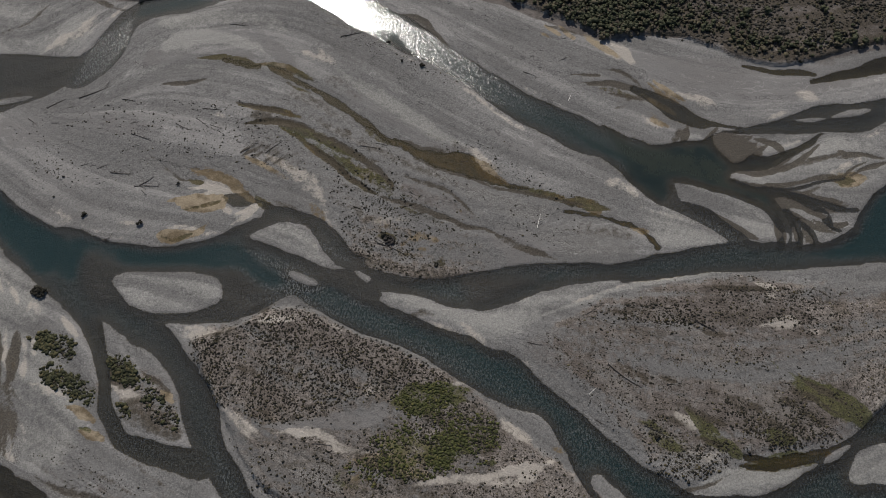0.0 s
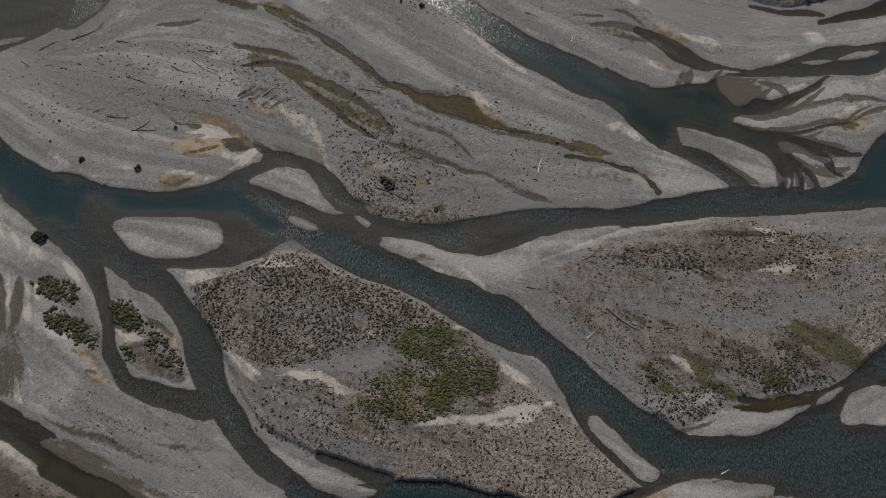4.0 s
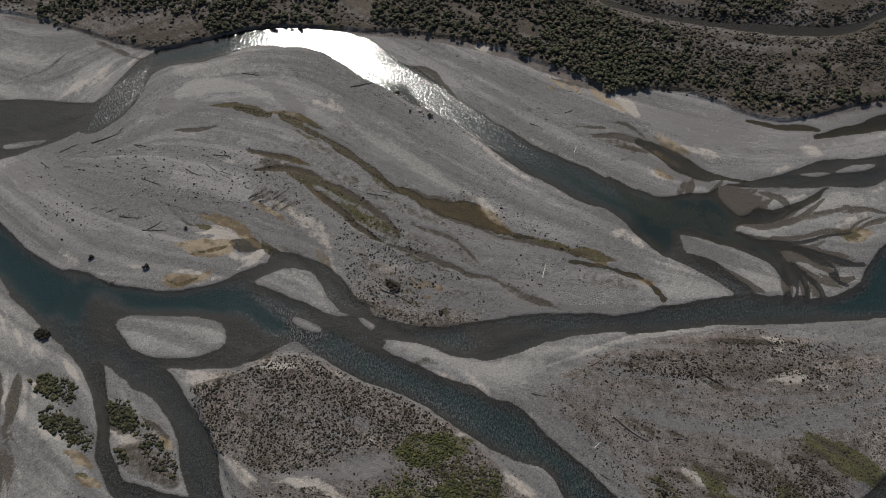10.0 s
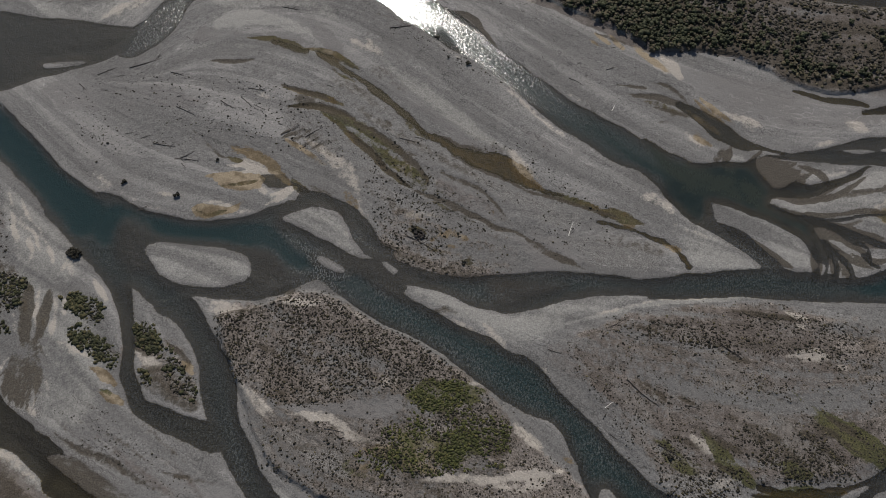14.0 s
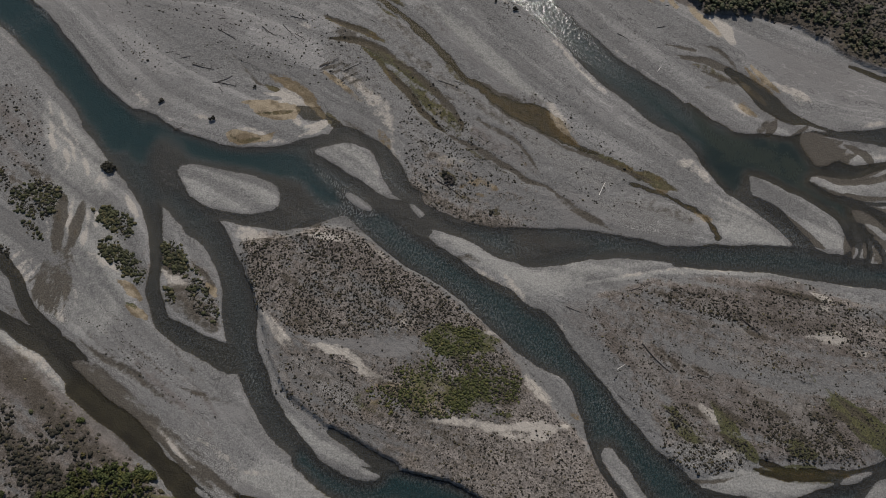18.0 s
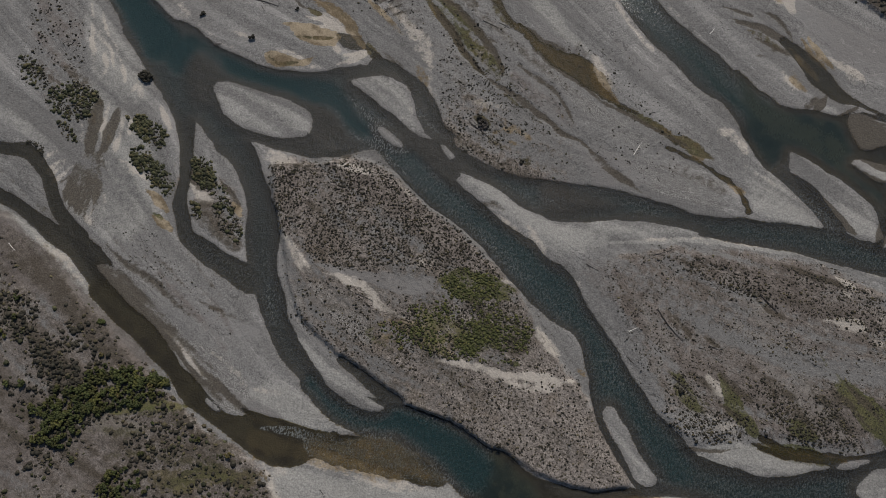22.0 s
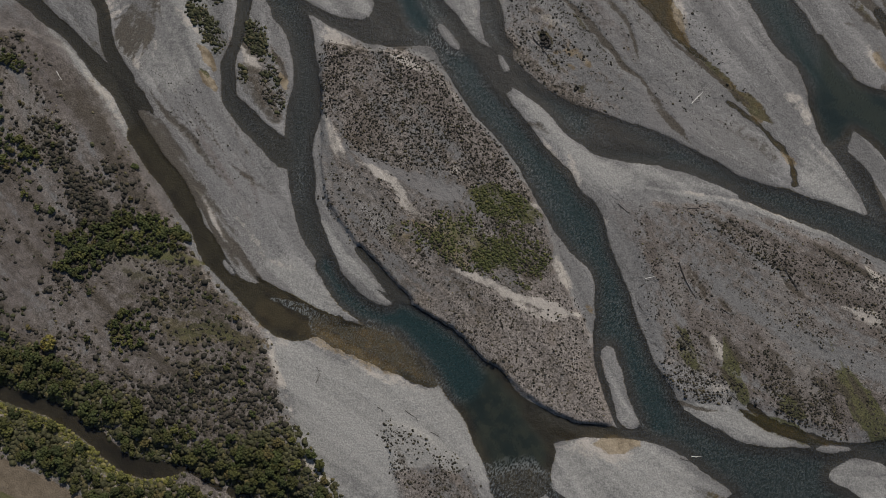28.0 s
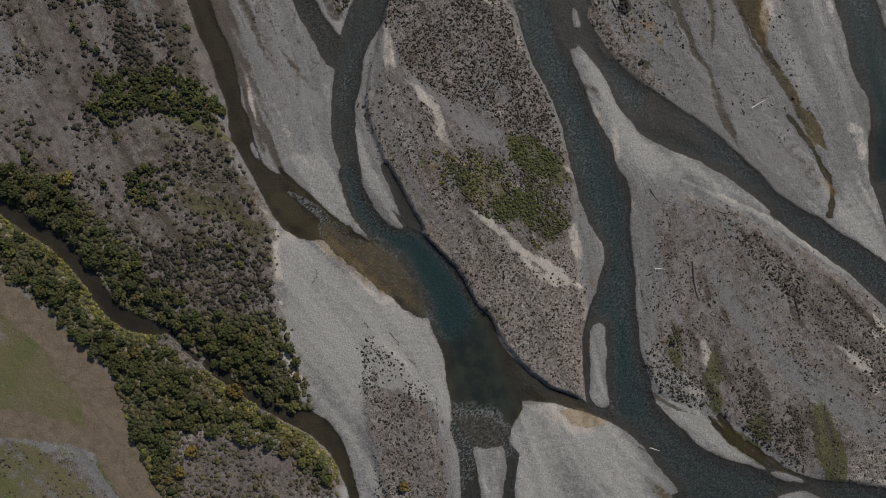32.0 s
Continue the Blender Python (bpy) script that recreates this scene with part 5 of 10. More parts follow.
# edges of the drying ponds
stroke('damp', [(-85.3, 158.3, 0.8), (-77.7, 158.6, 1.0), (-72.5, 157.4, 1.6), (-67.4, 155.9, 2.2), (-63.3, 155.0, 1.6)], 1.0, 0.7)
stroke('damp', [(-61.7, 155.5, 1.0), (-55.3, 154.5, 1.0), (-49.0, 151.6, 1.3), (-44.9, 149.0, 1.3)], 1.0, 0.7)
stroke('damp', [(-56.8, 150.6, 1.0), (-50.6, 147.5, 1.0), (-44.8, 144.6, 1.0)], 0.9, 0.7)
stroke('damp', [(-28.1, 132.4, 1.2), (-23.2, 128.7, 2.0), (-18.4, 124.9, 1.4)], 0.8, 0.9)
stroke('damp', [(16.5, 109.5, 1.1), (21.8, 108.5, 1.4), (28.0, 107.0, 1.6), (35.0, 105.2, 1.6), (39.3, 103.8, 1.6)], 0.85, 1.0)
stroke('damp', [(34.9, 104.2, 1.8), (41.1, 103.2, 2.0), (47.1, 101.9, 2.3), (51.4, 100.9, 1.3)], 0.95, 0.9)
stroke('tan', [(9.0, 118.7, 2.4), (12.1, 115.3, 2.4), (15.6, 112.4, 1.9), (20.1, 110.0, 1.1)], 1.1, 0.8)
stroke('tan', [(43.6, 101.7, 1.3), (47.0, 100.5, 2.0), (48.0, 99.0, 1.3)], 1.1, 0.9)
stroke('tan', [(57.7, 94.8, 0.9), (62.4, 93.7, 1.1)], 1.0, 0.8)
stroke('tan', [(-57.1, 153.0, 1.9), (-50.8, 149.9, 1.8)], 0.7, 1.2)
# olive mat between two dark rills
area('damp', [(-47.9, 131.4), (-42.7, 127.0), (-36.6, 120.9), (-30.6, 114.2), (-23.9, 108.0), (-17.1, 104.8), (-15.9, 108.9), (-19.7, 113.6), (-25.4, 118.8), (-32.3, 124.2), (-40.1, 128.5)], 0.62, 0.8)
area('tan', [(-42.6, 125.7), (-34.7, 119.8), (-26.9, 112.5), (-19.4, 107.4), (-17.7, 110.5), (-25.3, 116.7), (-33.1, 123.1)], 0.2, 0.9)
stroke('damp', [(-65.9, 131.7, 0.7), (-60.3, 132.7, 1.0), (-53.6, 132.3, 1.0), (-47.8, 130.7, 1.2), (-42.8, 127.4, 1.2)], 1.1, 0.6)
stroke('damp', [(-53.4, 130.0, 1.0), (-48.3, 126.9, 0.9), (-43.9, 123.5, 1.2), (-38.3, 118.7, 1.2), (-32.4, 113.5, 1.1), (-26.6, 108.8, 1.4), (-20.7, 105.4, 1.4)], 1.1, 0.7)
stroke('dark', [(-37.0, 125.9, 0.9), (-31.2, 122.0, 0.9), (-25.4, 117.6, 1.2), (-20.6, 113.6, 1.1), (-17.3, 108.9, 1.1)], 1.2, 0.6)
stroke('dark', [(-19.3, 105.0, 1.4), (-12.1, 102.9, 1.1), (-5.8, 100.5, 1.3), (0.4, 97.5, 1.1), (6.4, 94.8, 1.1), (12.2, 93.7, 1.1), (16.8, 91.4, 1.1)], 1.2, 0.6)
stroke('damp', [(-14.7, 102.0, 1.1), (-7.6, 99.0, 1.3), (-0.5, 95.7, 1.3)], 0.9, 0.8)
stroke('dark', [(-13.3, 112.2, 0.7), (-6.9, 110.2, 0.9), (-0.6, 107.8, 0.9), (3.9, 104.6, 0.9), (7.7, 100.2, 0.9), (11.2, 95.6, 0.9)], 1.0, 0.7)
area('mud', [(-15.1, 111.6), (-7.8, 109.6), (-0.6, 106.2), (4.7, 101.6), (8.2, 95.8), (2.1, 97.7), (-5.9, 102.1), (-13.0, 105.5)], 0.9, 1.0)
area('tan', [(-3.2, 103.5), (5.6, 101.6), (10.8, 95.2), (4.7, 94.4)], 0.5, 1.2)
area('soil_and_shade', [(-15.1, 111.6), (-6.9, 109.6), (2.1, 105.6), (8.3, 99.7), (10.8, 95.2), (2.1, 97.3), (-5.8, 101.7), (-13.0, 105.1)], 0.7, 1.0)
stroke('damp', [(-68.8, 139.0, 0.7), (-61.0, 138.2, 1.0), (-52.1, 135.7, 1.0), (-45.6, 133.2, 0.7)], 1.0, 0.6)
stroke('dark', [(12.2, 94.5, 1.1), (16.8, 91.1, 1.3), (23.5, 87.8, 1.3), (30.2, 85.2, 1.0), (39.3, 82.6, 0.8)], 0.95, 0.8)
# dark line painted for the shadow of a small cut bank
stroke('dark', [(-95.4, 147.4, 0.8), (-87.7, 147.9, 0.9), (-81.2, 149.7, 0.6)], 0.9, 0.5)
stroke('dark', [(-98.4, 120.5, 0.4), (-93.3, 118.4, 0.6), (-89.0, 115.2, 0.7), (-84.3, 111.3, 0.7), (-79.4, 110.5, 0.9)], 0.8, 0.6)
stroke('dark', [(-61.3, 119.0, 0.3), (-58.0, 122.5, 0.3), (-55.1, 124.5, 0.3)], 0.58, 0.5)
stroke('dark', [(-58.3, 117.1, 0.3), (-54.1, 120.8, 0.3), (-50.7, 123.4, 0.3)], 0.58, 0.5)
stroke('dark', [(-55.4, 116.5, 0.3), (-50.9, 119.9, 0.3)], 0.58, 0.5)
stroke('dark', [(-66.2, 121.1, 0.3), (-61.9, 123.8, 0.3)], 0.58, 0.5)
stroke('dark', [(-63.9, 118.1, 0.3), (-60.2, 120.5, 0.3)], 0.58, 0.5)
stroke('dark', [(-53.7, 124.7, 0.3), (-48.3, 126.1, 0.3)], 0.58, 0.5)
# pale crumbling silt
stroke('sand', [(-52.7, 116.5, 1.9), (-47.8, 113.4, 2.8), (-43.3, 110.3, 2.8), (-40.4, 106.3, 2.3), (-38.2, 101.3, 1.6), (-36.3, 96.4, 1.3), (-33.8, 91.7, 1.3)], 0.95, 1.7)
stroke('tan', [(-43.2, 104.2, 1.1), (-39.8, 100.3, 1.8), (-37.3, 97.4, 1.1)], 0.9, 1.0)
stroke('sand', [(8.5, 122.3, 1.2), (11.3, 119.1, 1.4), (14.8, 115.3, 1.4), (18.4, 112.4, 1.1)], 0.71, 2.04)
area('sand', [(50.4, 111.0), (54.6, 113.1), (57.9, 110.6), (61.9, 107.0), (59.0, 105.6), (53.9, 107.3), (49.6, 108.5)], 0.85, 1.2)
stroke('sand', [(-44.1, 161.9, 1.9), (-41.8, 158.6, 2.4), (-37.6, 156.1, 1.6)], 0.71, 2.38)
stroke('sand', [(-76.0, 135.8, 1.0), (-72.9, 134.4, 1.2)], 0.85, 1.36)
stroke('pale', [(-37.4, 153.7, 2.7), (-27.1, 146.4, 3.2), (-15.1, 137.8, 3.3), (-3.5, 128.8, 3.0), (6.7, 122.9, 2.2)], 0.9, 2.0)
area('pale', [(-101.1, 175.9), (-80.9, 178.8), (-62.1, 177.6), (-55.0, 169.6), (-63.5, 172.2), (-80.1, 173.4), (-97.9, 170.1)], 0.75, 2.0)
area('pale', [(-99.1, 165.9), (-89.8, 170.1), (-75.4, 169.7), (-64.6, 165.1), (-62.1, 161.0), (-72.5, 164.0), (-86.8, 164.9), (-96.2, 161.3)], 0.9, 1.5)
stroke('pale', [(-104.0, 150.7, 1.9), (-93.0, 154.8, 2.4), (-77.2, 155.4, 2.2)], 0.7, 2.0)
area('mud', [(-104.6, 162.7), (-91.9, 159.8), (-74.2, 161.7), (-61.8, 159.2), (-63.6, 157.5), (-81.8, 159.1), (-93.2, 156.2), (-102.7, 153.9)], 0.8, 2.0)
area('mud', [(-84.0, 172.0), (-67.5, 171.4), (-56.3, 163.1), (-51.4, 155.5), (-57.6, 157.5), (-68.9, 166.9)], 0.8, 2.0)
area('mud', [(-28.9, 144.0), (-17.0, 136.6), (-5.4, 127.2), (5.8, 122.3), (-5.3, 123.3), (-16.7, 129.8), (-26.5, 136.6), (-36.6, 143.5)], 0.85, 2.0)
area('mud', [(13.3, 130.0), (24.5, 126.8), (31.7, 123.6), (29.6, 119.2), (20.6, 122.4)], 0.7, 2.0)
area('mud', [(-149.6, 133.4), (-127.8, 137.0), (-108.4, 136.0), (-91.8, 129.3), (-109.6, 124.7), (-135.0, 122.4), (-146.8, 124.5)], 0.6, 3.0)
area('mud', [(17.8, 96.8), (26.3, 93.0), (36.3, 87.5), (29.3, 85.6), (19.2, 88.3), (14.2, 92.9)], 0.8, 1.5)
area('cobble', [(-8.9, 116.8), (5.7, 110.7), (23.5, 106.7), (37.5, 102.8), (30.0, 96.9), (12.7, 100.7), (0.3, 108.6)], 0.8, 2.0)
area('cobble', [(16.0, 93.0), (33.4, 95.0), (50.6, 93.2), (58.5, 87.6), (46.1, 83.0), (32.7, 85.6)], 0.8, 2.0)
# ochre pond margins
stroke('tan', [(-80.7, 114.6, 1.2), (-75.9, 113.4, 1.9), (-70.2, 111.6, 1.9), (-65.3, 109.3, 1.6)], 1.1, 0.6)
stroke('tan', [(-80.9, 101.4, 1.8), (-75.8, 102.0, 2.3), (-70.6, 103.0, 2.1)], 1.1, 0.6)
area('sand', [(-79.9, 110.1), (-73.7, 110.9), (-68.3, 108.5), (-65.0, 106.1), (-67.0, 104.7), (-70.1, 106.3), (-75.8, 107.6)], 0.75, 0.8)
stroke('mud', [(-80.5, 108.8, 1.1), (-74.9, 107.6, 1.6), (-69.3, 105.7, 1.4)], 0.8, 1.0)
stroke('damp', [(-81.6, 110.9, 0.7), (-78.9, 109.9, 0.9), (-76.8, 109.9, 0.7)], 1.0, 0.5)
stroke('dark', [(-80.8, 115.1, 0.8), (-77.9, 114.4, 0.8)], 1.0, 0.5)
stroke('damp', [(-60.0, 105.7, 0.9), (-56.7, 102.5, 1.3), (-53.5, 101.2, 0.9)], 0.9, 0.7)
stroke('sand', [(-71.6, 114.7, 1.6), (-67.6, 112.6, 1.6), (-62.7, 109.8, 1.4), (-59.6, 106.9, 1.1)], 0.57, 1.7)
stroke('sand', [(-57.8, 106.5, 0.6), (-55.0, 105.6, 0.9), (-51.2, 104.2, 0.6)], 0.76, 1.02)
stroke('sand', [(-68.8, 100.9, 1.1), (-66.8, 98.9, 1.3)], 0.76, 1.19)
stroke('sand', [(-64.2, 96.2, 0.6), (-61.9, 98.2, 0.9), (-58.9, 101.7, 0.9)], 0.76, 1.02)
stroke('sand', [(-61.3, 100.1, 0.6), (-58.8, 102.1, 0.9)], 0.76, 1.02)
area('tan', [(-89.2, 91.6), (-84.5, 92.8), (-79.4, 93.0), (-76.6, 92.3), (-80.1, 89.6), (-83.7, 88.5), (-86.9, 89.2)], 1.1, 0.7)
stroke('damp', [(-86.8, 91.1, 0.6), (-82.2, 89.8, 0.8), (-78.3, 91.7, 0.6)], 0.8, 0.7)
stroke('tan', [(-79.7, 90.0, 0.8), (-75.9, 92.9, 1.1), (-73.2, 95.2, 0.6)], 1.1, 0.7)
stroke('sand', [(-82.8, 91.1, 0.8), (-80.2, 92.6, 1.1), (-77.0, 94.2, 1.1), (-74.4, 96.5, 0.9)], 0.95, 1.02)
stroke('sand', [(-84.7, 93.8, 0.6), (-79.7, 94.9, 0.9), (-76.3, 96.9, 0.6)], 0.76, 1.19)
stroke('sand', [(-100.7, 95.0, 0.9), (-96.4, 95.4, 1.1)], 0.57, 1.7)
# lobe of old gravel beside the east channel
area('litter', [(-32.7, 95.5), (-18.9, 97.5), (-6.6, 96.6), (2.1, 94.8), (10.7, 92.0), (15.7, 85.5), (15.6, 80.4), (5.5, 79.3), (-4.6, 80.3), (-14.9, 85.3), (-25.2, 87.4)], 0.6, 2.0)
area('tan', [(-25.7, 94.2), (-15.4, 96.6), (0.4, 94.4), (10.7, 91.0), (14.0, 83.6), (2.1, 80.3), (-8.1, 83.9), (-18.4, 87.1)], 0.33, 2.0)
stroke('damp', [(-20.0, 91.6, 2.0), (-15.1, 90.5, 2.2)], 0.9, 1.2)
stroke('damp', [(-3.0, 83.2, 1.5), (-0.4, 82.5, 1.2)], 0.9, 1.0)
stroke('tan', [(-12.5, 89.0, 1.5), (-6.5, 91.8, 1.7), (-2.2, 89.4, 1.3)], 0.9, 1.2)
area('mud', [(10.7, 91.8), (17.6, 90.7), (26.8, 86.3), (27.5, 83.4), (18.9, 81.0), (17.1, 85.5)], 0.9, 1.2)
# western rills, their fan and the islets
stroke('dark', [(-130.7, 59.7, 0.6), (-130.4, 55.8, 0.6), (-129.6, 51.9, 0.7), (-128.8, 48.0, 0.6), (-127.6, 44.4, 0.6)], 1.01, 0.6)
stroke('dark', [(-130.5, 60.7, 0.7), (-129.9, 56.5, 0.7), (-129.4, 52.1, 0.6), (-128.4, 47.9, 0.6), (-126.8, 44.1, 0.7)], 0.98, 0.6)
stroke('dark', [(-129.8, 57.0, 0.6), (-129.1, 53.1, 0.6), (-128.2, 49.3, 0.7), (-127.4, 45.5, 0.6), (-125.3, 42.6, 0.6)], 1.26, 0.6)
stroke('dark', [(-129.1, 55.2, 0.6), (-128.5, 51.9, 0.6), (-127.8, 48.7, 0.7), (-127.1, 45.5, 0.5), (-125.3, 43.1, 0.6)], 1.14, 0.6)
stroke('dark', [(-129.4, 58.0, 0.6), (-128.6, 54.2, 0.6), (-127.7, 50.5, 0.6), (-126.8, 46.8, 0.6), (-125.3, 43.6, 0.6)], 1.27, 0.6)
stroke('dark', [(-130.3, 60.7, 0.7), (-128.8, 56.6, 0.6), (-127.8, 52.4, 0.6), (-126.7, 48.3, 0.5), (-125.3, 44.6, 0.7)], 1.28, 0.6)
stroke('dark', [(-128.5, 56.0, 0.6), (-127.1, 52.1, 0.7), (-126.2, 48.2, 0.7), (-124.9, 44.6, 0.6), (-123.2, 41.6, 0.6)], 1.11, 0.6)
stroke('dark', [(-129.7, 60.4, 0.6), (-128.2, 56.0, 0.6), (-126.8, 51.6, 0.7), (-125.5, 47.2, 0.6), (-123.9, 43.4, 0.7)], 1.1, 0.6)
stroke('dark', [(-125.4, 42.8, 0.6), (-126.7, 38.7, 0.6), (-128.6, 35.4, 0.4), (-129.9, 33.4, 0.3)], 0.82, 0.6)
stroke('dark', [(-126.1, 44.2, 0.6), (-125.4, 36.2, 0.6), (-125.8, 30.0, 0.4), (-126.2, 26.4, 0.3)], 0.84, 0.6)
stroke('dark', [(-126.2, 43.7, 0.6), (-124.5, 35.0, 0.5), (-123.9, 28.2, 0.4), (-123.6, 24.4, 0.3)], 0.87, 0.6)
stroke('dark', [(-123.6, 43.3, 0.6), (-121.9, 34.1, 0.5), (-121.4, 26.8, 0.4), (-121.2, 22.8, 0.3)], 0.96, 0.6)
stroke('dark', [(-124.4, 43.9, 0.6), (-121.8, 34.3, 0.5), (-120.2, 27.0, 0.4), (-119.4, 22.8, 0.3)], 1.1, 0.6)
stroke('dark', [(-124.9, 43.3, 0.6), (-121.2, 33.5, 0.5), (-118.4, 25.9, 0.4), (-116.9, 21.7, 0.3)], 0.92, 0.6)
stroke('dark', [(-126.1, 43.5, 0.6), (-122.2, 35.4, 0.5), (-119.1, 29.3, 0.4), (-117.3, 25.9, 0.3)], 0.87, 0.6)
stroke('dark', [(-124.6, 44.9, 0.6), (-120.1, 34.9, 0.5), (-116.7, 27.3, 0.4), (-114.7, 23.1, 0.3)], 0.95, 0.6)
stroke('dark', [(-126.0, 43.1, 0.6), (-121.7, 36.5, 0.6), (-117.9, 31.6, 0.4), (-115.7, 28.9, 0.3)], 0.87, 0.6)
stroke('dark', [(-125.5, 43.2, 0.6), (-121.8, 38.9, 0.6), (-118.3, 35.8, 0.4), (-116.2, 34.0, 0.3)], 1.06, 0.6)
stroke('dark', [(-123.9, 61.7, 0.6), (-124.0, 57.9, 0.6), (-124.0, 53.9, 0.6), (-123.6, 50.0, 0.6), (-123.2, 46.4, 0.6)], 1.02, 0.6)
stroke('dark', [(-123.6, 56.5, 0.6), (-123.6, 53.0, 0.7), (-123.2, 49.6, 0.7), (-122.8, 46.4, 0.6), (-122.6, 43.7, 0.6)], 1.27, 0.6)
stroke('dark', [(-123.1, 55.9, 0.7), (-123.1, 53.4, 0.6), (-122.8, 51.0, 0.6), (-122.5, 48.5, 0.6), (-122.6, 46.3, 0.6)], 1.17, 0.6)
stroke('dark', [(-123.0, 58.7, 0.6), (-123.0, 54.7, 0.7), (-122.6, 50.9, 0.7), (-122.2, 47.2, 0.6), (-121.8, 44.2, 0.7)], 1.14, 0.6)
stroke('dark', [(-122.5, 56.4, 0.6), (-122.1, 53.7, 0.7), (-122.0, 50.9, 0.6), (-121.9, 48.2, 0.5), (-121.5, 45.9, 0.6)], 1.25, 0.6)
stroke('dark', [(-122.5, 58.4, 0.7), (-122.0, 55.2, 0.6), (-121.5, 52.0, 0.7), (-121.5, 48.9, 0.6), (-121.2, 46.1, 0.6)], 1.06, 0.6)
stroke('dark', [(-123.7, 45.7, 0.6), (-120.8, 40.3, 0.6), (-118.4, 36.2, 0.4), (-117.0, 33.8, 0.3)], 1.09, 0.6)
stroke('dark', [(-123.6, 44.8, 0.6), (-120.4, 37.5, 0.6), (-117.8, 31.9, 0.4), (-116.4, 28.7, 0.3)], 0.99, 0.6)
stroke('dark', [(-122.2, 46.1, 0.6), (-119.8, 41.8, 0.6), (-117.7, 38.5, 0.4), (-116.4, 36.6, 0.3)], 0.93, 0.6)
area('cobble', [(-128.2, 39.2), (-120.4, 42.0), (-115.4, 34.2), (-113.9, 24.1), (-120.2, 22.6), (-126.2, 26.4)], 0.8, 1.2)
area('pale', [(-147.8, 92.3), (-133.5, 83.2), (-123.1, 73.6), (-122.0, 66.0), (-124.0, 59.7), (-123.1, 48.7), (-118.8, 42.4), (-107.1, 39.8), (-102.0, 35.7), (-111.6, 33.4), (-119.0, 38.7), (-123.4, 44.9), (-129.0, 58.5), (-136.8, 68.3), (-145.5, 82.4)], 0.75, 1.5)
area('soil_and_shade', [(-167.9, 91.7), (-156.4, 96.6), (-146.3, 86.3), (-139.3, 67.7), (-142.2, 59.2), (-156.2, 65.7)], 0.45, 3.0)
area('soil_and_shade', [(-119.9, 60.7), (-109.4, 59.4), (-98.7, 45.4), (-104.5, 42.2), (-112.0, 47.6)], 0.35, 2.0)
stroke('sand', [(-144.2, 86.8, 0.9), (-142.0, 84.2, 1.4), (-138.7, 80.9, 1.6), (-134.2, 77.9, 1.1)], 0.76, 1.53)
stroke('sand', [(-141.3, 81.3, 0.7), (-138.7, 73.8, 0.6), (-135.1, 67.7, 0.5)], 0.8, 0.9)
stroke('sand', [(-137.2, 79.2, 0.7), (-133.5, 71.1, 0.6), (-131.2, 63.8, 0.5)], 0.8, 0.9)
stroke('sand', [(-117.4, 39.1, 0.6), (-112.6, 38.1, 0.8), (-108.8, 37.2, 0.6)], 0.76, 1.53)
stroke('sand', [(-116.5, 41.1, 0.7), (-112.6, 34.9, 0.7)], 0.8, 0.9)
stroke('sand', [(-121.7, 58.4, 0.7), (-118.6, 53.5, 0.7)], 0.8, 0.9)
stroke('sand', [(-123.1, 65.7, 0.7), (-121.7, 70.0, 0.7)], 0.8, 0.9)
stroke('sand', [(-137.4, 46.2, 1.0), (-134.3, 45.1, 0.8)], 0.76, 1.53)
stroke('sand', [(-134.9, 32.2, 0.7), (-132.7, 37.3, 0.7), (-130.4, 42.3, 0.6)], 0.8, 0.9)
stroke('sand', [(-111.7, 64.6, 0.6), (-109.1, 62.3, 0.8), (-106.4, 59.2, 0.6)], 0.76, 1.53)
stroke('sand', [(-93.2, 44.9, 0.6), (-89.6, 43.6, 1.0), (-86.9, 41.0, 0.8)], 0.76, 1.53)
stroke('tan', [(-104.2, 39.0, 0.8), (-100.1, 37.5, 1.2), (-96.2, 35.0, 1.0)], 1.1, 0.8)
stroke('tan', [(-100.3, 32.2, 0.8), (-96.9, 31.3, 1.4), (-93.3, 30.1, 1.0)], 1.2, 0.8)
stroke('tan', [(-78.6, 43.0, 1.0), (-76.5, 40.9, 1.2)], 1.1, 0.8)
stroke('green', [(-100.6, 32.9, 0.6), (-97.2, 32.3, 0.8)], 0.9, 0.8)
stroke('dark', [(-85.4, 48.5, 0.6), (-81.0, 46.0, 0.7), (-77.2, 43.0, 0.7)], 0.9, 0.6)
stroke('dark', [(-103.7, 47.8, 0.6), (-100.8, 45.2, 0.7), (-98.4, 42.7, 0.7)], 0.9, 0.6)
# stony margins of the brown stream
area('cobble', [(-116.1, 21.1), (-105.9, 19.3), (-89.4, 11.7), (-78.5, 4.7), (-83.0, 3.6), (-94.7, 8.0), (-106.0, 11.0), (-113.5, 14.9)], 0.9, 1.5)
stroke('dark', [(-117.2, 21.6, 0.8), (-108.4, 17.0, 0.8), (-98.2, 12.8, 0.5)], 0.8, 0.9)
stroke('dark', [(-111.8, 17.0, 0.7), (-101.3, 12.1, 0.7), (-90.3, 7.4, 0.6)], 0.8, 0.9)
stroke('dark', [(-102.4, 8.5, 0.7), (-92.8, 5.2, 0.6), (-82.7, 2.9, 0.6)], 0.8, 0.9)
stroke('dark', [(-90.2, 5.0, 0.6), (-79.2, 2.1, 0.6), (-70.9, -2.8, 0.6)], 0.8, 0.9)
stroke('dark', [(-109.7, 20.1, 0.7), (-101.6, 17.0, 0.7), (-92.8, 14.1, 0.5)], 0.8, 0.9)
area('cobble', [(-78.5, 4.7), (-66.4, 2.9), (-54.5, -3.5), (-54.2, -9.4), (-66.4, -6.3), (-74.4, -2.1)], 0.8, 2.0)
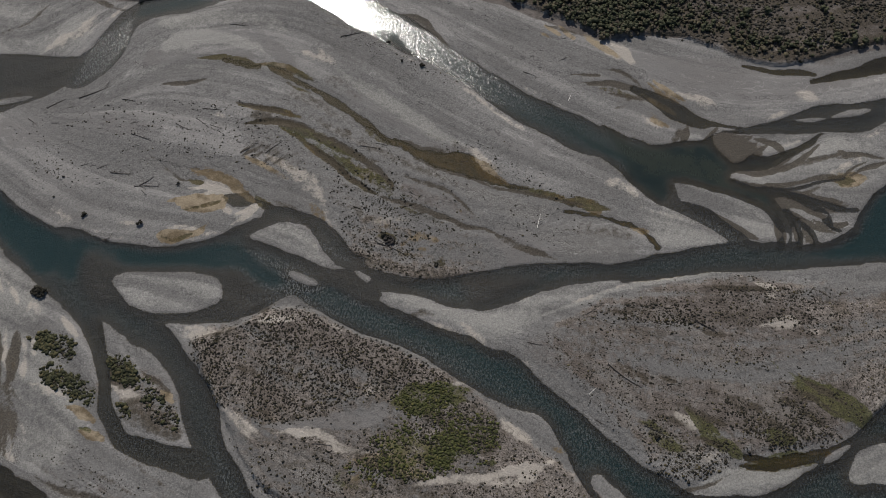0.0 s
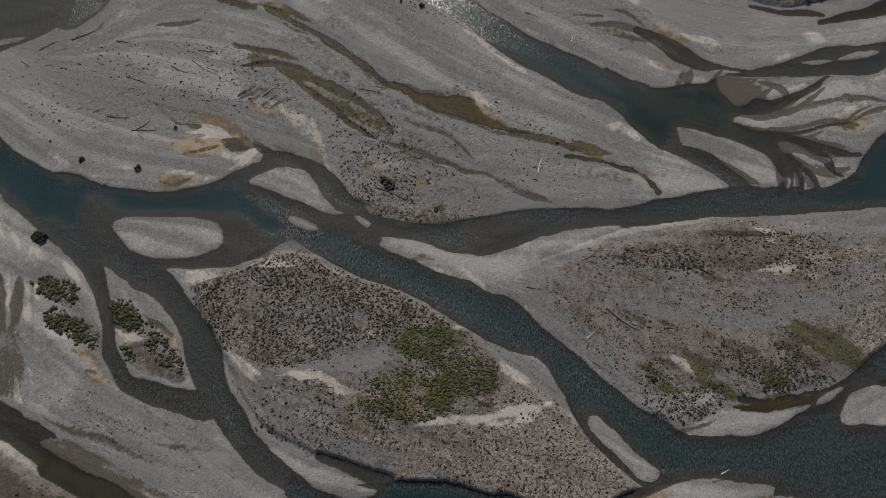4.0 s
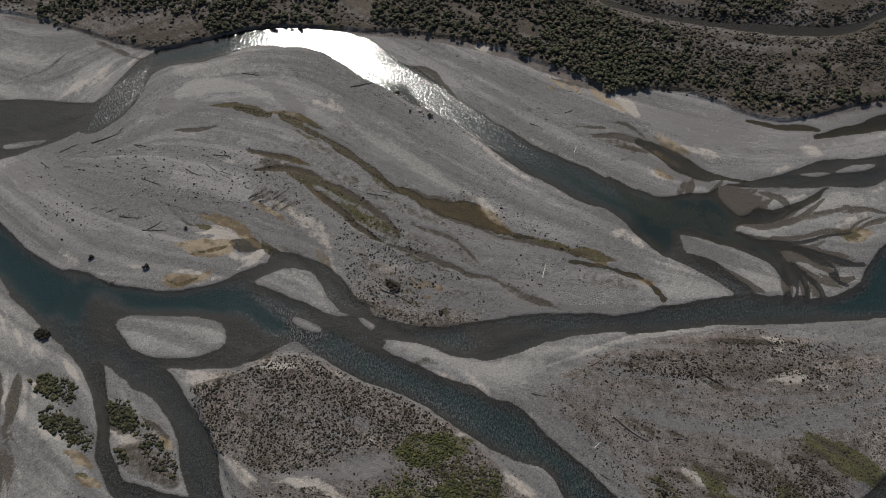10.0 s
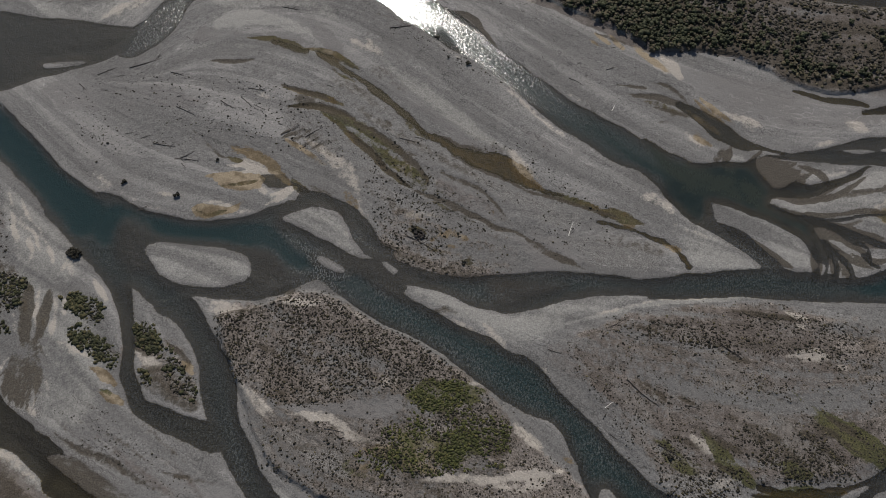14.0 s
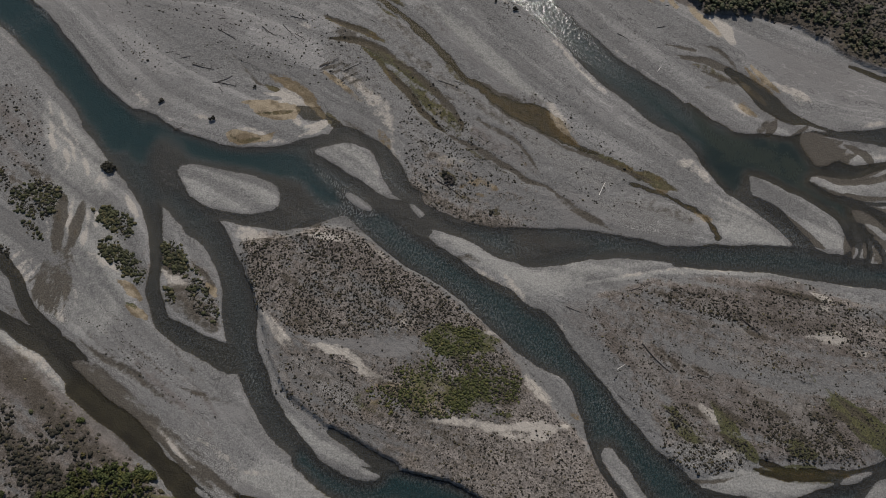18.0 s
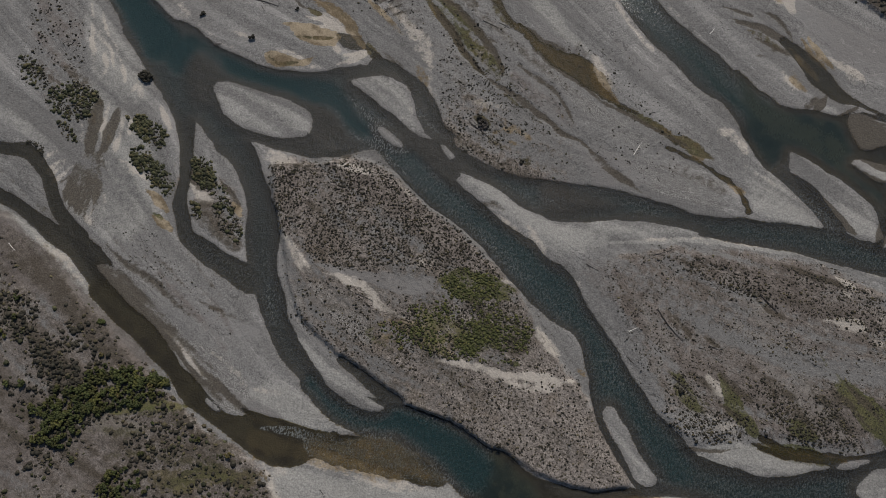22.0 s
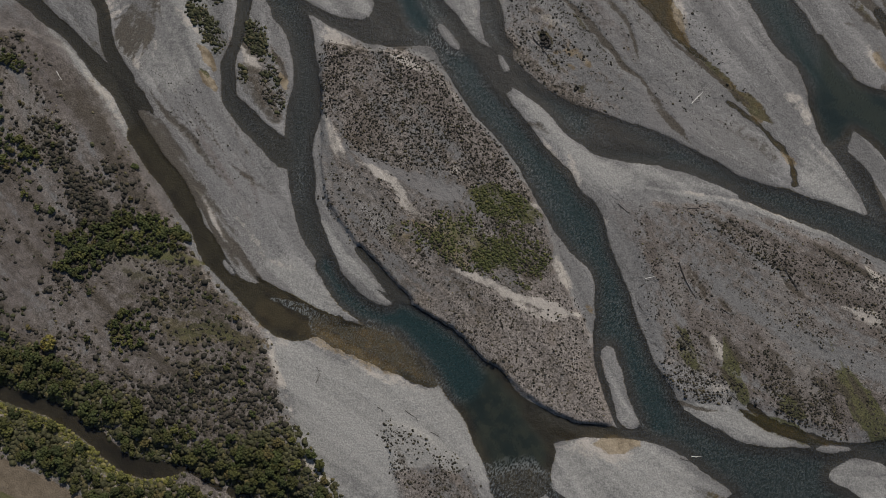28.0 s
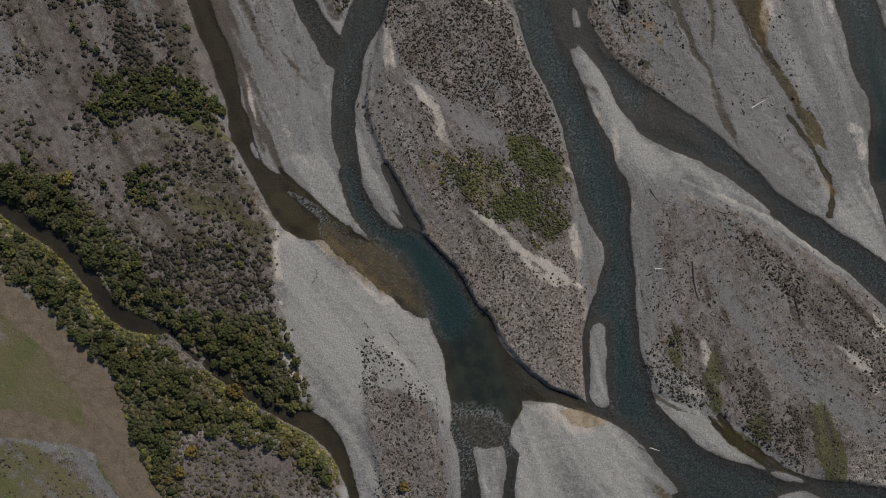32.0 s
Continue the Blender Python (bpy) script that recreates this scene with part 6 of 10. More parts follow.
stroke('sand', [(-69.1, 1.4, 0.5), (-61.7, -1.4, 0.9), (-54.8, -5.1, 0.7)], 0.71, 2.04)
stroke('sand', [(-76.3, 3.3, 0.5), (-69.9, 1.2, 0.6)], 0.75, 1.2)
stroke('sand', [(-52.6, -4.6, 0.7), (-46.5, -3.8, 0.7)], 0.71, 2.04)
stroke('sand', [(-118.3, 28.3, 0.6), (-117.6, 25.0, 0.8)], 0.71, 2.04)
area('mud', [(-80.9, 11.3), (-73.5, 11.4), (-64.4, 11.2), (-57.9, 11.5), (-56.3, 9.2), (-63.1, 7.5), (-72.9, 7.6), (-79.8, 8.3)], 0.9, 1.0)
area('mud', [(-92.6, 15.8), (-82.8, 16.5), (-76.6, 13.1), (-84.2, 11.3), (-92.5, 10.9)], 0.5, 2.0)
area('mud', [(-68.9, -8.4), (-58.5, -6.0), (-46.8, -7.7), (-42.8, -10.4), (-53.3, -12.1), (-60.5, -9.4)], 0.6, 2.0)
stroke('dark', [(-76.6, 13.1, 0.4), (-69.7, 12.3, 0.5), (-61.2, 11.6, 0.5)], 0.7, 0.7)
stroke('tan', [(-52.8, -11.3, 0.5), (-46.9, -12.4, 0.7), (-41.8, -11.2, 0.7)], 0.6, 1.2)
# silt, litter and growth of the wooded island
stroke('sand', [(-65.3, 42.3, 0.6), (-62.9, 40.1, 1.0), (-59.2, 37.2, 1.2), (-55.8, 34.9, 2.0), (-52.8, 32.8, 2.4), (-49.4, 32.8, 1.4)], 1.09, 1.02)
stroke('sand', [(-54.3, 31.3, 0.8), (-50.7, 30.4, 0.8)], 0.85, 1.02)
stroke('sand', [(-46.4, 31.8, 0.8), (-41.2, 32.0, 1.2), (-36.2, 32.2, 1.5), (-32.2, 30.9, 1.7), (-29.5, 28.9, 1.3), (-26.3, 27.4, 0.9), (-21.6, 26.9, 0.7), (-16.4, 26.7, 0.6)], 1.09, 1.02)
stroke('sand', [(-31.1, 31.5, 0.7), (-26.9, 31.1, 0.5), (-22.8, 31.1, 0.5)], 0.47, 1.7)
stroke('sand', [(-9.5, 18.3, 0.7), (-3.6, 19.1, 0.9), (2.5, 20.2, 1.1), (8.0, 20.3, 1.3), (13.4, 20.7, 1.3), (20.1, 22.9, 1.5), (26.2, 23.7, 1.3), (30.2, 25.1, 0.9)], 1.09, 1.19)
stroke('sand', [(9.1, 19.0, 0.7), (16.9, 19.3, 0.9), (24.3, 21.1, 0.9)], 0.76, 1.7)
stroke('sand', [(13.8, 39.2, 0.7), (16.3, 36.1, 1.1), (18.9, 33.0, 1.7), (21.8, 31.1, 2.1), (23.8, 30.6, 1.1)], 0.9, 1.36)
stroke('sand', [(1.7, 45.3, 0.7), (5.6, 46.5, 0.7), (6.9, 47.9, 0.6)], 1.0, 0.5)
stroke('sand', [(-25.3, 40.9, 1.0), (-20.9, 43.3, 1.2), (-15.7, 45.5, 1.0)], 0.62, 2.04)
stroke('sand', [(-68.4, 59.5, 1.2), (-73.7, 59.5, 1.5), (-78.4, 60.3, 1.2)], 0.57, 2.04)
stroke('sand', [(-53.9, 63.7, 0.8), (-47.2, 64.6, 1.0), (-39.6, 65.6, 0.8)], 0.57, 1.7)
stroke('sand', [(5.4, 63.1, 1.2), (8.5, 60.3, 1.4), (13.3, 57.1, 1.2)], 0.76, 1.7)
stroke('sand', [(20.6, 53.7, 0.8), (23.4, 51.8, 1.0), (25.5, 50.6, 0.8)], 0.76, 1.7)
area('mud', [(-50.9, 33.7), (-38.8, 35.3), (-26.1, 37.6), (-16.6, 40.6), (-15.0, 36.3), (-23.2, 33.0), (-33.2, 33.3), (-44.7, 32.5)], 0.9, 1.0)
area('tan', [(-27.4, 24.0), (-20.1, 27.4), (-10.6, 28.0), (-3.2, 24.2), (-3.8, 20.1), (-14.7, 18.6), (-24.4, 19.1)], 0.55, 1.5)
area('green', [(-28.4, 21.7), (-16.8, 27.0), (-5.4, 26.9), (-2.4, 20.9), (-14.5, 18.0), (-25.5, 17.3)], 0.42, 1.5)
area('green', [(-15.3, 40.6), (-9.8, 45.2), (-0.1, 46.2), (7.2, 44.3), (6.0, 40.6), (-0.1, 38.9), (-6.0, 36.1), (-13.1, 35.1)], 0.75, 1.2)
area('green', [(-5.4, 26.6), (-1.7, 31.8), (4.2, 32.7), (7.1, 26.7), (1.7, 23.5), (-3.8, 23.3)], 0.75, 1.2)
area('green', [(4.9, 23.8), (12.5, 25.1), (13.6, 23.8), (5.2, 22.4)], 0.7, 0.8)
area('dark', [(-4.5, 36.8), (6.1, 40.2), (13.4, 36.2), (16.5, 28.9), (7.4, 26.7), (4.4, 33.2), (-1.9, 32.5)], 0.5, 1.5)
stroke('dark', [(-44.1, 22.5, 0.4), (-39.6, 26.8, 0.5), (-30.6, 29.8, 0.5)], 0.6, 0.6)
stroke('dark', [(-71.5, 58.2, 0.7), (-60.2, 61.5, 0.7), (-48.4, 62.8, 0.7)], 0.6, 1.2)
stroke('dark', [(-61.6, 38.3, 0.8), (-52.7, 37.0, 0.8), (-42.9, 38.0, 0.8)], 0.6, 1.5)
stroke('tan', [(30.0, 28.7, 1.1), (31.8, 27.5, 1.1)], 1.1, 0.8)
area('cobble', [(-56.0, 26.2), (-43.6, 29.1), (-29.5, 25.9), (-27.1, 16.9), (-39.6, 15.5), (-51.0, 20.8)], 0.6, 2.0)
# green hollows and stony streaks of the east bar
stroke('green', [(92.5, 53.1, 0.5), (96.1, 49.9, 1.1), (101.3, 47.1, 1.7), (106.6, 43.9, 2.1), (112.2, 40.5, 2.4), (116.8, 36.2, 2.6), (121.1, 32.3, 2.2), (125.3, 28.7, 0.9)], 1.25, 0.9)
stroke('tan', [(97.6, 49.4, 0.7), (105.7, 45.2, 1.1), (113.0, 40.6, 1.3)], 0.35, 1.0)
stroke('green', [(68.1, 36.4, 0.7), (71.3, 32.5, 1.5), (75.7, 28.9, 1.7), (80.2, 26.2, 1.3)], 1.1, 0.7)
stroke('green', [(54.8, 35.6, 1.7), (57.7, 34.0, 1.7)], 0.9, 1.0)
stroke('green', [(57.3, 32.5, 0.9), (61.2, 30.7, 1.5), (65.7, 29.7, 1.3)], 0.6, 1.0)
stroke('green', [(80.0, 23.8, 1.1), (86.2, 25.3, 1.3), (93.9, 27.1, 1.5), (98.2, 26.9, 1.3)], 1.0, 0.8)
stroke('damp', [(82.0, 23.2, 0.9), (90.2, 24.1, 1.3), (98.2, 25.2, 1.5), (103.9, 27.6, 0.9)], 0.8, 0.8)
stroke('litter', [(52.7, 36.2, 1.7), (61.6, 35.9, 2.1), (71.3, 30.8, 1.7)], 1.0, 2.0)
stroke('dark', [(52.7, 36.2, 0.9), (61.6, 35.9, 1.1), (71.3, 30.8, 0.9)], 0.5, 1.5)
stroke('litter', [(73.2, 44.3, 1.7), (80.7, 39.7, 2.5), (90.2, 34.5, 2.1), (97.2, 30.7, 1.7)], 1.0, 2.0)
stroke('dark', [(73.2, 44.3, 0.9), (80.7, 39.7, 1.3), (90.2, 34.5, 1.1), (97.2, 30.7, 0.9)], 0.5, 1.5)
stroke('litter', [(83.4, 48.4, 1.7), (92.9, 43.1, 2.1), (102.3, 36.2, 2.4), (108.9, 31.3, 2.0)], 1.0, 2.0)
stroke('dark', [(83.4, 48.4, 0.9), (92.9, 43.1, 1.1), (102.3, 36.2, 1.3), (108.9, 31.3, 1.1)], 0.5, 1.5)
stroke('litter', [(51.4, 62.8, 2.1), (59.8, 60.3, 2.1), (66.8, 60.6, 1.7)], 1.0, 2.0)
stroke('dark', [(51.4, 62.8, 1.1), (59.8, 60.3, 1.1), (66.8, 60.6, 0.9)], 0.5, 1.5)
stroke('litter', [(71.6, 65.1, 1.3), (78.5, 61.8, 1.7), (87.4, 57.9, 1.3)], 1.0, 2.0)
stroke('dark', [(71.6, 65.1, 0.7), (78.5, 61.8, 0.9), (87.4, 57.9, 0.7)], 0.5, 1.5)
stroke('litter', [(77.0, 75.6, 2.1), (88.1, 74.6, 2.5), (100.8, 72.8, 2.1)], 1.0, 2.0)
stroke('dark', [(77.0, 75.6, 1.1), (88.1, 74.6, 1.3), (100.8, 72.8, 1.1)], 0.5, 1.5)
stroke('litter', [(31.7, 62.7, 1.8), (39.4, 65.3, 1.8), (47.7, 70.0, 1.8)], 1.0, 2.0)
stroke('dark', [(31.7, 62.7, 1.0), (39.4, 65.3, 1.0), (47.7, 70.0, 1.0)], 0.5, 1.5)
stroke('sand', [(91.9, 63.1, 0.9), (97.0, 63.3, 1.1), (101.4, 63.1, 0.9)], 0.71, 2.04)
stroke('sand', [(64.4, 37.5, 0.9), (67.5, 34.8, 0.9)], 0.71, 2.04)
stroke('sand', [(85.3, 80.4, 0.9), (90.8, 79.8, 0.9)], 0.71, 2.04)
stroke('sand', [(65.9, 27.7, 1.1), (72.0, 25.9, 1.1), (77.8, 24.8, 0.7)], 0.71, 2.04)
stroke('sand', [(92.2, 77.0, 0.9), (97.7, 74.6, 0.9)], 0.71, 2.04)
area('mud', [(40.9, 38.4), (42.0, 46.4), (56.1, 39.9), (67.2, 32.0), (56.2, 32.8), (48.0, 31.7)], 0.35, 3.0)
area('pale', [(63.2, 69.6), (81.9, 58.3), (94.2, 47.4), (91.5, 45.9), (77.9, 52.4), (59.8, 63.9)], 0.45, 2.5)
area('pale', [(86.1, 49.9), (99.6, 39.9), (104.9, 32.5), (96.9, 34.9), (86.1, 42.8)], 0.45, 2.0)
area('cobble', [(57.7, 26.5), (67.2, 28.4), (78.8, 26.3), (72.7, 21.1), (63.9, 21.3)], 0.9, 1.2)
# soaked and silty margins in the south
area('damp', [(-72.6, -35.5), (-65.3, -29.5), (-51.3, -25.2), (-42.9, -23.9), (-39.8, -26.1), (-46.3, -30.3), (-57.8, -32.5), (-66.0, -37.2)], 0.6, 1.5)
area('tan', [(-72.8, -35.3), (-63.9, -28.8), (-50.5, -26.5), (-41.8, -24.2), (-41.1, -26.8), (-51.4, -31.0), (-64.8, -36.1)], 0.5, 1.5)
area('dark', [(-74.4, -23.9), (-61.3, -18.2), (-51.5, -19.0), (-54.5, -26.1), (-66.6, -30.3), (-72.4, -30.0)], 0.5, 2.0)
area('sand', [(-94.4, -28.0), (-88.4, -22.7), (-79.8, -21.5), (-75.8, -24.7), (-84.0, -29.4), (-90.8, -30.6)], 0.4, 2.0)
area('sand', [(-93.9, -45.9), (-87.9, -40.7), (-81.7, -41.7), (-87.2, -47.5)], 0.4, 2.0)
stroke('bare', [(-148.2, 17.9, 5.4), (-122.0, 5.3, 5.3), (-102.6, -0.9, 4.2)], 1.0, 3.0)
stroke('bare', [(-125.0, -25.1, 5.2), (-111.8, -36.1, 5.1), (-106.2, -53.0, 5.0)], 1.0, 3.0)
area('cobble', [(-147.2, 10.5), (-133.4, -1.2), (-120.5, -13.1), (-108.0, -24.7), (-112.8, -27.5), (-124.0, -15.1), (-140.9, -1.6)], 0.6, 2.0)
stroke('dirt', [(19.8, -66.4, 0.7), (15.2, -65.1, 0.7), (12.3, -60.4, 0.7), (10.9, -57.4, 0.5)], 0.35, 1.0)
# rusty silt and brushed streaks of the delta
stroke('tan', [(46.1, 173.0, 0.8), (50.6, 167.0, 1.4), (55.2, 162.6, 1.6), (59.9, 159.3, 1.3)], 0.42, 1.4)
stroke('sand', [(54.7, 167.0, 1.4), (59.5, 164.9, 1.9), (62.0, 160.9, 1.9), (64.0, 157.4, 1.3)], 0.66, 2.04)
stroke('tan', [(32.6, 170.2, 0.7), (36.5, 167.6, 0.7)], 0.8, 0.7)
stroke('tan', [(34.8, 172.9, 0.7), (39.6, 169.0, 0.7)], 0.8, 0.7)
stroke('tan', [(39.9, 172.9, 0.7), (44.6, 167.7, 0.7)], 0.8, 0.7)
stroke('dark', [(47.9, 148.4, 0.7), (54.7, 148.0, 0.9), (61.3, 146.8, 0.7), (66.0, 145.2, 1.0)], 1.1, 0.6)
stroke('dark', [(53.4, 154.8, 0.6), (59.2, 153.9, 0.9), (63.2, 150.7, 0.9), (65.9, 147.6, 0.9)], 1.0, 0.6)
stroke('damp', [(51.6, 146.5, 1.0), (57.3, 145.1, 1.3), (63.7, 142.8, 1.0)], 0.8, 0.8)
stroke('tan', [(68.4, 148.6, 0.7), (72.6, 144.3, 1.0), (77.9, 140.8, 0.7)], 1.0, 0.7)
stroke('tan', [(70.4, 149.5, 0.8), (75.6, 144.8, 0.9), (80.7, 140.6, 0.7)], 1.0, 0.7)
stroke('tan', [(65.9, 144.7, 0.7), (71.2, 140.7, 1.0), (76.3, 136.8, 0.7)], 1.0, 0.7)
stroke('sand', [(78.5, 144.8, 1.0), (82.9, 142.5, 1.5), (87.3, 139.7, 1.3)], 0.71, 2.04)
stroke('sand', [(84.1, 143.9, 1.0), (89.3, 140.2, 1.0)], 0.71, 2.04)
stroke('tan', [(66.8, 137.2, 1.2), (70.3, 134.5, 2.0), (73.3, 132.3, 1.7)], 0.8, 1.2)
stroke('sand', [(68.8, 137.7, 1.2), (73.1, 134.5, 1.5), (75.6, 132.3, 1.2)], 0.57, 2.04)
stroke('dark', [(80.2, 132.8, 1.0), (78.8, 128.7, 1.2), (77.4, 125.6, 1.2)], 1.2, 0.6)
stroke('dark', [(82.4, 125.7, 0.8), (90.3, 128.4, 0.7), (98.1, 129.8, 0.5)], 1.2, 0.5)
stroke('dark', [(83.1, 124.4, 0.8), (91.0, 127.0, 0.7), (98.7, 128.4, 0.5)], 1.2, 0.5)
stroke('dark', [(83.8, 123.1, 0.8), (91.7, 125.7, 0.7), (99.4, 127.1, 0.5)], 1.2, 0.5)
stroke('dark', [(84.5, 121.8, 0.8), (92.3, 124.4, 0.7), (100.0, 125.8, 0.5)], 1.2, 0.5)
stroke('dark', [(85.2, 120.5, 0.8), (93.0, 123.1, 0.7), (100.7, 124.5, 0.5)], 1.2, 0.5)
stroke('dark', [(85.9, 119.2, 0.8), (93.7, 121.8, 0.7), (101.3, 123.2, 0.5)], 1.2, 0.5)
stroke('dark', [(86.5, 117.9, 0.8), (94.4, 120.6, 0.7), (102.0, 121.9, 0.5)], 1.2, 0.5)
stroke('dark', [(87.2, 116.7, 0.8), (95.0, 119.3, 0.7), (102.6, 120.6, 0.5)], 1.2, 0.5)
stroke('dark', [(87.9, 115.4, 0.8), (95.7, 118.0, 0.7), (103.3, 119.3, 0.5)], 1.2, 0.5)
stroke('dark', [(92.2, 111.3, 1.4), (100.3, 107.3, 1.1), (108.2, 102.9, 0.9), (118.1, 100.4, 0.6)], 1.2, 0.6)
stroke('dark', [(95.4, 109.7, 0.9), (105.6, 107.3, 0.9), (115.8, 105.4, 0.7), (123.9, 102.4, 0.4)], 1.2, 0.6)
stroke('dark', [(108.5, 104.3, 0.9), (113.1, 101.4, 0.9), (119.1, 97.5, 0.6)], 1.2, 0.6)
stroke('dark', [(116.1, 106.4, 0.8), (120.9, 104.4, 0.8), (125.4, 101.5, 0.5)], 1.2, 0.6)
stroke('dark', [(105.2, 105.3, 0.9), (107.3, 99.4, 0.9), (107.9, 94.6, 0.6)], 1.2, 0.6)
stroke('dark', [(92.8, 114.4, 0.7), (101.8, 114.5, 0.9), (111.7, 117.7, 0.9), (120.9, 125.3, 1.0)], 1.2, 0.6)
stroke('dark', [(100.9, 127.3, 1.2), (107.0, 125.2, 0.9), (109.7, 120.9, 0.9)], 1.2, 0.6)
stroke('dark', [(75.5, 103.1, 1.6), (84.3, 98.2, 1.6), (90.4, 93.5, 1.3)], 1.2, 0.6)
stroke('dark', [(81.2, 100.2, 1.3), (89.0, 95.4, 1.3), (95.8, 90.7, 1.1)], 1.2, 0.6)
area('cobble', [(73.0, 104.1), (82.8, 99.2), (93.4, 91.6), (86.2, 89.7), (78.6, 95.3), (70.8, 101.1)], 0.9, 1.0)
stroke('dark', [(109.9, 110.4, 0.6), (117.6, 112.5, 0.7), (127.1, 114.0, 0.6)], 0.8, 0.6)
stroke('dark', [(126.7, 119.5, 0.7), (134.5, 121.1, 0.8), (141.5, 120.0, 0.6)], 0.8, 0.6)
stroke('dark', [(110.7, 106.3, 0.5), (118.7, 109.4, 0.6)], 0.8, 0.6)
stroke('tan', [(125.4, 113.2, 1.4), (129.4, 112.8, 2.1), (133.5, 112.4, 1.4)], 1.1, 0.8)
stroke('sand', [(118.0, 144.6, 1.8), (123.6, 143.5, 2.1)], 0.47, 3.4)
# far terrace: bare gravel, scars, creek margins
stroke('bare', [(-139.5, 195.9, 3.4), (-125.9, 193.1, 3.4), (-112.7, 191.1, 3.3), (-99.8, 190.4, 3.3)], 1.0, 2.5)
stroke('soil_and_shade', [(-139.5, 195.9, 3.1), (-125.9, 193.1, 3.0), (-112.7, 191.1, 3.0), (-99.8, 190.4, 3.0)], 0.8, 2.5)
stroke('bare', [(-117.5, 198.4, 2.8), (-100.9, 196.1, 2.7), (-93.9, 193.3, 2.7)], 1.0, 2.5)
stroke('soil_and_shade', [(-117.5, 198.4, 2.5), (-100.9, 196.1, 2.5), (-93.9, 193.3, 2.5)], 0.8, 2.5)
stroke('bare', [(-173.6, 208.5, 4.2), (-162.2, 214.7, 4.3), (-148.0, 219.5, 4.3), (-133.7, 225.4, 4.3)], 1.0, 2.5)
stroke('soil_and_shade', [(-173.6, 208.5, 3.8), (-162.2, 214.7, 3.9), (-148.0, 219.5, 3.9), (-133.7, 225.4, 3.9)], 0.8, 2.5)
stroke('bare', [(-167.3, 202.5, 2.2), (-153.8, 208.6, 2.2), (-141.9, 213.3, 2.2)], 1.0, 2.5)
stroke('soil_and_shade', [(-167.3, 202.5, 2.0), (-153.8, 208.6, 2.0), (-141.9, 213.3, 2.0)], 0.8, 2.5)
stroke('bare', [(-140.7, 208.7, 1.5), (-125.7, 210.3, 1.6), (-115.3, 213.5, 1.6)], 1.0, 2.5)
stroke('soil_and_shade', [(-140.7, 208.7, 1.4), (-125.7, 210.3, 1.4), (-115.3, 213.5, 1.4)], 0.8, 2.5)
stroke('bare', [(-39.7, 215.6, 4.2), (-36.3, 207.9, 4.1), (-32.6, 201.9, 4.0)], 1.0, 2.5)
stroke('soil_and_shade', [(-39.7, 215.6, 3.8), (-36.3, 207.9, 3.7), (-32.6, 201.9, 3.6)], 0.8, 2.5)
stroke('bare', [(-48.6, 223.5, 2.9), (-42.8, 220.3, 2.9)], 1.0, 2.5)
stroke('soil_and_shade', [(-48.6, 223.5, 2.7), (-42.8, 220.3, 2.6)], 0.8, 2.5)
stroke('bare', [(-1.3, 207.6, 3.4), (4.2, 204.6, 3.4), (8.5, 202.8, 3.4)], 1.0, 2.5)
stroke('soil_and_shade', [(-1.3, 207.6, 3.1), (4.2, 204.6, 3.1), (8.5, 202.8, 3.1)], 0.8, 2.5)
stroke('bare', [(24.5, 197.0, 3.7), (27.6, 193.6, 3.6)], 1.0, 2.5)
stroke('soil_and_shade', [(24.5, 197.0, 3.3), (27.6, 193.6, 3.3)], 0.8, 2.5)
stroke('bare', [(42.3, 196.6, 1.8), (44.4, 190.8, 1.8)], 1.0, 2.5)
stroke('soil_and_shade', [(42.3, 196.6, 1.6), (44.4, 190.8, 1.6)], 0.8, 2.5)
stroke('bare', [(58.8, 229.1, 5.0), (72.0, 225.9, 5.0), (86.8, 219.6, 4.9)], 1.0, 2.5)
stroke('soil_and_shade', [(58.8, 229.1, 4.5), (72.0, 225.9, 4.5), (86.8, 219.6, 4.4)], 0.8, 2.5)
stroke('bare', [(71.2, 219.5, 2.6), (81.7, 214.9, 2.5), (94.2, 210.4, 2.5)], 1.0, 2.5)
stroke('soil_and_shade', [(71.2, 219.5, 2.3), (81.7, 214.9, 2.3), (94.2, 210.4, 2.3)], 0.8, 2.5)
stroke('bare', [(120.6, 181.6, 4.1), (126.2, 178.9, 4.1), (129.7, 176.2, 4.1)], 1.0, 2.5)
stroke('soil_and_shade', [(120.6, 181.6, 3.7), (126.2, 178.9, 3.7), (129.7, 176.2, 3.7)], 0.8, 2.5)
stroke('bare', [(140.8, 171.8, 3.2), (148.5, 170.3, 3.1), (152.0, 168.5, 3.1)], 1.0, 2.5)
stroke('soil_and_shade', [(140.8, 171.8, 2.9), (148.5, 170.3, 2.9), (152.0, 168.5, 2.8)], 0.8, 2.5)
stroke('bare', [(132.6, 215.3, 4.2), (142.9, 212.3, 4.2), (156.9, 215.4, 4.2)], 1.0, 2.5)
stroke('soil_and_shade', [(132.6, 215.3, 3.8), (142.9, 212.3, 3.8), (156.9, 215.4, 3.8)], 0.8, 2.5)
stroke('bare', [(111.6, 188.5, 2.7), (124.3, 188.6, 2.7), (134.5, 187.3, 2.7)], 1.0, 2.5)
stroke('soil_and_shade', [(111.6, 188.5, 2.4), (124.3, 188.6, 2.4), (134.5, 187.3, 2.4)], 0.8, 2.5)
stroke('bare', [(97.9, 194.1, 2.7), (105.8, 191.3, 2.7)], 1.0, 2.5)
stroke('soil_and_shade', [(97.9, 194.1, 2.5), (105.8, 191.3, 2.4)], 0.8, 2.5)
stroke('bare', [(134.8, 180.3, 2.6), (140.3, 177.7, 2.6)], 1.0, 2.5)
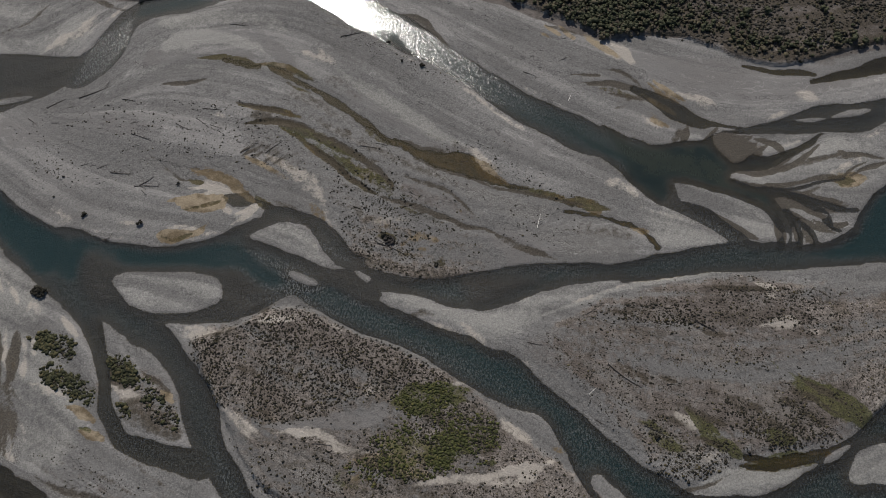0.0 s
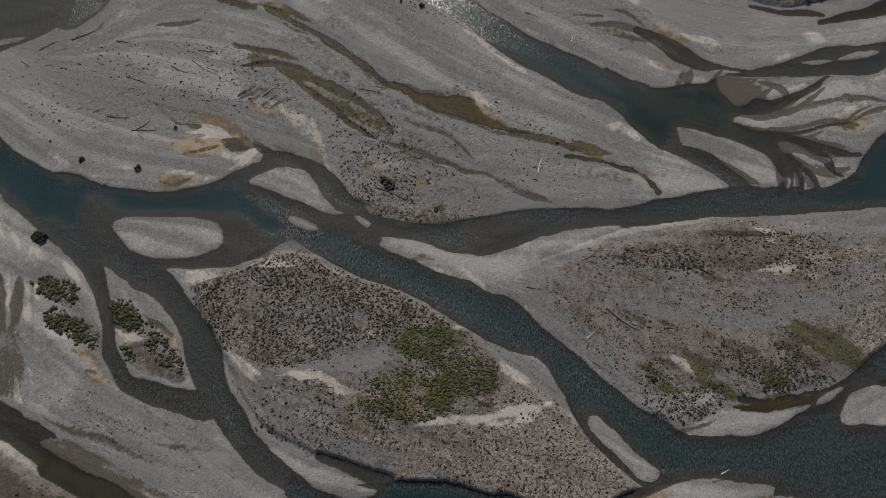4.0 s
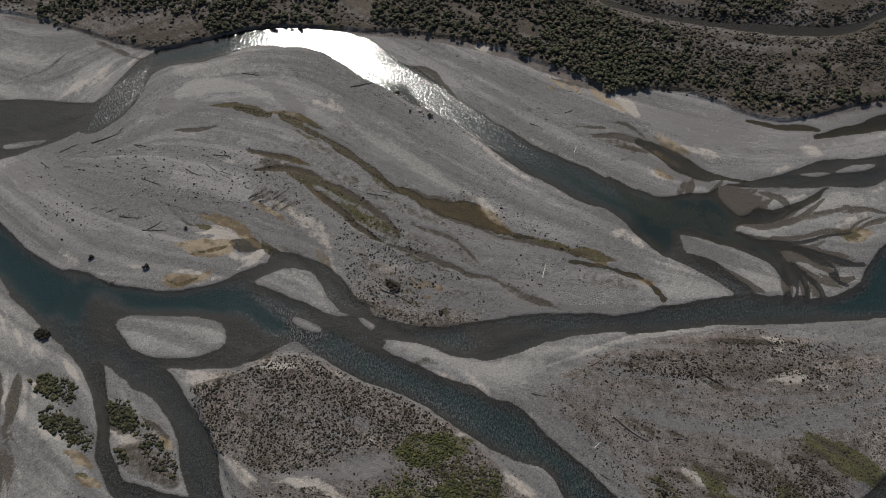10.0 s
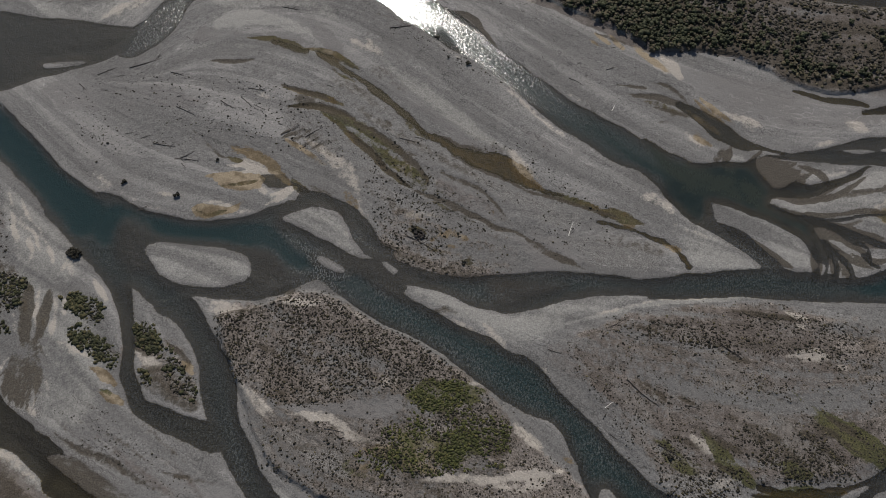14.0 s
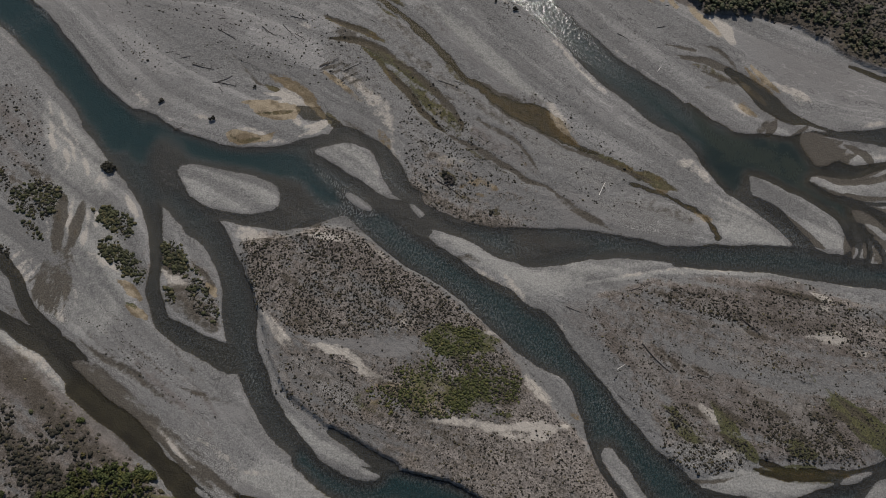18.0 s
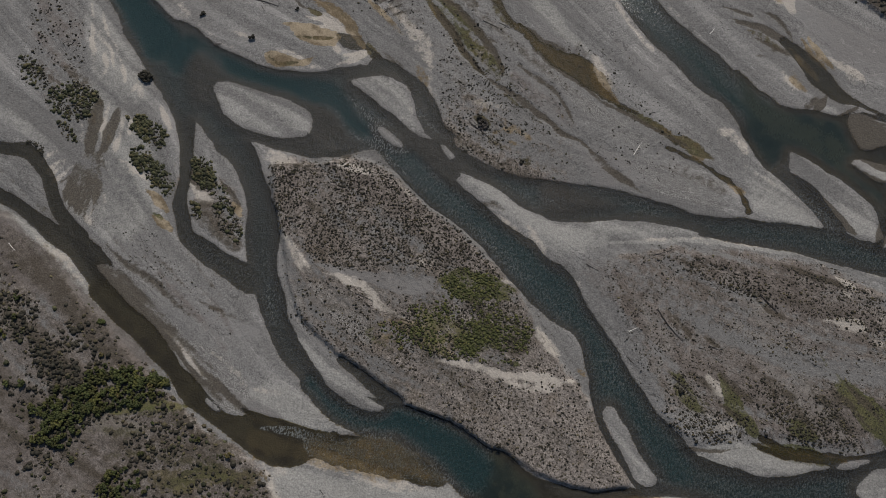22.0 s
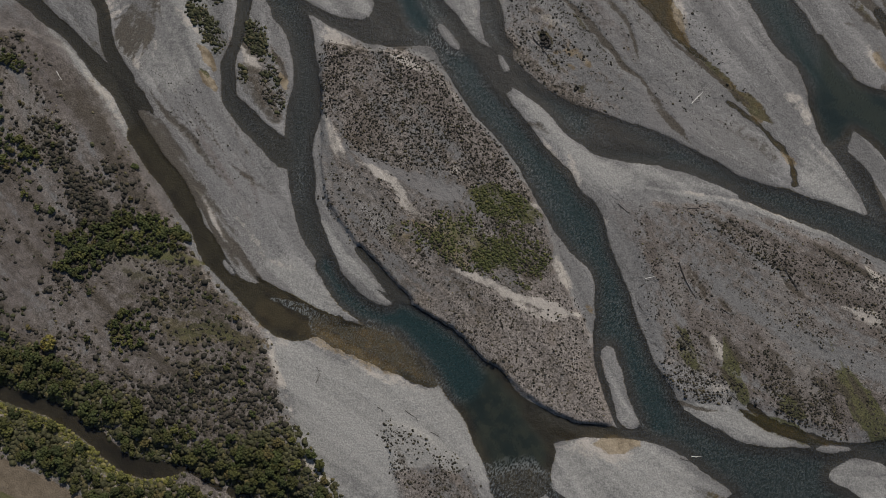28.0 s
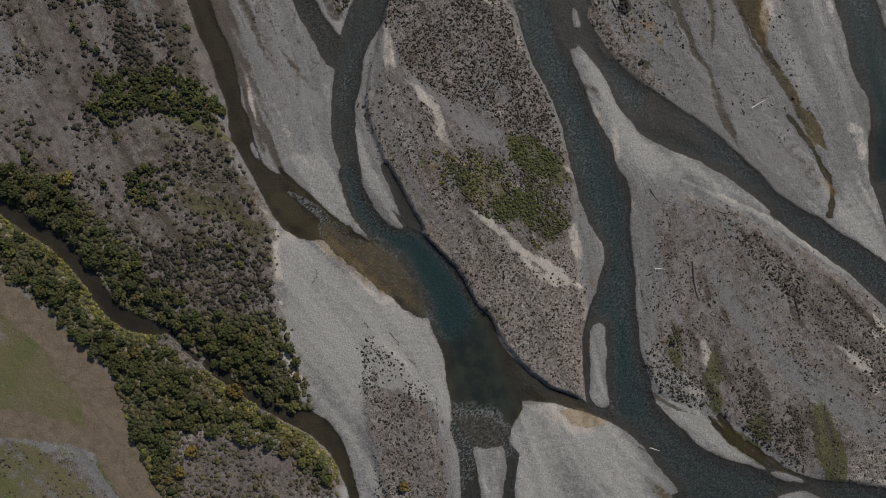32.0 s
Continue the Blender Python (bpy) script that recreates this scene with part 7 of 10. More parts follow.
stroke('soil_and_shade', [(134.8, 180.3, 2.4), (140.3, 177.7, 2.4)], 0.8, 2.5)
stroke('sand', [(-39.2, 217.2, 2.2), (-35.8, 210.4, 2.8), (-32.7, 203.4, 2.8), (-29.3, 200.5, 1.5)], 0.66, 3.4)
stroke('sand', [(-48.6, 223.5, 1.9), (-42.6, 218.7, 1.9)], 0.38, 3.4)
stroke('tan', [(-42.2, 213.4, 2.8), (-32.6, 201.9, 2.1)], 0.5, 2.0)
stroke('sand', [(-2.3, 200.7, 1.5), (-0.1, 198.6, 1.5)], 0.57, 2.55)
stroke('sand', [(16.9, 190.6, 1.1), (19.3, 188.4, 1.4)], 0.66, 2.55)
stroke('sand', [(8.3, 187.2, 0.8), (12.5, 185.0, 1.1)], 0.76, 1.7)
stroke('pale', [(-173.1, 206.9, 3.5), (-162.0, 213.8, 4.2), (-145.9, 220.2, 3.3), (-127.5, 228.1, 3.0)], 1.1, 2.5)
stroke('pale', [(137.5, 199.6, 1.5), (146.8, 202.0, 2.2), (154.2, 205.7, 2.2), (163.1, 210.0, 1.6)], 1.2, 1.2)
stroke('pale', [(119.3, 194.8, 1.2), (127.6, 193.7, 1.8), (135.8, 192.6, 2.1), (144.0, 191.6, 1.8)], 1.2, 1.2)
stroke('pale', [(55.4, 217.2, 1.6), (59.5, 214.1, 1.5), (65.8, 211.7, 0.9)], 1.0, 1.0)
stroke('green', [(39.4, 228.0, 1.6), (43.7, 224.8, 2.3), (47.8, 219.4, 2.6), (53.0, 215.3, 2.2)], 1.0, 1.2)
stroke('grass', [(48.7, 217.8, 2.2), (51.9, 215.3, 2.2)], 0.8, 1.2)
stroke('green', [(87.5, 202.8, 0.9), (94.8, 200.8, 1.5), (103.1, 199.4, 1.2), (113.4, 197.1, 0.9)], 0.9, 1.0)
stroke('tan', [(94.5, 199.3, 0.9), (107.0, 197.0, 1.2), (117.3, 195.4, 0.9)], 0.8, 0.9)
stroke('green', [(98.1, 166.8, 1.9), (102.6, 164.2, 2.5), (107.1, 161.7, 1.6)], 1.0, 1.2)
stroke('green', [(-49.5, 197.1, 1.2), (-40.9, 196.6, 1.5)], 1.0, 1.0)
stroke('grass', [(-152.9, 217.0, 0.9), (-149.0, 223.4, 1.3), (-145.3, 230.9, 1.3)], 0.8, 1.0)
stroke('tan', [(163.1, 206.3, 2.2), (168.7, 204.9, 2.8)], 0.5, 2.0)
# riffles of the north river
stroke('riffle', [(-20.7, 176.5, 2.6), (-14.3, 170.7, 4.8), (-6.0, 163.5, 5.3), (6.0, 153.5, 5.1), (21.3, 142.7, 4.4), (32.5, 135.8, 2.8)], 1.2, 2.5)
stroke('riffle', [(-124.8, 147.7, 4.0), (-118.0, 160.1, 5.3), (-111.9, 173.2, 4.3)], 1.1, 3.0)
stroke('riffle', [(-69.3, 84.9, 2.8), (-56.9, 81.3, 4.5), (-44.3, 74.3, 4.4), (-30.6, 69.2, 3.1), (-14.0, 62.7, 2.6)], 1.1, 4.0)
# pale streaks washed over the western fan
stroke('sand', [(-121.8, 43.1, 0.6), (-115.5, 38.7, 0.6), (-109.2, 33.9, 0.6)], 1.0, 0.6)
stroke('sand', [(-121.5, 43.9, 0.6), (-113.7, 40.9, 0.6), (-105.0, 36.7, 0.6)], 1.0, 0.6)
stroke('sand', [(-121.8, 45.3, 0.6), (-114.2, 44.4, 0.6), (-105.3, 42.0, 0.6)], 1.0, 0.6)
stroke('sand', [(-122.2, 41.9, 0.6), (-116.2, 34.0, 0.6), (-112.2, 26.3, 0.6)], 1.0, 0.6)
stroke('sand', [(-122.3, 41.5, 0.6), (-118.3, 31.8, 0.6), (-116.0, 23.7, 0.6)], 1.0, 0.6)
stroke('sand', [(-127.6, 42.1, 0.6), (-130.3, 36.0, 0.6), (-133.0, 31.8, 0.6)], 1.0, 0.6)
stroke('sand', [(-128.6, 43.7, 0.6), (-133.4, 38.9, 0.6), (-136.4, 33.7, 0.6)], 1.0, 0.6)
stroke('sand', [(-127.1, 62.8, 0.6), (-126.3, 55.4, 0.6), (-123.8, 46.7, 0.6)], 1.0, 0.6)
stroke('sand', [(-120.3, 58.7, 0.6), (-119.2, 51.4, 0.6), (-118.2, 44.3, 0.6)], 1.0, 0.6)
stroke('sand', [(-121.3, 64.2, 0.6), (-118.3, 59.2, 0.6), (-116.3, 50.3, 0.6)], 1.0, 0.6)
stroke('sand', [(-147.0, 90.3, 0.6), (-142.6, 83.1, 0.6), (-139.4, 73.7, 0.6)], 1.0, 0.6)
stroke('sand', [(-142.7, 89.3, 0.6), (-136.2, 80.5, 0.6), (-130.8, 71.7, 0.6)], 1.0, 0.6)
stroke('sand', [(-137.0, 82.3, 0.6), (-129.0, 74.2, 0.6), (-124.4, 67.4, 0.6)], 1.0, 0.6)
stroke('sand', [(-134.1, 55.4, 0.6), (-130.4, 48.8, 0.6), (-129.6, 43.4, 0.6)], 1.0, 0.6)
stroke('sand', [(-118.1, 40.7, 0.6), (-110.0, 38.2, 0.6), (-105.4, 33.1, 0.6)], 1.0, 0.6)
stroke('tan', [(-130.3, 56.3, 0.4), (-128.3, 48.9, 0.4), (-127.1, 44.4, 0.4)], 0.55, 0.8)
stroke('tan', [(-123.0, 56.2, 0.4), (-122.1, 50.4, 0.4), (-122.0, 46.0, 0.4)], 0.55, 0.8)
stroke('tan', [(-130.5, 58.6, 0.4), (-128.5, 53.0, 0.4), (-125.4, 46.3, 0.4)], 0.55, 0.8)
stroke('pale', [(66.4, 18.3, 2.1), (76.5, 20.6, 2.4), (87.9, 21.9, 2.4), (98.7, 24.1, 1.3)], 1.1, 1.2)
# mauve soil of the farm-side terrace
area('soil_and_shade', [(-153.0, 25.1), (-140.0, 20.5), (-125.3, 13.2), (-107.1, 6.1), (-88.3, -2.2), (-78.9, -8.0), (-94.4, -7.6), (-107.7, -1.9), (-129.1, 1.2), (-145.2, 7.6), (-156.8, 13.0), (-162.7, 21.6)], 0.95, 2.5)
area('soil_and_shade', [(-134.8, -19.3), (-124.5, -17.2), (-110.3, -24.1), (-101.9, -39.6), (-102.1, -50.6), (-95.0, -55.5), (-106.7, -60.5)], 0.9, 3.0)
area('soil_and_shade', [(-90.8, -27.8), (-72.9, -17.5), (-59.0, -18.8), (-42.9, -23.9), (-30.8, -34.7), (-21.8, -43.5), (-36.0, -49.9), (-54.4, -55.2), (-74.5, -52.7), (-80.9, -45.7)], 0.5, 4.0)
area('soil_and_shade', [(-70.6, -41.6), (-54.3, -32.2), (-39.7, -29.2), (-30.3, -41.4), (-51.2, -51.7), (-65.3, -52.7)], 0.6, 4.0)
area('soil_and_shade', [(-15.2, -74.5), (-1.9, -65.7), (9.2, -59.1), (22.6, -63.6), (-7.3, -93.2), (-15.2, -83.2)], 0.6, 3.0)
area('soil_and_shade', [(9.4, -37.1), (11.6, -30.5), (30.3, -33.8), (43.6, -42.8), (35.9, -50.5), (22.5, -45.9)], 0.4, 3.0)
stroke('grass', [(-90.6, -23.6, 0.9), (-82.7, -19.8, 1.3), (-73.7, -16.2, 1.3), (-66.3, -13.8, 0.9)], 0.9, 1.0)
stroke('grass', [(-66.0, -37.2, 0.9), (-55.5, -30.4, 1.3), (-47.0, -26.3, 0.9)], 0.5, 1.5)
# paddock, its bare margin and the vehicle track
area('grass', [(-109.2, -92.5), (-79.9, -94.5), (-69.8, -91.2), (-58.1, -88.4), (-48.0, -89.4), (-46.1, -94.5), (-55.8, -104.7), (-67.5, -115.2), (-83.1, -126.3), (-104.5, -118.8)], 1.0, 4.0)
stroke('dirt', [(-134.2, -90.5, 3.7), (-108.1, -89.2, 3.7), (-85.0, -89.6, 3.5), (-73.2, -87.9, 3.7), (-58.4, -86.9, 4.1), (-47.2, -88.6, 4.8), (-38.3, -92.9, 6.0), (-28.4, -96.1, 4.8), (-16.2, -99.3, 4.0), (0.1, -102.7, 4.0), (21.9, -106.8, 4.0)], 1.0, 3.0)
stroke('dirt', [(-94.2, -145.9, 4.0), (-75.8, -131.1, 4.0), (-58.8, -114.9, 4.0), (-48.9, -107.1, 4.0), (-39.1, -101.3, 4.4), (-29.1, -96.9, 4.0)], 1.0, 2.5)
area('dirt', [(-68.7, -92.3), (-56.4, -91.1), (-45.8, -91.6), (-43.0, -97.6), (-53.6, -106.9), (-61.4, -112.4), (-60.8, -104.2)], 0.42, 3.0)
stroke('dirt', [(-76.5, -97.8, 1.7), (-63.1, -95.5, 2.1), (-50.8, -94.3, 1.7)], 0.4, 2.0)
stroke('sand', [(-58.4, -115.3, 0.4), (-48.3, -107.6, 0.4), (-38.3, -102.1, 0.4), (-27.1, -98.9, 0.4), (-14.9, -100.6, 0.4)], 0.8, 0.4)
stroke('sand', [(-59.9, -113.8, 0.4), (-49.9, -106.1, 0.4), (-39.3, -100.0, 0.4), (-27.4, -96.5, 0.4), (-13.4, -99.2, 0.4)], 0.8, 0.4)
stroke('sand', [(-81.0, -89.1, 0.4), (-66.4, -87.9, 0.4), (-53.0, -87.8, 0.4), (-41.3, -91.5, 0.4)], 0.6, 0.5)
stroke('green', [(-38.3, -106.4, 1.1), (-29.9, -103.8, 1.9), (-22.5, -103.4, 2.1), (-16.4, -103.9, 1.7)], 0.8, 1.2)
stroke('green', [(-41.4, -89.9, 1.3), (-35.8, -92.6, 1.7), (-28.6, -95.3, 1.7), (-18.6, -96.3, 1.7)], 0.7, 1.2)
stroke('green', [(-60.3, -92.8, 0.7), (-53.0, -96.5, 1.1), (-51.0, -96.7, 0.7)], 0.7, 1.0)
stroke('green', [(-64.2, -99.9, 0.7), (-61.9, -98.8, 0.7)], 0.7, 1.0)
stroke('green', [(-81.6, -92.9, 1.3), (-74.3, -91.2, 1.3), (-64.2, -90.0, 0.9)], 0.6, 1.5)
area('cobble', [(-108.9, 13.9), (-100.1, 9.1), (-86.0, 2.9), (-75.0, -4.8), (-64.9, -9.6), (-56.4, -12.3), (-52.0, -11.2), (-58.7, -7.8), (-66.7, -3.1), (-73.1, 1.2), (-80.6, 5.1), (-89.1, 8.8), (-97.4, 12.7), (-104.9, 15.8)], 1.2, 1.2)
stroke('dark', [(-106.7, 12.8, 0.6), (-96.2, 7.6, 0.5), (-86.3, 3.4, 0.5)], 0.85, 1.0)
stroke('dark', [(-90.2, 5.0, 0.5), (-79.1, -0.2, 0.5), (-71.6, -5.3, 0.5)], 0.85, 1.0)
stroke('dark', [(-75.7, -2.8, 0.5), (-65.9, -7.7, 0.5), (-57.4, -11.7, 0.5)], 0.85, 1.0)
stroke('dark', [(-101.3, 12.1, 0.6), (-88.9, 6.1, 0.5), (-79.4, 2.6, 0.5)], 0.85, 1.0)
stroke('sand', [(-104.5, 13.8, 0.5), (-94.2, 8.9, 0.5), (-85.1, 4.7, 0.4)], 0.8, 0.8)
stroke('sand', [(-82.7, 2.9, 0.4), (-72.6, -2.5, 0.4), (-64.4, -7.4, 0.4)], 0.8, 0.8)
# rough grass of the slope beyond the track
area('grass', [(-91.4, -148.6), (-68.8, -127.0), (-57.2, -116.4), (-43.6, -105.7), (-31.4, -102.4), (-18.9, -104.1), (-4.4, -109.2), (-19.9, -152.4), (-64.0, -174.6)], 0.45, 2.0)
area('litter', [(-54.7, -118.9), (-41.3, -107.9), (-29.7, -106.2), (-19.8, -107.2), (-30.9, -141.8), (-64.1, -153.1), (-76.3, -141.4)], 0.9, 2.0)
area('dark', [(-54.3, -119.2), (-47.5, -112.8), (-37.2, -107.5), (-28.6, -107.2), (-34.1, -112.7), (-45.2, -119.3), (-48.6, -124.8)], 0.6, 2.0)
# streaks fanning from the ochre pond
stroke('tan', [(-83.1, 101.6, 0.7), (-77.7, 102.8, 0.7), (-70.0, 104.6, 0.7)], 1.0, 0.6)
stroke('tan', [(-79.7, 99.6, 0.7), (-73.6, 100.0, 0.7), (-68.9, 101.3, 0.7)], 1.0, 0.6)
stroke('tan', [(-82.6, 115.0, 0.7), (-76.0, 113.8, 0.7), (-68.3, 111.0, 0.7), (-62.2, 106.5, 0.7)], 1.0, 0.6)
stroke('tan', [(-79.7, 116.3, 0.7), (-73.4, 114.3, 0.7), (-66.5, 111.0, 0.7)], 1.0, 0.6)
stroke('tan', [(-80.9, 112.8, 0.7), (-73.8, 111.8, 0.7), (-67.6, 108.9, 0.7)], 1.0, 0.6)
stroke('tan', [(-86.6, 102.9, 0.7), (-81.4, 104.0, 0.7), (-76.3, 105.2, 0.7)], 1.0, 0.6)
stroke('sand', [(-81.4, 104.0, 0.6), (-75.5, 105.6, 0.6), (-69.5, 107.3, 0.6)], 1.1, 0.5)
stroke('sand', [(-79.0, 110.1, 0.6), (-72.7, 110.1, 0.6), (-66.9, 107.7, 0.6)], 1.1, 0.5)
stroke('sand', [(-62.4, 95.8, 0.6), (-60.2, 98.8, 0.6), (-58.0, 101.9, 0.6)], 1.1, 0.5)
stroke('sand', [(-65.8, 95.0, 0.6), (-62.6, 97.0, 0.6), (-59.3, 100.5, 0.6)], 1.1, 0.5)
stroke('sand', [(-64.5, 98.2, 0.6), (-61.4, 100.5, 0.6), (-58.9, 102.1, 0.6)], 1.1, 0.5)
stroke('sand', [(-81.2, 107.6, 0.6), (-75.0, 108.1, 0.6), (-69.4, 106.9, 0.6)], 1.1, 0.5)
stroke('damp', [(-80.8, 115.1, 0.5), (-74.1, 113.2, 0.5), (-66.3, 110.0, 0.5)], 0.75, 0.5)
stroke('damp', [(-81.6, 100.0, 0.5), (-76.5, 101.2, 0.5), (-70.3, 103.0, 0.5)], 0.75, 0.5)
# brown soil among the stones of the bars
area('soil_and_shade', [(20.7, 52.7), (30.9, 64.2), (53.3, 73.2), (72.8, 76.9), (98.1, 78.5), (119.2, 33.8), (102.2, 27.5), (82.1, 26.4), (59.1, 27.3), (40.9, 38.4)], 0.55, 4.0)
area('soil_and_shade', [(-70.4, 57.6), (-53.6, 62.5), (-40.3, 64.7), (-21.8, 60.1), (-0.8, 49.4), (8.4, 44.9), (-17.3, 42.1), (-39.2, 36.9), (-52.5, 36.2), (-64.0, 43.0)], 0.42, 3.0)
area('soil_and_shade', [(-29.1, 24.4), (-5.0, 31.8), (13.4, 36.2), (16.8, 27.4), (-2.3, 20.5), (-24.0, 17.7)], 0.5, 3.0)
# olive algae mat and its black rims
area('green', [(-49.1, 130.5), (-43.8, 128.5), (-37.0, 125.7), (-30.8, 121.4), (-24.4, 116.7), (-18.7, 112.2), (-16.4, 108.1), (-17.5, 104.8), (-22.9, 107.0), (-29.6, 112.1), (-36.4, 118.8), (-42.5, 124.1)], 0.55, 0.7)
area('green', [(-15.9, 110.5), (-9.5, 106.5), (-3.2, 102.1), (2.1, 97.7), (-3.2, 98.6), (-10.3, 102.1), (-15.7, 104.8)], 0.38, 0.9)
stroke('dark', [(-44.8, 124.8, 0.7), (-39.3, 119.8, 0.8), (-33.4, 114.6, 0.9), (-26.7, 109.2, 0.9), (-20.2, 105.6, 0.9)], 1.2, 0.5)
stroke('dark', [(-42.8, 127.9, 0.6), (-37.0, 125.7, 0.7), (-31.2, 121.8, 0.8), (-24.4, 116.7, 0.9), (-19.2, 112.2, 1.1), (-16.5, 107.7, 0.9)], 1.25, 0.5)
stroke('tan', [(-42.8, 127.4, 0.6), (-38.9, 125.9, 0.7), (-34.0, 122.7, 0.6)], 0.9, 0.5)
stroke('tan', [(-27.3, 118.8, 0.6), (-23.0, 114.2, 0.7), (-19.1, 108.9, 0.5)], 0.7, 0.6)
stroke('dark', [(-65.8, 131.5, 0.6), (-59.4, 132.7, 0.7), (-52.8, 132.7, 0.9), (-46.9, 131.2, 0.8), (-41.9, 128.3, 0.8)], 1.2, 0.5)
stroke('green', [(-54.4, 130.5, 1.0), (-48.5, 128.5, 1.2), (-43.6, 126.1, 1.2)], 0.6, 0.6)
stroke('sand', [(-49.2, 130.9, 0.6), (-45.8, 129.6, 0.7)], 1.0, 0.4)
stroke('dark', [(-69.9, 139.7, 0.6), (-64.0, 139.1, 0.7), (-57.1, 137.3, 0.7), (-51.2, 135.5, 0.6)], 1.1, 0.5)
stroke('dark', [(-16.6, 126.3, 0.7), (-11.9, 125.0, 0.7), (-7.2, 122.8, 0.7), (0.2, 121.6, 0.6)], 1.1, 0.5)
stroke('dark', [(-9.8, 119.0, 0.6), (-2.5, 115.6, 0.7), (5.7, 112.3, 0.7), (14.7, 109.1, 0.7), (25.3, 106.3, 0.8), (35.8, 104.2, 0.8), (44.4, 101.7, 0.8)], 1.1, 0.5)
stroke('damp', [(-63.4, 156.0, 1.0), (-56.4, 155.3, 1.0), (-50.1, 152.6, 1.0)], 1.0, 0.5)
stroke('green', [(-74.5, 157.4, 1.3), (-68.2, 154.9, 1.6), (-61.9, 152.3, 1.3)], 0.9, 0.6)
stroke('dark', [(-36.8, 123.5, 0.5), (-34.2, 124.8, 0.5)], 0.9, 0.5)
stroke('dark', [(-28.1, 131.5, 0.5), (-25.2, 130.2, 0.5)], 0.9, 0.5)
stroke('dark', [(-21.8, 127.1, 0.5), (-18.4, 125.8, 0.5)], 0.9, 0.5)
stroke('dark', [(-24.5, 119.3, 0.5), (-21.3, 117.6, 0.5)], 0.9, 0.5)
stroke('dark', [(-14.2, 113.6, 0.5), (-10.9, 112.2, 0.5)], 0.9, 0.5)
stroke('dark', [(-33.2, 129.7, 0.5), (-30.7, 127.9, 0.5)], 0.9, 0.5)
stroke('dark', [(-7.8, 110.6, 0.5), (-4.2, 109.0, 0.5)], 0.9, 0.5)
# dark low growth over the far terrace
area('soil_and_shade', [(-179.1, 225.8), (-112.5, 232.8), (2.0, 240.4), (179.9, 241.6), (156.5, 164.6), (106.1, 161.7), (79.9, 173.2), (53.0, 170.4), (12.6, 192.0), (-32.7, 203.4), (-84.6, 201.6), (-130.4, 193.9)], 0.95, 4.0)
area('dark', [(38.6, 233.9), (178.9, 238.2), (158.5, 171.1), (122.4, 163.1), (100.9, 165.5), (74.1, 175.8), (43.3, 177.0), (23.7, 202.3)], 0.58, 4.0)
area('dark', [(-168.4, 213.1), (-132.7, 221.2), (-84.5, 229.7), (2.0, 233.6), (35.2, 214.6), (23.4, 196.5), (-19.8, 205.0), (-80.7, 204.6), (-127.2, 198.3)], 0.48, 4.0)
stroke('pale', [(84.0, 201.0, 1.2), (98.5, 197.6, 1.5), (115.2, 195.4, 1.5), (129.8, 194.3, 1.8), (146.6, 193.3, 1.8)], 0.9, 1.0)
stroke('grass', [(46.3, 215.3, 1.2), (63.4, 209.8, 1.5), (78.1, 205.1, 1.5), (92.8, 201.6, 1.8), (109.7, 200.0, 1.5)], 0.8, 1.0)
# earth of the cut bank, darkened to paint in the shade under its edge
stroke('soil_and_shade', [(-170.4, 198.6, 1.5), (-143.0, 192.9, 1.5), (-117.6, 184.6, 1.4), (-102.9, 184.7, 1.4), (-83.3, 193.4, 1.5), (-58.0, 196.4, 1.5), (-32.1, 193.7, 1.5), (-6.5, 191.1, 1.4), (14.6, 185.0, 1.4), (35.1, 176.9, 1.4), (52.8, 168.5, 1.4), (67.1, 169.7, 1.4), (87.3, 168.8, 1.4), (106.0, 161.2, 1.3), (121.4, 158.8, 1.3), (142.8, 164.5, 1.4), (157.2, 166.7, 1.4)], 1.3, 0.8)
# sandy bed of the brown outflow
area('tan', [(-34.8, -12.2), (-26.9, -9.4), (-19.8, -6.2), (-12.2, -4.4), (-8.0, -5.7), (-2.9, -7.5), (2.3, -9.5), (5.7, -10.9), (1.9, -12.5), (-5.6, -14.3), (-13.3, -15.5), (-20.5, -16.2), (-27.0, -16.5), (-32.2, -16.2)], 0.7, 2.5)
area('tan', [(-51.4, -15.0), (-42.2, -12.9), (-32.7, -11.4), (-30.8, -15.6), (-39.0, -19.8), (-46.5, -22.0)], 0.5, 1.5)
area('riffle', [(-34.8, -12.2), (-26.9, -9.4), (-19.8, -6.2), (-12.2, -4.4), (-8.0, -5.7), (-2.9, -7.5), (2.3, -9.5), (5.7, -10.9), (1.9, -12.5), (-5.6, -14.3), (-13.3, -15.5), (-20.5, -16.2), (-27.0, -16.5), (-32.2, -16.2)], 1.3, 1.5)
stroke('riffle', [(-46.9, -13.8, 0.9), (-39.2, -12.0, 1.1), (-32.8, -11.1, 1.1)], 1.2, 0.8)
stroke('sand', [(-13.3, -5.8, 0.4), (-7.8, -6.9, 0.4), (-2.3, -9.0, 0.4)], 0.9, 0.5)
stroke('sand', [(-14.5, -7.0, 0.4), (-8.4, -8.7, 0.4), (-3.4, -11.5, 0.4)], 0.9, 0.5)
stroke('sand', [(-32.8, -11.1, 0.4), (-26.3, -10.6, 0.4), (-21.0, -7.3, 0.4)], 0.9, 0.5)
stroke('sand', [(-12.1, -4.7, 0.4), (-4.9, -6.7, 0.4), (3.6, -10.6, 0.4)], 0.9, 0.5)
stroke('sand', [(-20.0, -9.7, 0.4), (-12.3, -8.2, 0.4), (-6.6, -9.9, 0.4)], 0.9, 0.5)
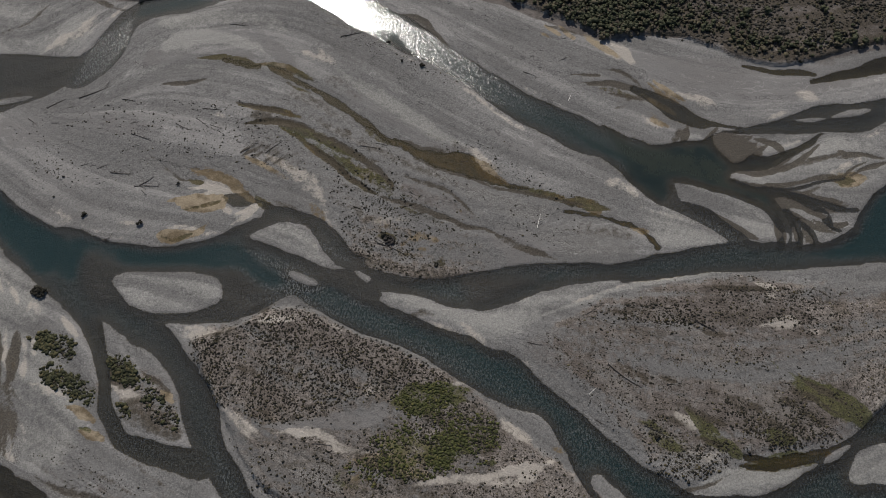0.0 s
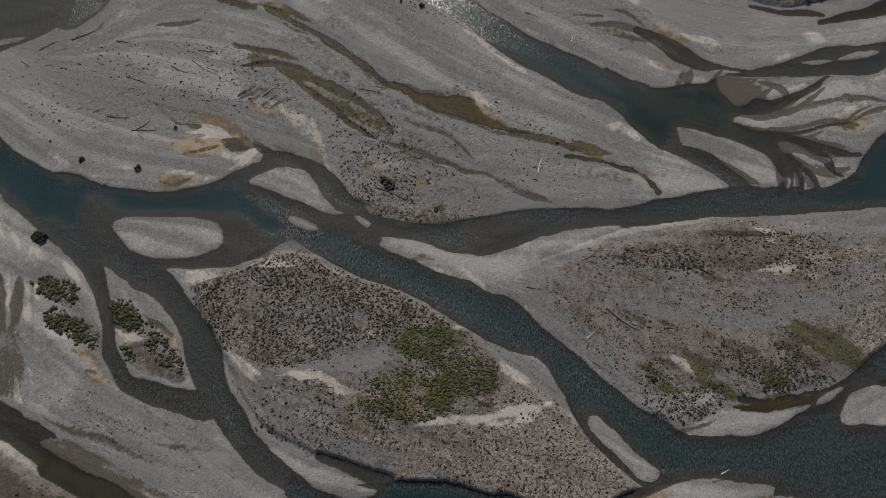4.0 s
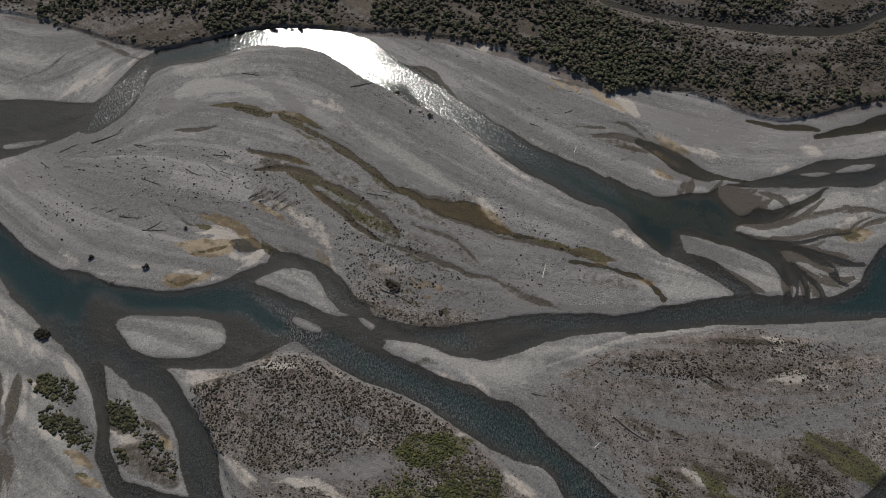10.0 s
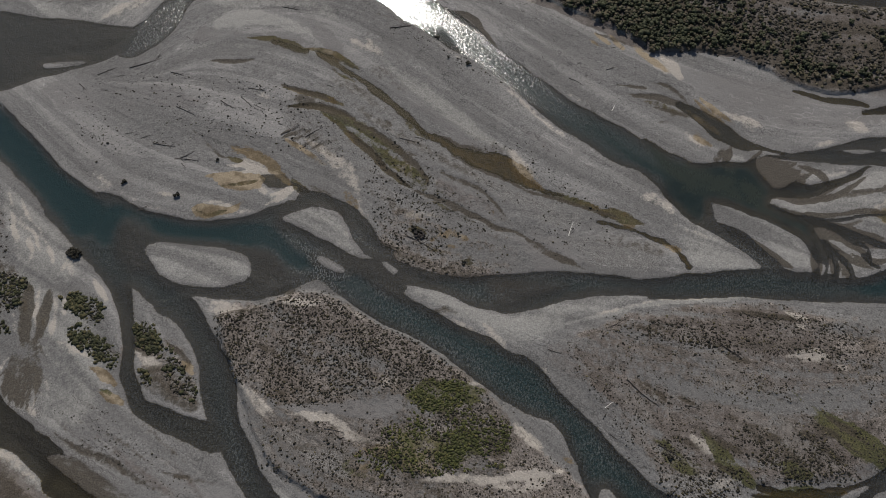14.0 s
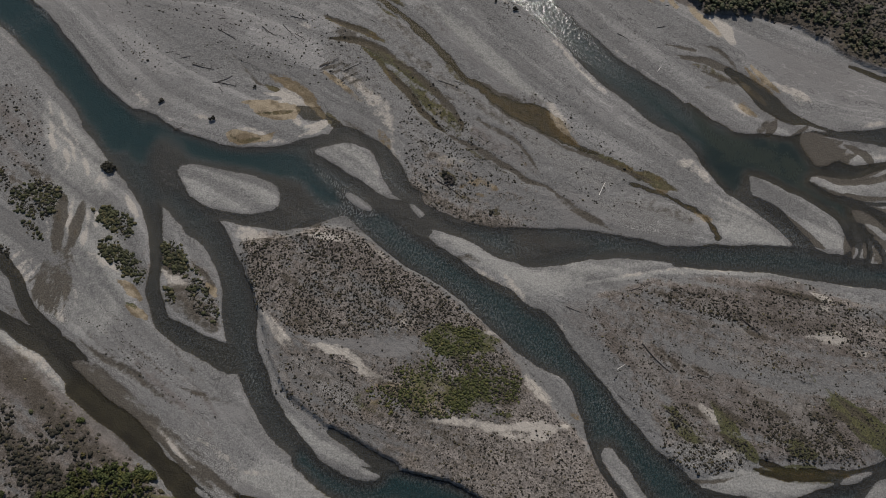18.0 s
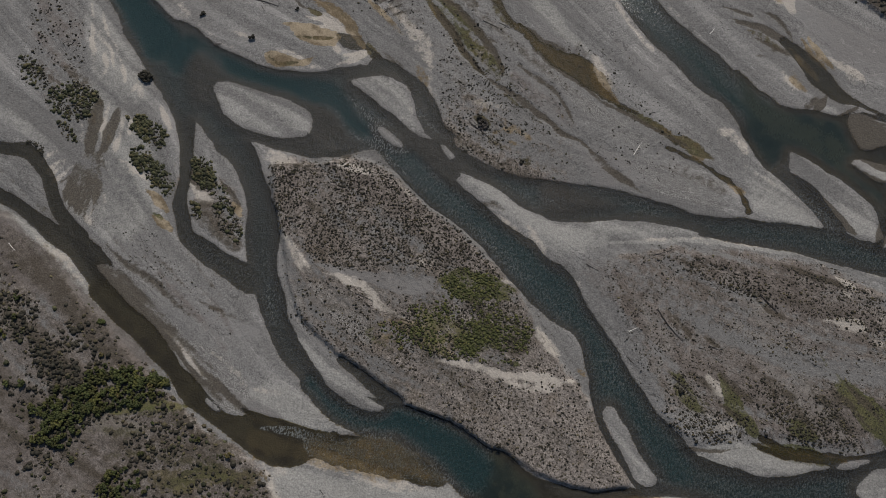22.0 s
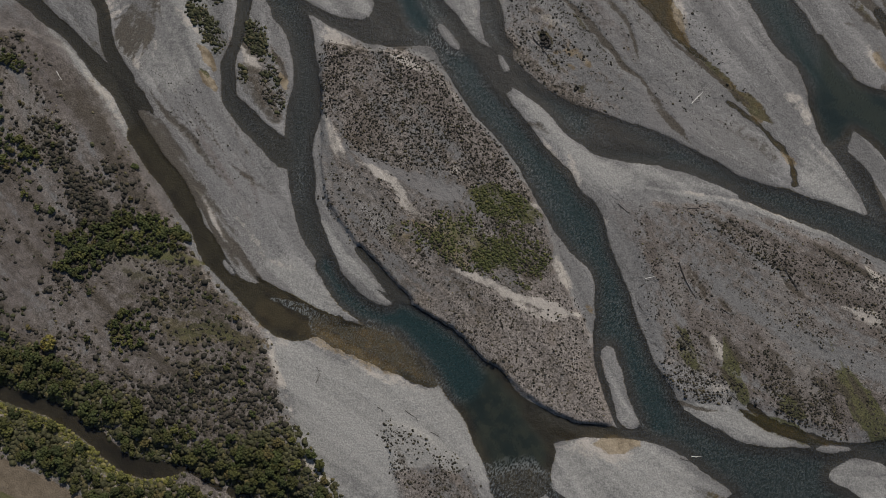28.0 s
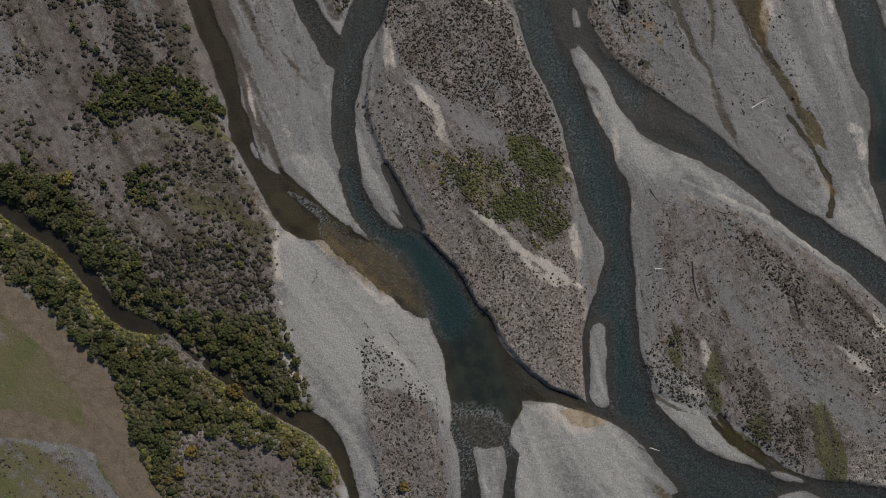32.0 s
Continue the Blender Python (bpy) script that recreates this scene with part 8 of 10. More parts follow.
# hollows, streaks and silt of the east bar
stroke('green', [(91.2, 53.8, 0.7), (95.0, 50.6, 1.7), (99.6, 46.7, 2.3), (105.1, 42.8, 2.4), (110.9, 38.7, 2.6), (117.0, 33.5, 2.6)], 0.95, 1.6)
stroke('dark', [(95.7, 50.9, 0.6), (100.6, 47.6, 0.6), (107.4, 43.2, 0.6), (113.2, 39.1, 0.6)], 0.8, 1.0)
stroke('tan', [(94.5, 51.2, 1.3), (101.4, 44.9, 1.7), (109.2, 39.2, 1.7)], 0.5, 1.0)
stroke('green', [(53.2, 35.8, 0.9), (56.7, 33.5, 1.9), (60.7, 30.2, 2.3), (65.4, 28.0, 1.7)], 0.75, 1.0)
stroke('green', [(66.8, 39.2, 0.9), (70.3, 35.7, 1.7), (74.6, 31.2, 2.0), (79.5, 27.7, 1.8), (81.9, 26.5, 0.9)], 1.0, 0.8)
stroke('green', [(86.3, 33.2, 1.1), (90.6, 32.1, 2.0), (95.8, 30.5, 1.8)], 0.9, 0.9)
stroke('tan', [(80.9, 24.7, 0.7), (86.3, 25.1, 1.1), (92.5, 25.5, 1.4), (98.7, 25.8, 1.3)], 0.9, 0.8)
stroke('dark', [(55.2, 12.6, 0.4), (63.3, 17.0, 0.5), (72.2, 19.3, 0.5), (79.1, 22.7, 0.4)], 1.0, 0.5)
stroke('dark', [(49.1, 53.4, 0.5), (53.8, 49.2, 0.5), (57.7, 45.7, 0.5)], 0.9, 0.7)
stroke('dark', [(70.6, 64.6, 0.5), (75.6, 61.4, 0.5), (80.9, 60.1, 0.5)], 0.9, 0.7)
stroke('dark', [(57.9, 49.2, 0.5), (64.5, 46.7, 0.5), (67.2, 45.8, 0.5)], 0.9, 0.7)
stroke('dark', [(82.7, 54.0, 0.5), (88.6, 50.5, 0.5), (94.0, 48.5, 0.5)], 0.9, 0.7)
stroke('dark', [(68.3, 31.6, 0.5), (71.9, 30.6, 0.5), (75.9, 28.1, 0.5)], 0.9, 0.7)
stroke('sand', [(64.4, 36.6, 1.1), (67.7, 34.6, 1.9), (69.6, 32.9, 0.9)], 0.71, 1.7)
stroke('sand', [(95.3, 64.2, 1.3), (99.5, 63.9, 1.9), (102.7, 63.8, 1.1)], 0.71, 1.7)
stroke('sand', [(104.8, 62.1, 1.3), (107.8, 61.6, 1.3)], 0.71, 1.7)
stroke('sand', [(93.2, 72.0, 1.1), (98.6, 73.1, 1.3)], 0.71, 1.7)
stroke('sand', [(67.1, 25.4, 0.9), (71.8, 25.7, 1.5), (74.3, 27.8, 0.9)], 0.71, 1.7)
stroke('pale', [(57.5, 55.9, 2.9), (71.6, 53.0, 3.3), (84.4, 48.0, 2.9), (96.8, 38.2, 2.4), (103.9, 29.8, 1.6)], 0.55, 2.5)
stroke('pale', [(40.2, 52.4, 3.4), (50.1, 42.6, 3.3), (50.6, 31.1, 2.1)], 0.55, 2.5)
stroke('pale', [(72.9, 48.4, 2.1), (86.6, 40.6, 1.7), (97.0, 31.8, 1.6)], 0.55, 2.5)
area('grass', [(-17.4, 29.5), (-10.9, 33.9), (-2.2, 30.1), (-0.8, 23.5), (-8.7, 22.0), (-16.4, 23.0)], 0.5, 1.5)
area('tan', [(-17.4, 29.5), (-10.9, 33.9), (-2.2, 30.1), (-0.8, 23.5), (-8.7, 22.0), (-16.4, 23.0)], 0.35, 1.5)
area('pale', [(-41.4, -22.0), (-29.2, -19.3), (-7.3, -16.1), (5.9, -12.2), (17.7, -17.4), (25.5, -25.0), (-12.0, -43.1), (-28.9, -34.6), (-36.7, -28.4)], 1.0, 1.5)
# brown wash of the western rills
area('dark', [(-131.8, 59.9), (-130.1, 62.4), (-127.6, 58.2), (-125.9, 51.0), (-122.9, 42.4), (-125.0, 40.9), (-128.5, 44.5), (-130.0, 52.7)], 0.72, 0.8)
area('dark', [(-124.1, 60.2), (-122.4, 60.7), (-121.0, 55.9), (-121.1, 48.6), (-122.7, 45.9), (-123.8, 49.7)], 0.72, 0.8)
area('dark', [(-128.1, 41.8), (-121.7, 43.7), (-117.7, 34.8), (-116.0, 27.1), (-123.9, 24.8), (-126.4, 32.2)], 0.3, 1.5)
stroke('dark', [(-128.2, 43.1, 0.7), (-127.4, 34.6, 0.7), (-126.4, 26.7, 0.5)], 1.0, 0.6)
stroke('dark', [(-127.2, 43.4, 0.7), (-125.9, 35.0, 0.7), (-123.8, 25.7, 0.5)], 1.0, 0.6)
stroke('dark', [(-126.2, 43.7, 0.7), (-124.5, 35.5, 0.7), (-121.2, 24.7, 0.5)], 1.0, 0.6)
stroke('dark', [(-125.3, 44.0, 0.7), (-123.1, 35.9, 0.7), (-120.7, 28.4, 0.5)], 1.0, 0.6)
stroke('dark', [(-124.3, 44.3, 0.7), (-121.8, 36.3, 0.7), (-118.4, 27.3, 0.5)], 1.0, 0.6)
stroke('dark', [(-123.3, 44.6, 0.7), (-120.5, 36.7, 0.7), (-116.1, 26.2, 0.5)], 1.0, 0.6)
stroke('dark', [(-122.4, 44.8, 0.7), (-119.4, 37.0, 0.7), (-116.3, 29.7, 0.5)], 1.0, 0.6)
area('green', [(-133.3, 63.4), (-130.1, 63.7), (-128.6, 59.5), (-130.9, 58.8)], 0.7, 1.0)
stroke('sand', [(-125.7, 56.8, 0.6), (-123.8, 49.7, 0.6), (-122.1, 42.7, 0.6)], 0.95, 0.7)
stroke('sand', [(-121.2, 59.1, 0.6), (-119.3, 52.0, 0.6), (-119.6, 45.3, 0.6)], 0.95, 0.7)
stroke('sand', [(-117.4, 42.2, 0.6), (-113.5, 39.7, 0.6), (-108.1, 37.6, 0.6)], 0.95, 0.7)
stroke('sand', [(-117.7, 44.9, 0.6), (-111.8, 42.0, 0.6), (-107.6, 39.2, 0.6)], 0.95, 0.7)
stroke('sand', [(-120.2, 43.2, 0.6), (-116.3, 37.0, 0.6), (-110.8, 31.4, 0.6)], 0.95, 0.7)
stroke('sand', [(-138.2, 37.9, 0.6), (-136.2, 41.3, 0.6), (-130.9, 45.7, 0.6)], 0.95, 0.7)
# broken water below the confluence
stroke('riffle', [(25.8, -23.6, 2.1), (31.9, -26.7, 3.2), (37.8, -31.8, 3.9), (44.0, -38.4, 3.2)], 1.2, 2.0)
# ochre and cream streaks of the pond
stroke('tan', [(-83.3, 102.4, 0.9), (-78.7, 103.4, 0.9), (-72.7, 104.8, 0.9)], 1.2, 0.6)
stroke('tan', [(-80.8, 100.4, 0.9), (-75.5, 100.8, 0.9), (-70.2, 102.4, 0.9)], 1.2, 0.6)
stroke('tan', [(-79.9, 115.1, 0.9), (-73.1, 113.0, 0.9), (-66.3, 109.8, 0.9), (-62.2, 106.1, 0.9)], 1.2, 0.6)
stroke('tan', [(-80.6, 113.8, 0.9), (-74.9, 112.4, 0.9), (-69.1, 110.1, 0.9)], 1.2, 0.6)
stroke('tan', [(-66.1, 108.1, 0.9), (-62.8, 105.7, 0.9), (-60.0, 103.3, 0.9)], 1.2, 0.6)
stroke('sand', [(-81.8, 101.4, 0.5), (-76.7, 102.2, 0.5), (-71.1, 103.8, 0.5)], 1.0, 0.4)
stroke('sand', [(-77.9, 114.0, 0.6), (-71.1, 111.8, 0.6), (-64.6, 108.1, 0.5)], 1.0, 0.4)
area('tan', [(-80.7, 114.8), (-73.2, 113.2), (-66.4, 110.2), (-62.2, 106.5), (-64.8, 105.7), (-69.8, 108.9), (-75.6, 111.3)], 1.1, 0.5)
area('tan', [(-82.5, 102.0), (-77.7, 103.2), (-70.1, 105.2), (-68.3, 102.1), (-72.8, 100.1), (-79.7, 99.6)], 1.1, 0.5)
area('soil_and_shade', [(-144.1, -32.5), (-106.6, 4.6), (-58.7, -22.6), (-26.2, -41.5), (-6.3, -56.9), (-28.5, -61.3), (-71.0, -59.2), (-111.7, -63.8)], 0.6, 4.0)
# ripples over the shoal
area('riffle', [(26.6, -25.6), (37.1, -15.1), (47.0, -19.6), (46.4, -23.4), (40.9, -26.7), (43.5, -33.8), (36.4, -34.4)], 1.3, 1.5)
# brushed streaks of the delta
area('dark', [(86.6, 128.5), (95.8, 129.9), (103.4, 128.6), (103.3, 124.6), (97.8, 119.4), (92.9, 116.9), (89.7, 119.4), (86.7, 123.2)], 0.42, 0.9)
area('mud', [(86.6, 128.5), (95.8, 129.9), (103.4, 128.6), (103.3, 124.6), (97.8, 119.4), (92.9, 116.9), (89.7, 119.4), (86.7, 123.2)], 0.9, 0.9)
stroke('dark', [(86.7, 123.2, 0.7), (90.3, 126.7, 0.6), (93.8, 129.4, 0.4)], 1.25, 0.35)
stroke('dark', [(87.9, 122.3, 0.6), (91.6, 125.6, 0.6), (95.3, 128.1, 0.4)], 1.25, 0.35)
stroke('dark', [(89.0, 121.3, 0.6), (92.9, 124.5, 0.6), (96.7, 126.8, 0.4)], 1.25, 0.35)
stroke('dark', [(90.1, 120.4, 0.6), (94.2, 123.4, 0.6), (98.1, 125.5, 0.4)], 1.25, 0.35)
stroke('dark', [(91.2, 119.5, 0.6), (95.4, 122.2, 0.6), (99.5, 124.2, 0.4)], 1.25, 0.35)
stroke('dark', [(92.3, 118.5, 0.6), (96.7, 121.1, 0.6), (100.9, 122.9, 0.4)], 1.25, 0.35)
stroke('dark', [(93.4, 117.6, 0.6), (97.9, 120.0, 0.6), (102.3, 121.6, 0.4)], 1.25, 0.35)
stroke('dark', [(97.2, 109.4, 0.6), (108.2, 110.5, 0.6), (117.5, 111.8, 0.6), (125.0, 112.9, 0.6), (130.4, 116.3, 0.6), (135.6, 118.4, 0.6)], 1.1, 0.5)
stroke('dark', [(107.5, 107.5, 0.6), (114.3, 105.9, 0.6), (121.1, 104.7, 0.6), (126.0, 103.2, 0.6)], 1.1, 0.5)
stroke('dark', [(127.4, 122.2, 0.6), (134.5, 121.2, 0.6), (141.4, 119.7, 0.6)], 1.1, 0.5)
stroke('dark', [(128.8, 113.8, 0.6), (137.0, 117.0, 0.6), (142.5, 118.5, 0.6)], 1.1, 0.5)
stroke('dark', [(104.9, 115.7, 0.6), (109.3, 119.5, 0.6), (112.7, 122.1, 0.6)], 1.1, 0.5)
stroke('dark', [(113.0, 100.5, 0.6), (117.6, 101.5, 0.6), (123.5, 100.6, 0.6)], 1.1, 0.5)
stroke('dark', [(114.0, 97.6, 0.6), (117.4, 95.7, 0.6), (120.8, 96.7, 0.6)], 1.1, 0.5)
stroke('dark', [(111.4, 97.6, 0.6), (111.7, 93.7, 0.6), (110.6, 90.7, 0.6)], 1.1, 0.5)
area('tan', [(125.6, 113.7), (129.1, 114.6), (133.2, 113.4), (131.8, 111.3), (127.0, 110.4), (124.7, 111.7)], 1.1, 0.8)
stroke('sand', [(123.7, 114.8, 0.7), (127.9, 116.9, 0.9), (134.3, 120.5, 0.7)], 0.85, 1.02)
stroke('cobble', [(98.9, 109.0, 1.1), (104.3, 109.1, 1.6), (108.6, 108.3, 1.1)], 1.2, 0.8)
# dark earth and olive growth of the farm-side terrace
stroke('dark', [(-137.2, -3.6, 2.0), (-124.5, -7.4, 2.0), (-111.0, -12.5, 2.0)], 0.5, 4.0)
stroke('dark', [(-133.9, -19.2, 1.8), (-122.2, -21.5, 1.8), (-110.7, -23.9, 1.8)], 0.5, 4.0)
stroke('dark', [(-106.7, -21.3, 2.0), (-92.5, -21.9, 1.9), (-77.2, -21.7, 1.9)], 0.5, 4.0)
stroke('dark', [(-77.0, -38.5, 2.1), (-62.8, -36.9, 2.1), (-47.0, -37.9, 2.1)], 0.5, 4.0)
stroke('dark', [(-147.9, 5.7, 1.6), (-137.4, 2.3, 1.6), (-128.0, 0.3, 1.6)], 0.5, 4.0)
stroke('dark', [(-58.4, -48.8, 1.9), (-46.2, -50.2, 1.9), (-34.0, -51.5, 1.9)], 0.5, 4.0)
stroke('green', [(-82.9, -32.9, 1.9), (-71.8, -29.6, 1.9), (-58.4, -26.7, 1.9), (-45.6, -26.0, 1.9)], 0.5, 2.5)
stroke('green', [(-91.5, -28.9, 1.5), (-81.6, -26.4, 1.5), (-70.9, -22.4, 1.5)], 0.5, 2.5)
stroke('green', [(-62.8, -42.5, 1.5), (-54.0, -38.7, 1.5), (-45.2, -35.0, 1.5)], 0.5, 2.5)
area('mud', [(62.1, 162.7), (101.4, 159.2), (140.2, 155.7), (134.0, 147.2), (97.7, 139.9), (75.8, 146.8), (63.2, 155.2)], 0.6, 3.0)
# pale edge and dark threads beside the brown stream
stroke('pale', [(-140.5, 20.1, 1.2), (-127.2, 15.5, 1.4), (-113.5, 9.5, 1.4), (-99.9, 1.1, 1.3), (-88.0, -5.8, 0.9)], 1.2, 1.0)
stroke('sand', [(-130.5, 16.7, 0.6), (-114.7, 10.0, 0.7), (-101.2, 2.0, 0.6)], 0.8, 0.8)
stroke('dark', [(-103.5, 24.2, 0.5), (-88.6, 18.6, 0.5), (-71.2, 10.6, 0.5)], 0.62, 0.8)
stroke('dark', [(-92.0, 10.5, 0.5), (-76.8, 3.7, 0.5), (-58.0, -4.8, 0.4)], 0.62, 0.8)
stroke('dark', [(-86.0, 24.7, 0.5), (-74.4, 18.1, 0.5), (-64.6, 11.1, 0.5)], 0.62, 0.8)
stroke('dark', [(-112.8, 24.8, 0.5), (-101.4, 19.6, 0.5), (-91.8, 14.0, 0.5)], 0.62, 0.8)
stroke('dark', [(-114.8, 36.9, 0.5), (-104.1, 29.5, 0.5), (-92.8, 24.2, 0.5)], 0.62, 0.8)
stroke('soil_and_shade', [(-99.0, 22.2, 2.0), (-82.9, 13.6, 2.0), (-64.5, 2.8, 1.9)], 0.55, 3.0)
stroke('soil_and_shade', [(-92.0, 26.3, 2.0), (-78.1, 18.6, 2.0), (-64.8, 7.7, 1.9)], 0.55, 3.0)

# the currents mix: depth and silt change gently along the water
OPEN = (BED > 0.04).astype(float)
SPREAD = lambda a: sum(np.roll(a, way, (0, 1)) for way in ((1, 0), (-1, 0), (0, 1), (0, -1), (1, 1), (-1, -1), (1, -1), (-1, 1), (0, 0)))
for turn in range(6):
    share = np.maximum(SPREAD(OPEN), 1.0)
    SILT = np.where(OPEN > 0, SPREAD(SILT * OPEN) / share, SILT)
    BED = np.where(OPEN > 0, 0.7 * BED + 0.3 * SPREAD(BED * OPEN) / share, BED)

# heights: dug beds, shelving gravel, old flood ridges, terraces
DRY = np.clip(SHORE, 0, None)


def flood_lines():
    """Streaks drawn out along the current: noise smeared down the field of flow of all the channels."""
    gx, gy = np.meshgrid(np.arange(-194, 196, 3.0), np.arange(-144, 256, 3.0))
    c2, s2 = 0.25 / 900 + 0 * gx, -0.1 / 900 + 0 * gx
    for line in COURSES:
        for a, b in zip(line[:-1], line[1:]):
            dx, dy = b[:2] - a[:2]
            length = math.hypot(dx, dy) + 1e-6
            turn = 2 * math.atan2(dy, dx)
            weight = length * a[2] / (((gx - a[0]) ** 2 + (gy - a[1]) ** 2) + 60.0) ** 1.3
            c2, s2 = c2 + weight * math.cos(turn), s2 + weight * math.sin(turn)
    heading = 0.5 * np.arctan2(s2, c2)
    ux, uy = np.cos(heading), np.sin(heading)
    core_x, core_y = (AX >= -192) & (AX <= 192), (AY >= -142) & (AY <= 252)
    win = np.ix_(core_y, core_x)
    x, y = X[win], Y[win]
    gen = np.random.default_rng(90)
    nets = [gen.normal(size=x.shape), rough(x, y, 2.2, 91, 2), rough(x, y, 7.0, 93, 2)]
    sums = [n.copy() for n in nets]
    j0, i0 = y + 142, x + 192
    for sign in (1, -1):
        px, py, vx, vy = x.copy(), y.copy(), None, None
        for k in range(26):
            i = np.clip(((px + 194) / 3 + 0.5).astype(int), 0, gx.shape[1] - 1)
            j = np.clip(((py + 144) / 3 + 0.5).astype(int), 0, gx.shape[0] - 1)
            nx, ny = ux[j, i], uy[j, i]
            flip = sign * np.ones_like(nx) if vx is None else np.where(nx * vx + ny * vy < 0, -1.0, 1.0)
            vx, vy = nx * flip, ny * flip
            px, py = px + vx, py + vy
            ii = np.clip(((px + 192) / STEP).astype(int), 0, x.shape[1] - 1)
            jj = np.clip(((py + 142) / STEP).astype(int), 0, x.shape[0] - 1)
            for n, s in zip(nets, sums):
                s += n[jj, ii]
    out = []
    for s in sums:
        full = np.full(X.shape, 0.5)
        full[win] = np.clip(0.5 + 0.22 * (s - s.mean()) / s.std(), 0, 1)
        out.append(full)
    return out


GRAIN, RIBS, BANDS = flood_lines()
STREAK = np.clip(0.45 * RIBS + 0.55 * BANDS + 0.12 * rough(X, Y, 25.0, 27, 3), 0, 1)
STREAK = np.clip(0.5 + 1.3 * (STREAK - 0.5), 0, 1)
RIDGES = 2 * STREAK - 1
Z = -BED + np.where(SHORE > 0, 0.03 + 0.32 * (1 - np.exp(-DRY / 4.5)), 0)
Z += (0.13 * RIDGES + 0.045 * (2 * GRAIN - 1) + 0.04 * rough(X, Y, 2.6, 29, 2)) * (1 - np.exp(-DRY / 3.0)) * smoothstep(900 - np.hypot(X, Y), 0, 500)
# the far stream has low, easy margins
EASY = smoothstep(X, 15, 40) * smoothstep(Y, 188, 196)
Z += RISE * np.clip(DRY / (0.7 + 4.0 * EASY), 0, 1) * (1 + 0.12 * rough(X, Y, 14.0, 31, 3))
# rills are cut a hand deep into the gravel
CUT = 0.24 * np.clip(LAYERS["dark"], 0, 1) * (LAYERS["dark"] > 0.6) + 0.16 * np.clip(LAYERS["damp"], 0, 1)
Z = np.where(SHORE > 0, np.maximum(Z - CUT, np.minimum(Z, 0.03)), Z)
FAR = smoothstep(np.hypot(X, Y - 60), 190, 260)
LAYERS["litter"] = np.maximum(LAYERS["litter"], 0.85 * FAR)
rim = np.exp(-((DRY - 1.6) / 1.1) ** 2) * (SHORE > 0) * smoothstep(rough(X, Y, 18.0, 33, 2), -0.1, 0.5) * (SILT < 0.5)
LAYERS["sand"] = np.maximum(LAYERS["sand"], 0.45 * rim)


def grid_mesh(name, keep, height, layers):
    """The quads of the plan grid whose four corners are kept."""
    rows, cols = X.shape
    quad = keep[:-1, :-1] & keep[1:, :-1] & keep[:-1, 1:] & keep[1:, 1:]
    j, i = np.nonzero(quad)
    corner = np.stack([j * cols + i, j * cols + i + 1, (j + 1) * cols + i + 1, (j + 1) * cols + i], 1)
    used, corner = np.unique(corner, return_inverse=True)
    corner = corner.reshape(-1, 4)
    mesh = bpy.data.meshes.new(name)
    mesh.vertices.add(len(used))
    mesh.vertices.foreach_set("co", np.stack([X.ravel()[used], Y.ravel()[used], height.ravel()[used]], 1).astype(np.float32).ravel())
    mesh.loops.add(corner.size)
    mesh.loops.foreach_set("vertex_index", corner.ravel().astype(np.int32))
    mesh.polygons.add(len(corner))
    mesh.polygons.foreach_set("loop_start", np.arange(0, corner.size, 4, dtype=np.int32))
    mesh.polygons.foreach_set("use_smooth", np.ones(len(corner), bool))
    mesh.update(calc_edges=True)
    for key, values in layers.items():
        mesh.attributes.new(key, "FLOAT", "POINT").data.foreach_set("value", values.ravel()[used].astype(np.float32))
    return mesh


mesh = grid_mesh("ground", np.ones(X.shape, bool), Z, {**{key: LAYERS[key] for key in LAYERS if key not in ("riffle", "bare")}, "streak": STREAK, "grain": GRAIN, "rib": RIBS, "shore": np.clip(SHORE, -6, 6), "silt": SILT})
mesh.materials.append(GROUND)
tagged(new("ground", mesh), "grey gravel river plain with pale silt and brown damp hollows", "ground", kind="structure")
WET = (Z < 0.0)
near = WET.copy()
for shift in ((1, 0), (-1, 0), (0, 1), (0, -1), (1, 1), (-1, -1), (1, -1), (-1, 1)):
    near |= np.roll(WET, shift, (0, 1))
mesh = grid_mesh("river", near, np.zeros(X.shape), {"depth": np.clip(-Z, 0, None), "silt": SILT, "streak": STREAK, "riffle": LAYERS["riffle"]})
mesh.materials.append(WATER)
river = tagged(new("river_water", mesh), "rippled teal and brown water of the braided river", "water", kind="structure")
river.visible_shadow = False


def cell(x, y):
    return np.clip(np.searchsorted(AY, y), 0, len(AY) - 1), np.clip(np.searchsorted(AX, x), 0, len(AX) - 1)


def ground_at(x, y):
    return Z[cell(x, y)]



# ---- where things grow and lie ----
LOGS_WEST = [(-132.5, 137.5, 6.4, 34), (-122.5, 141.5, 10.6, 27), (-125.5, 137.5, 2.2, 18), (-129.5, 131.5, 2.0, 0), (-102.5, 127.5, 7.2, -21), (-103.5, 131.5, 2.3, 13), (-80.5, 137.5, 6.2, -6), (-88.5, 131.5, 5.7, -26), (-111, 114.5, 3.2, 28), (-106.5, 113, 7.3, -3), (-98, 108, 7.5, 0), (-96.5, 108.5, 5.0, 38), (-116.5, 115.5, 2.3, 23), (-95.5, 106.5, 2.1, -43), (-66, 120.5, 4.9, 32), (-58, 120.5, 6.7, 41)]
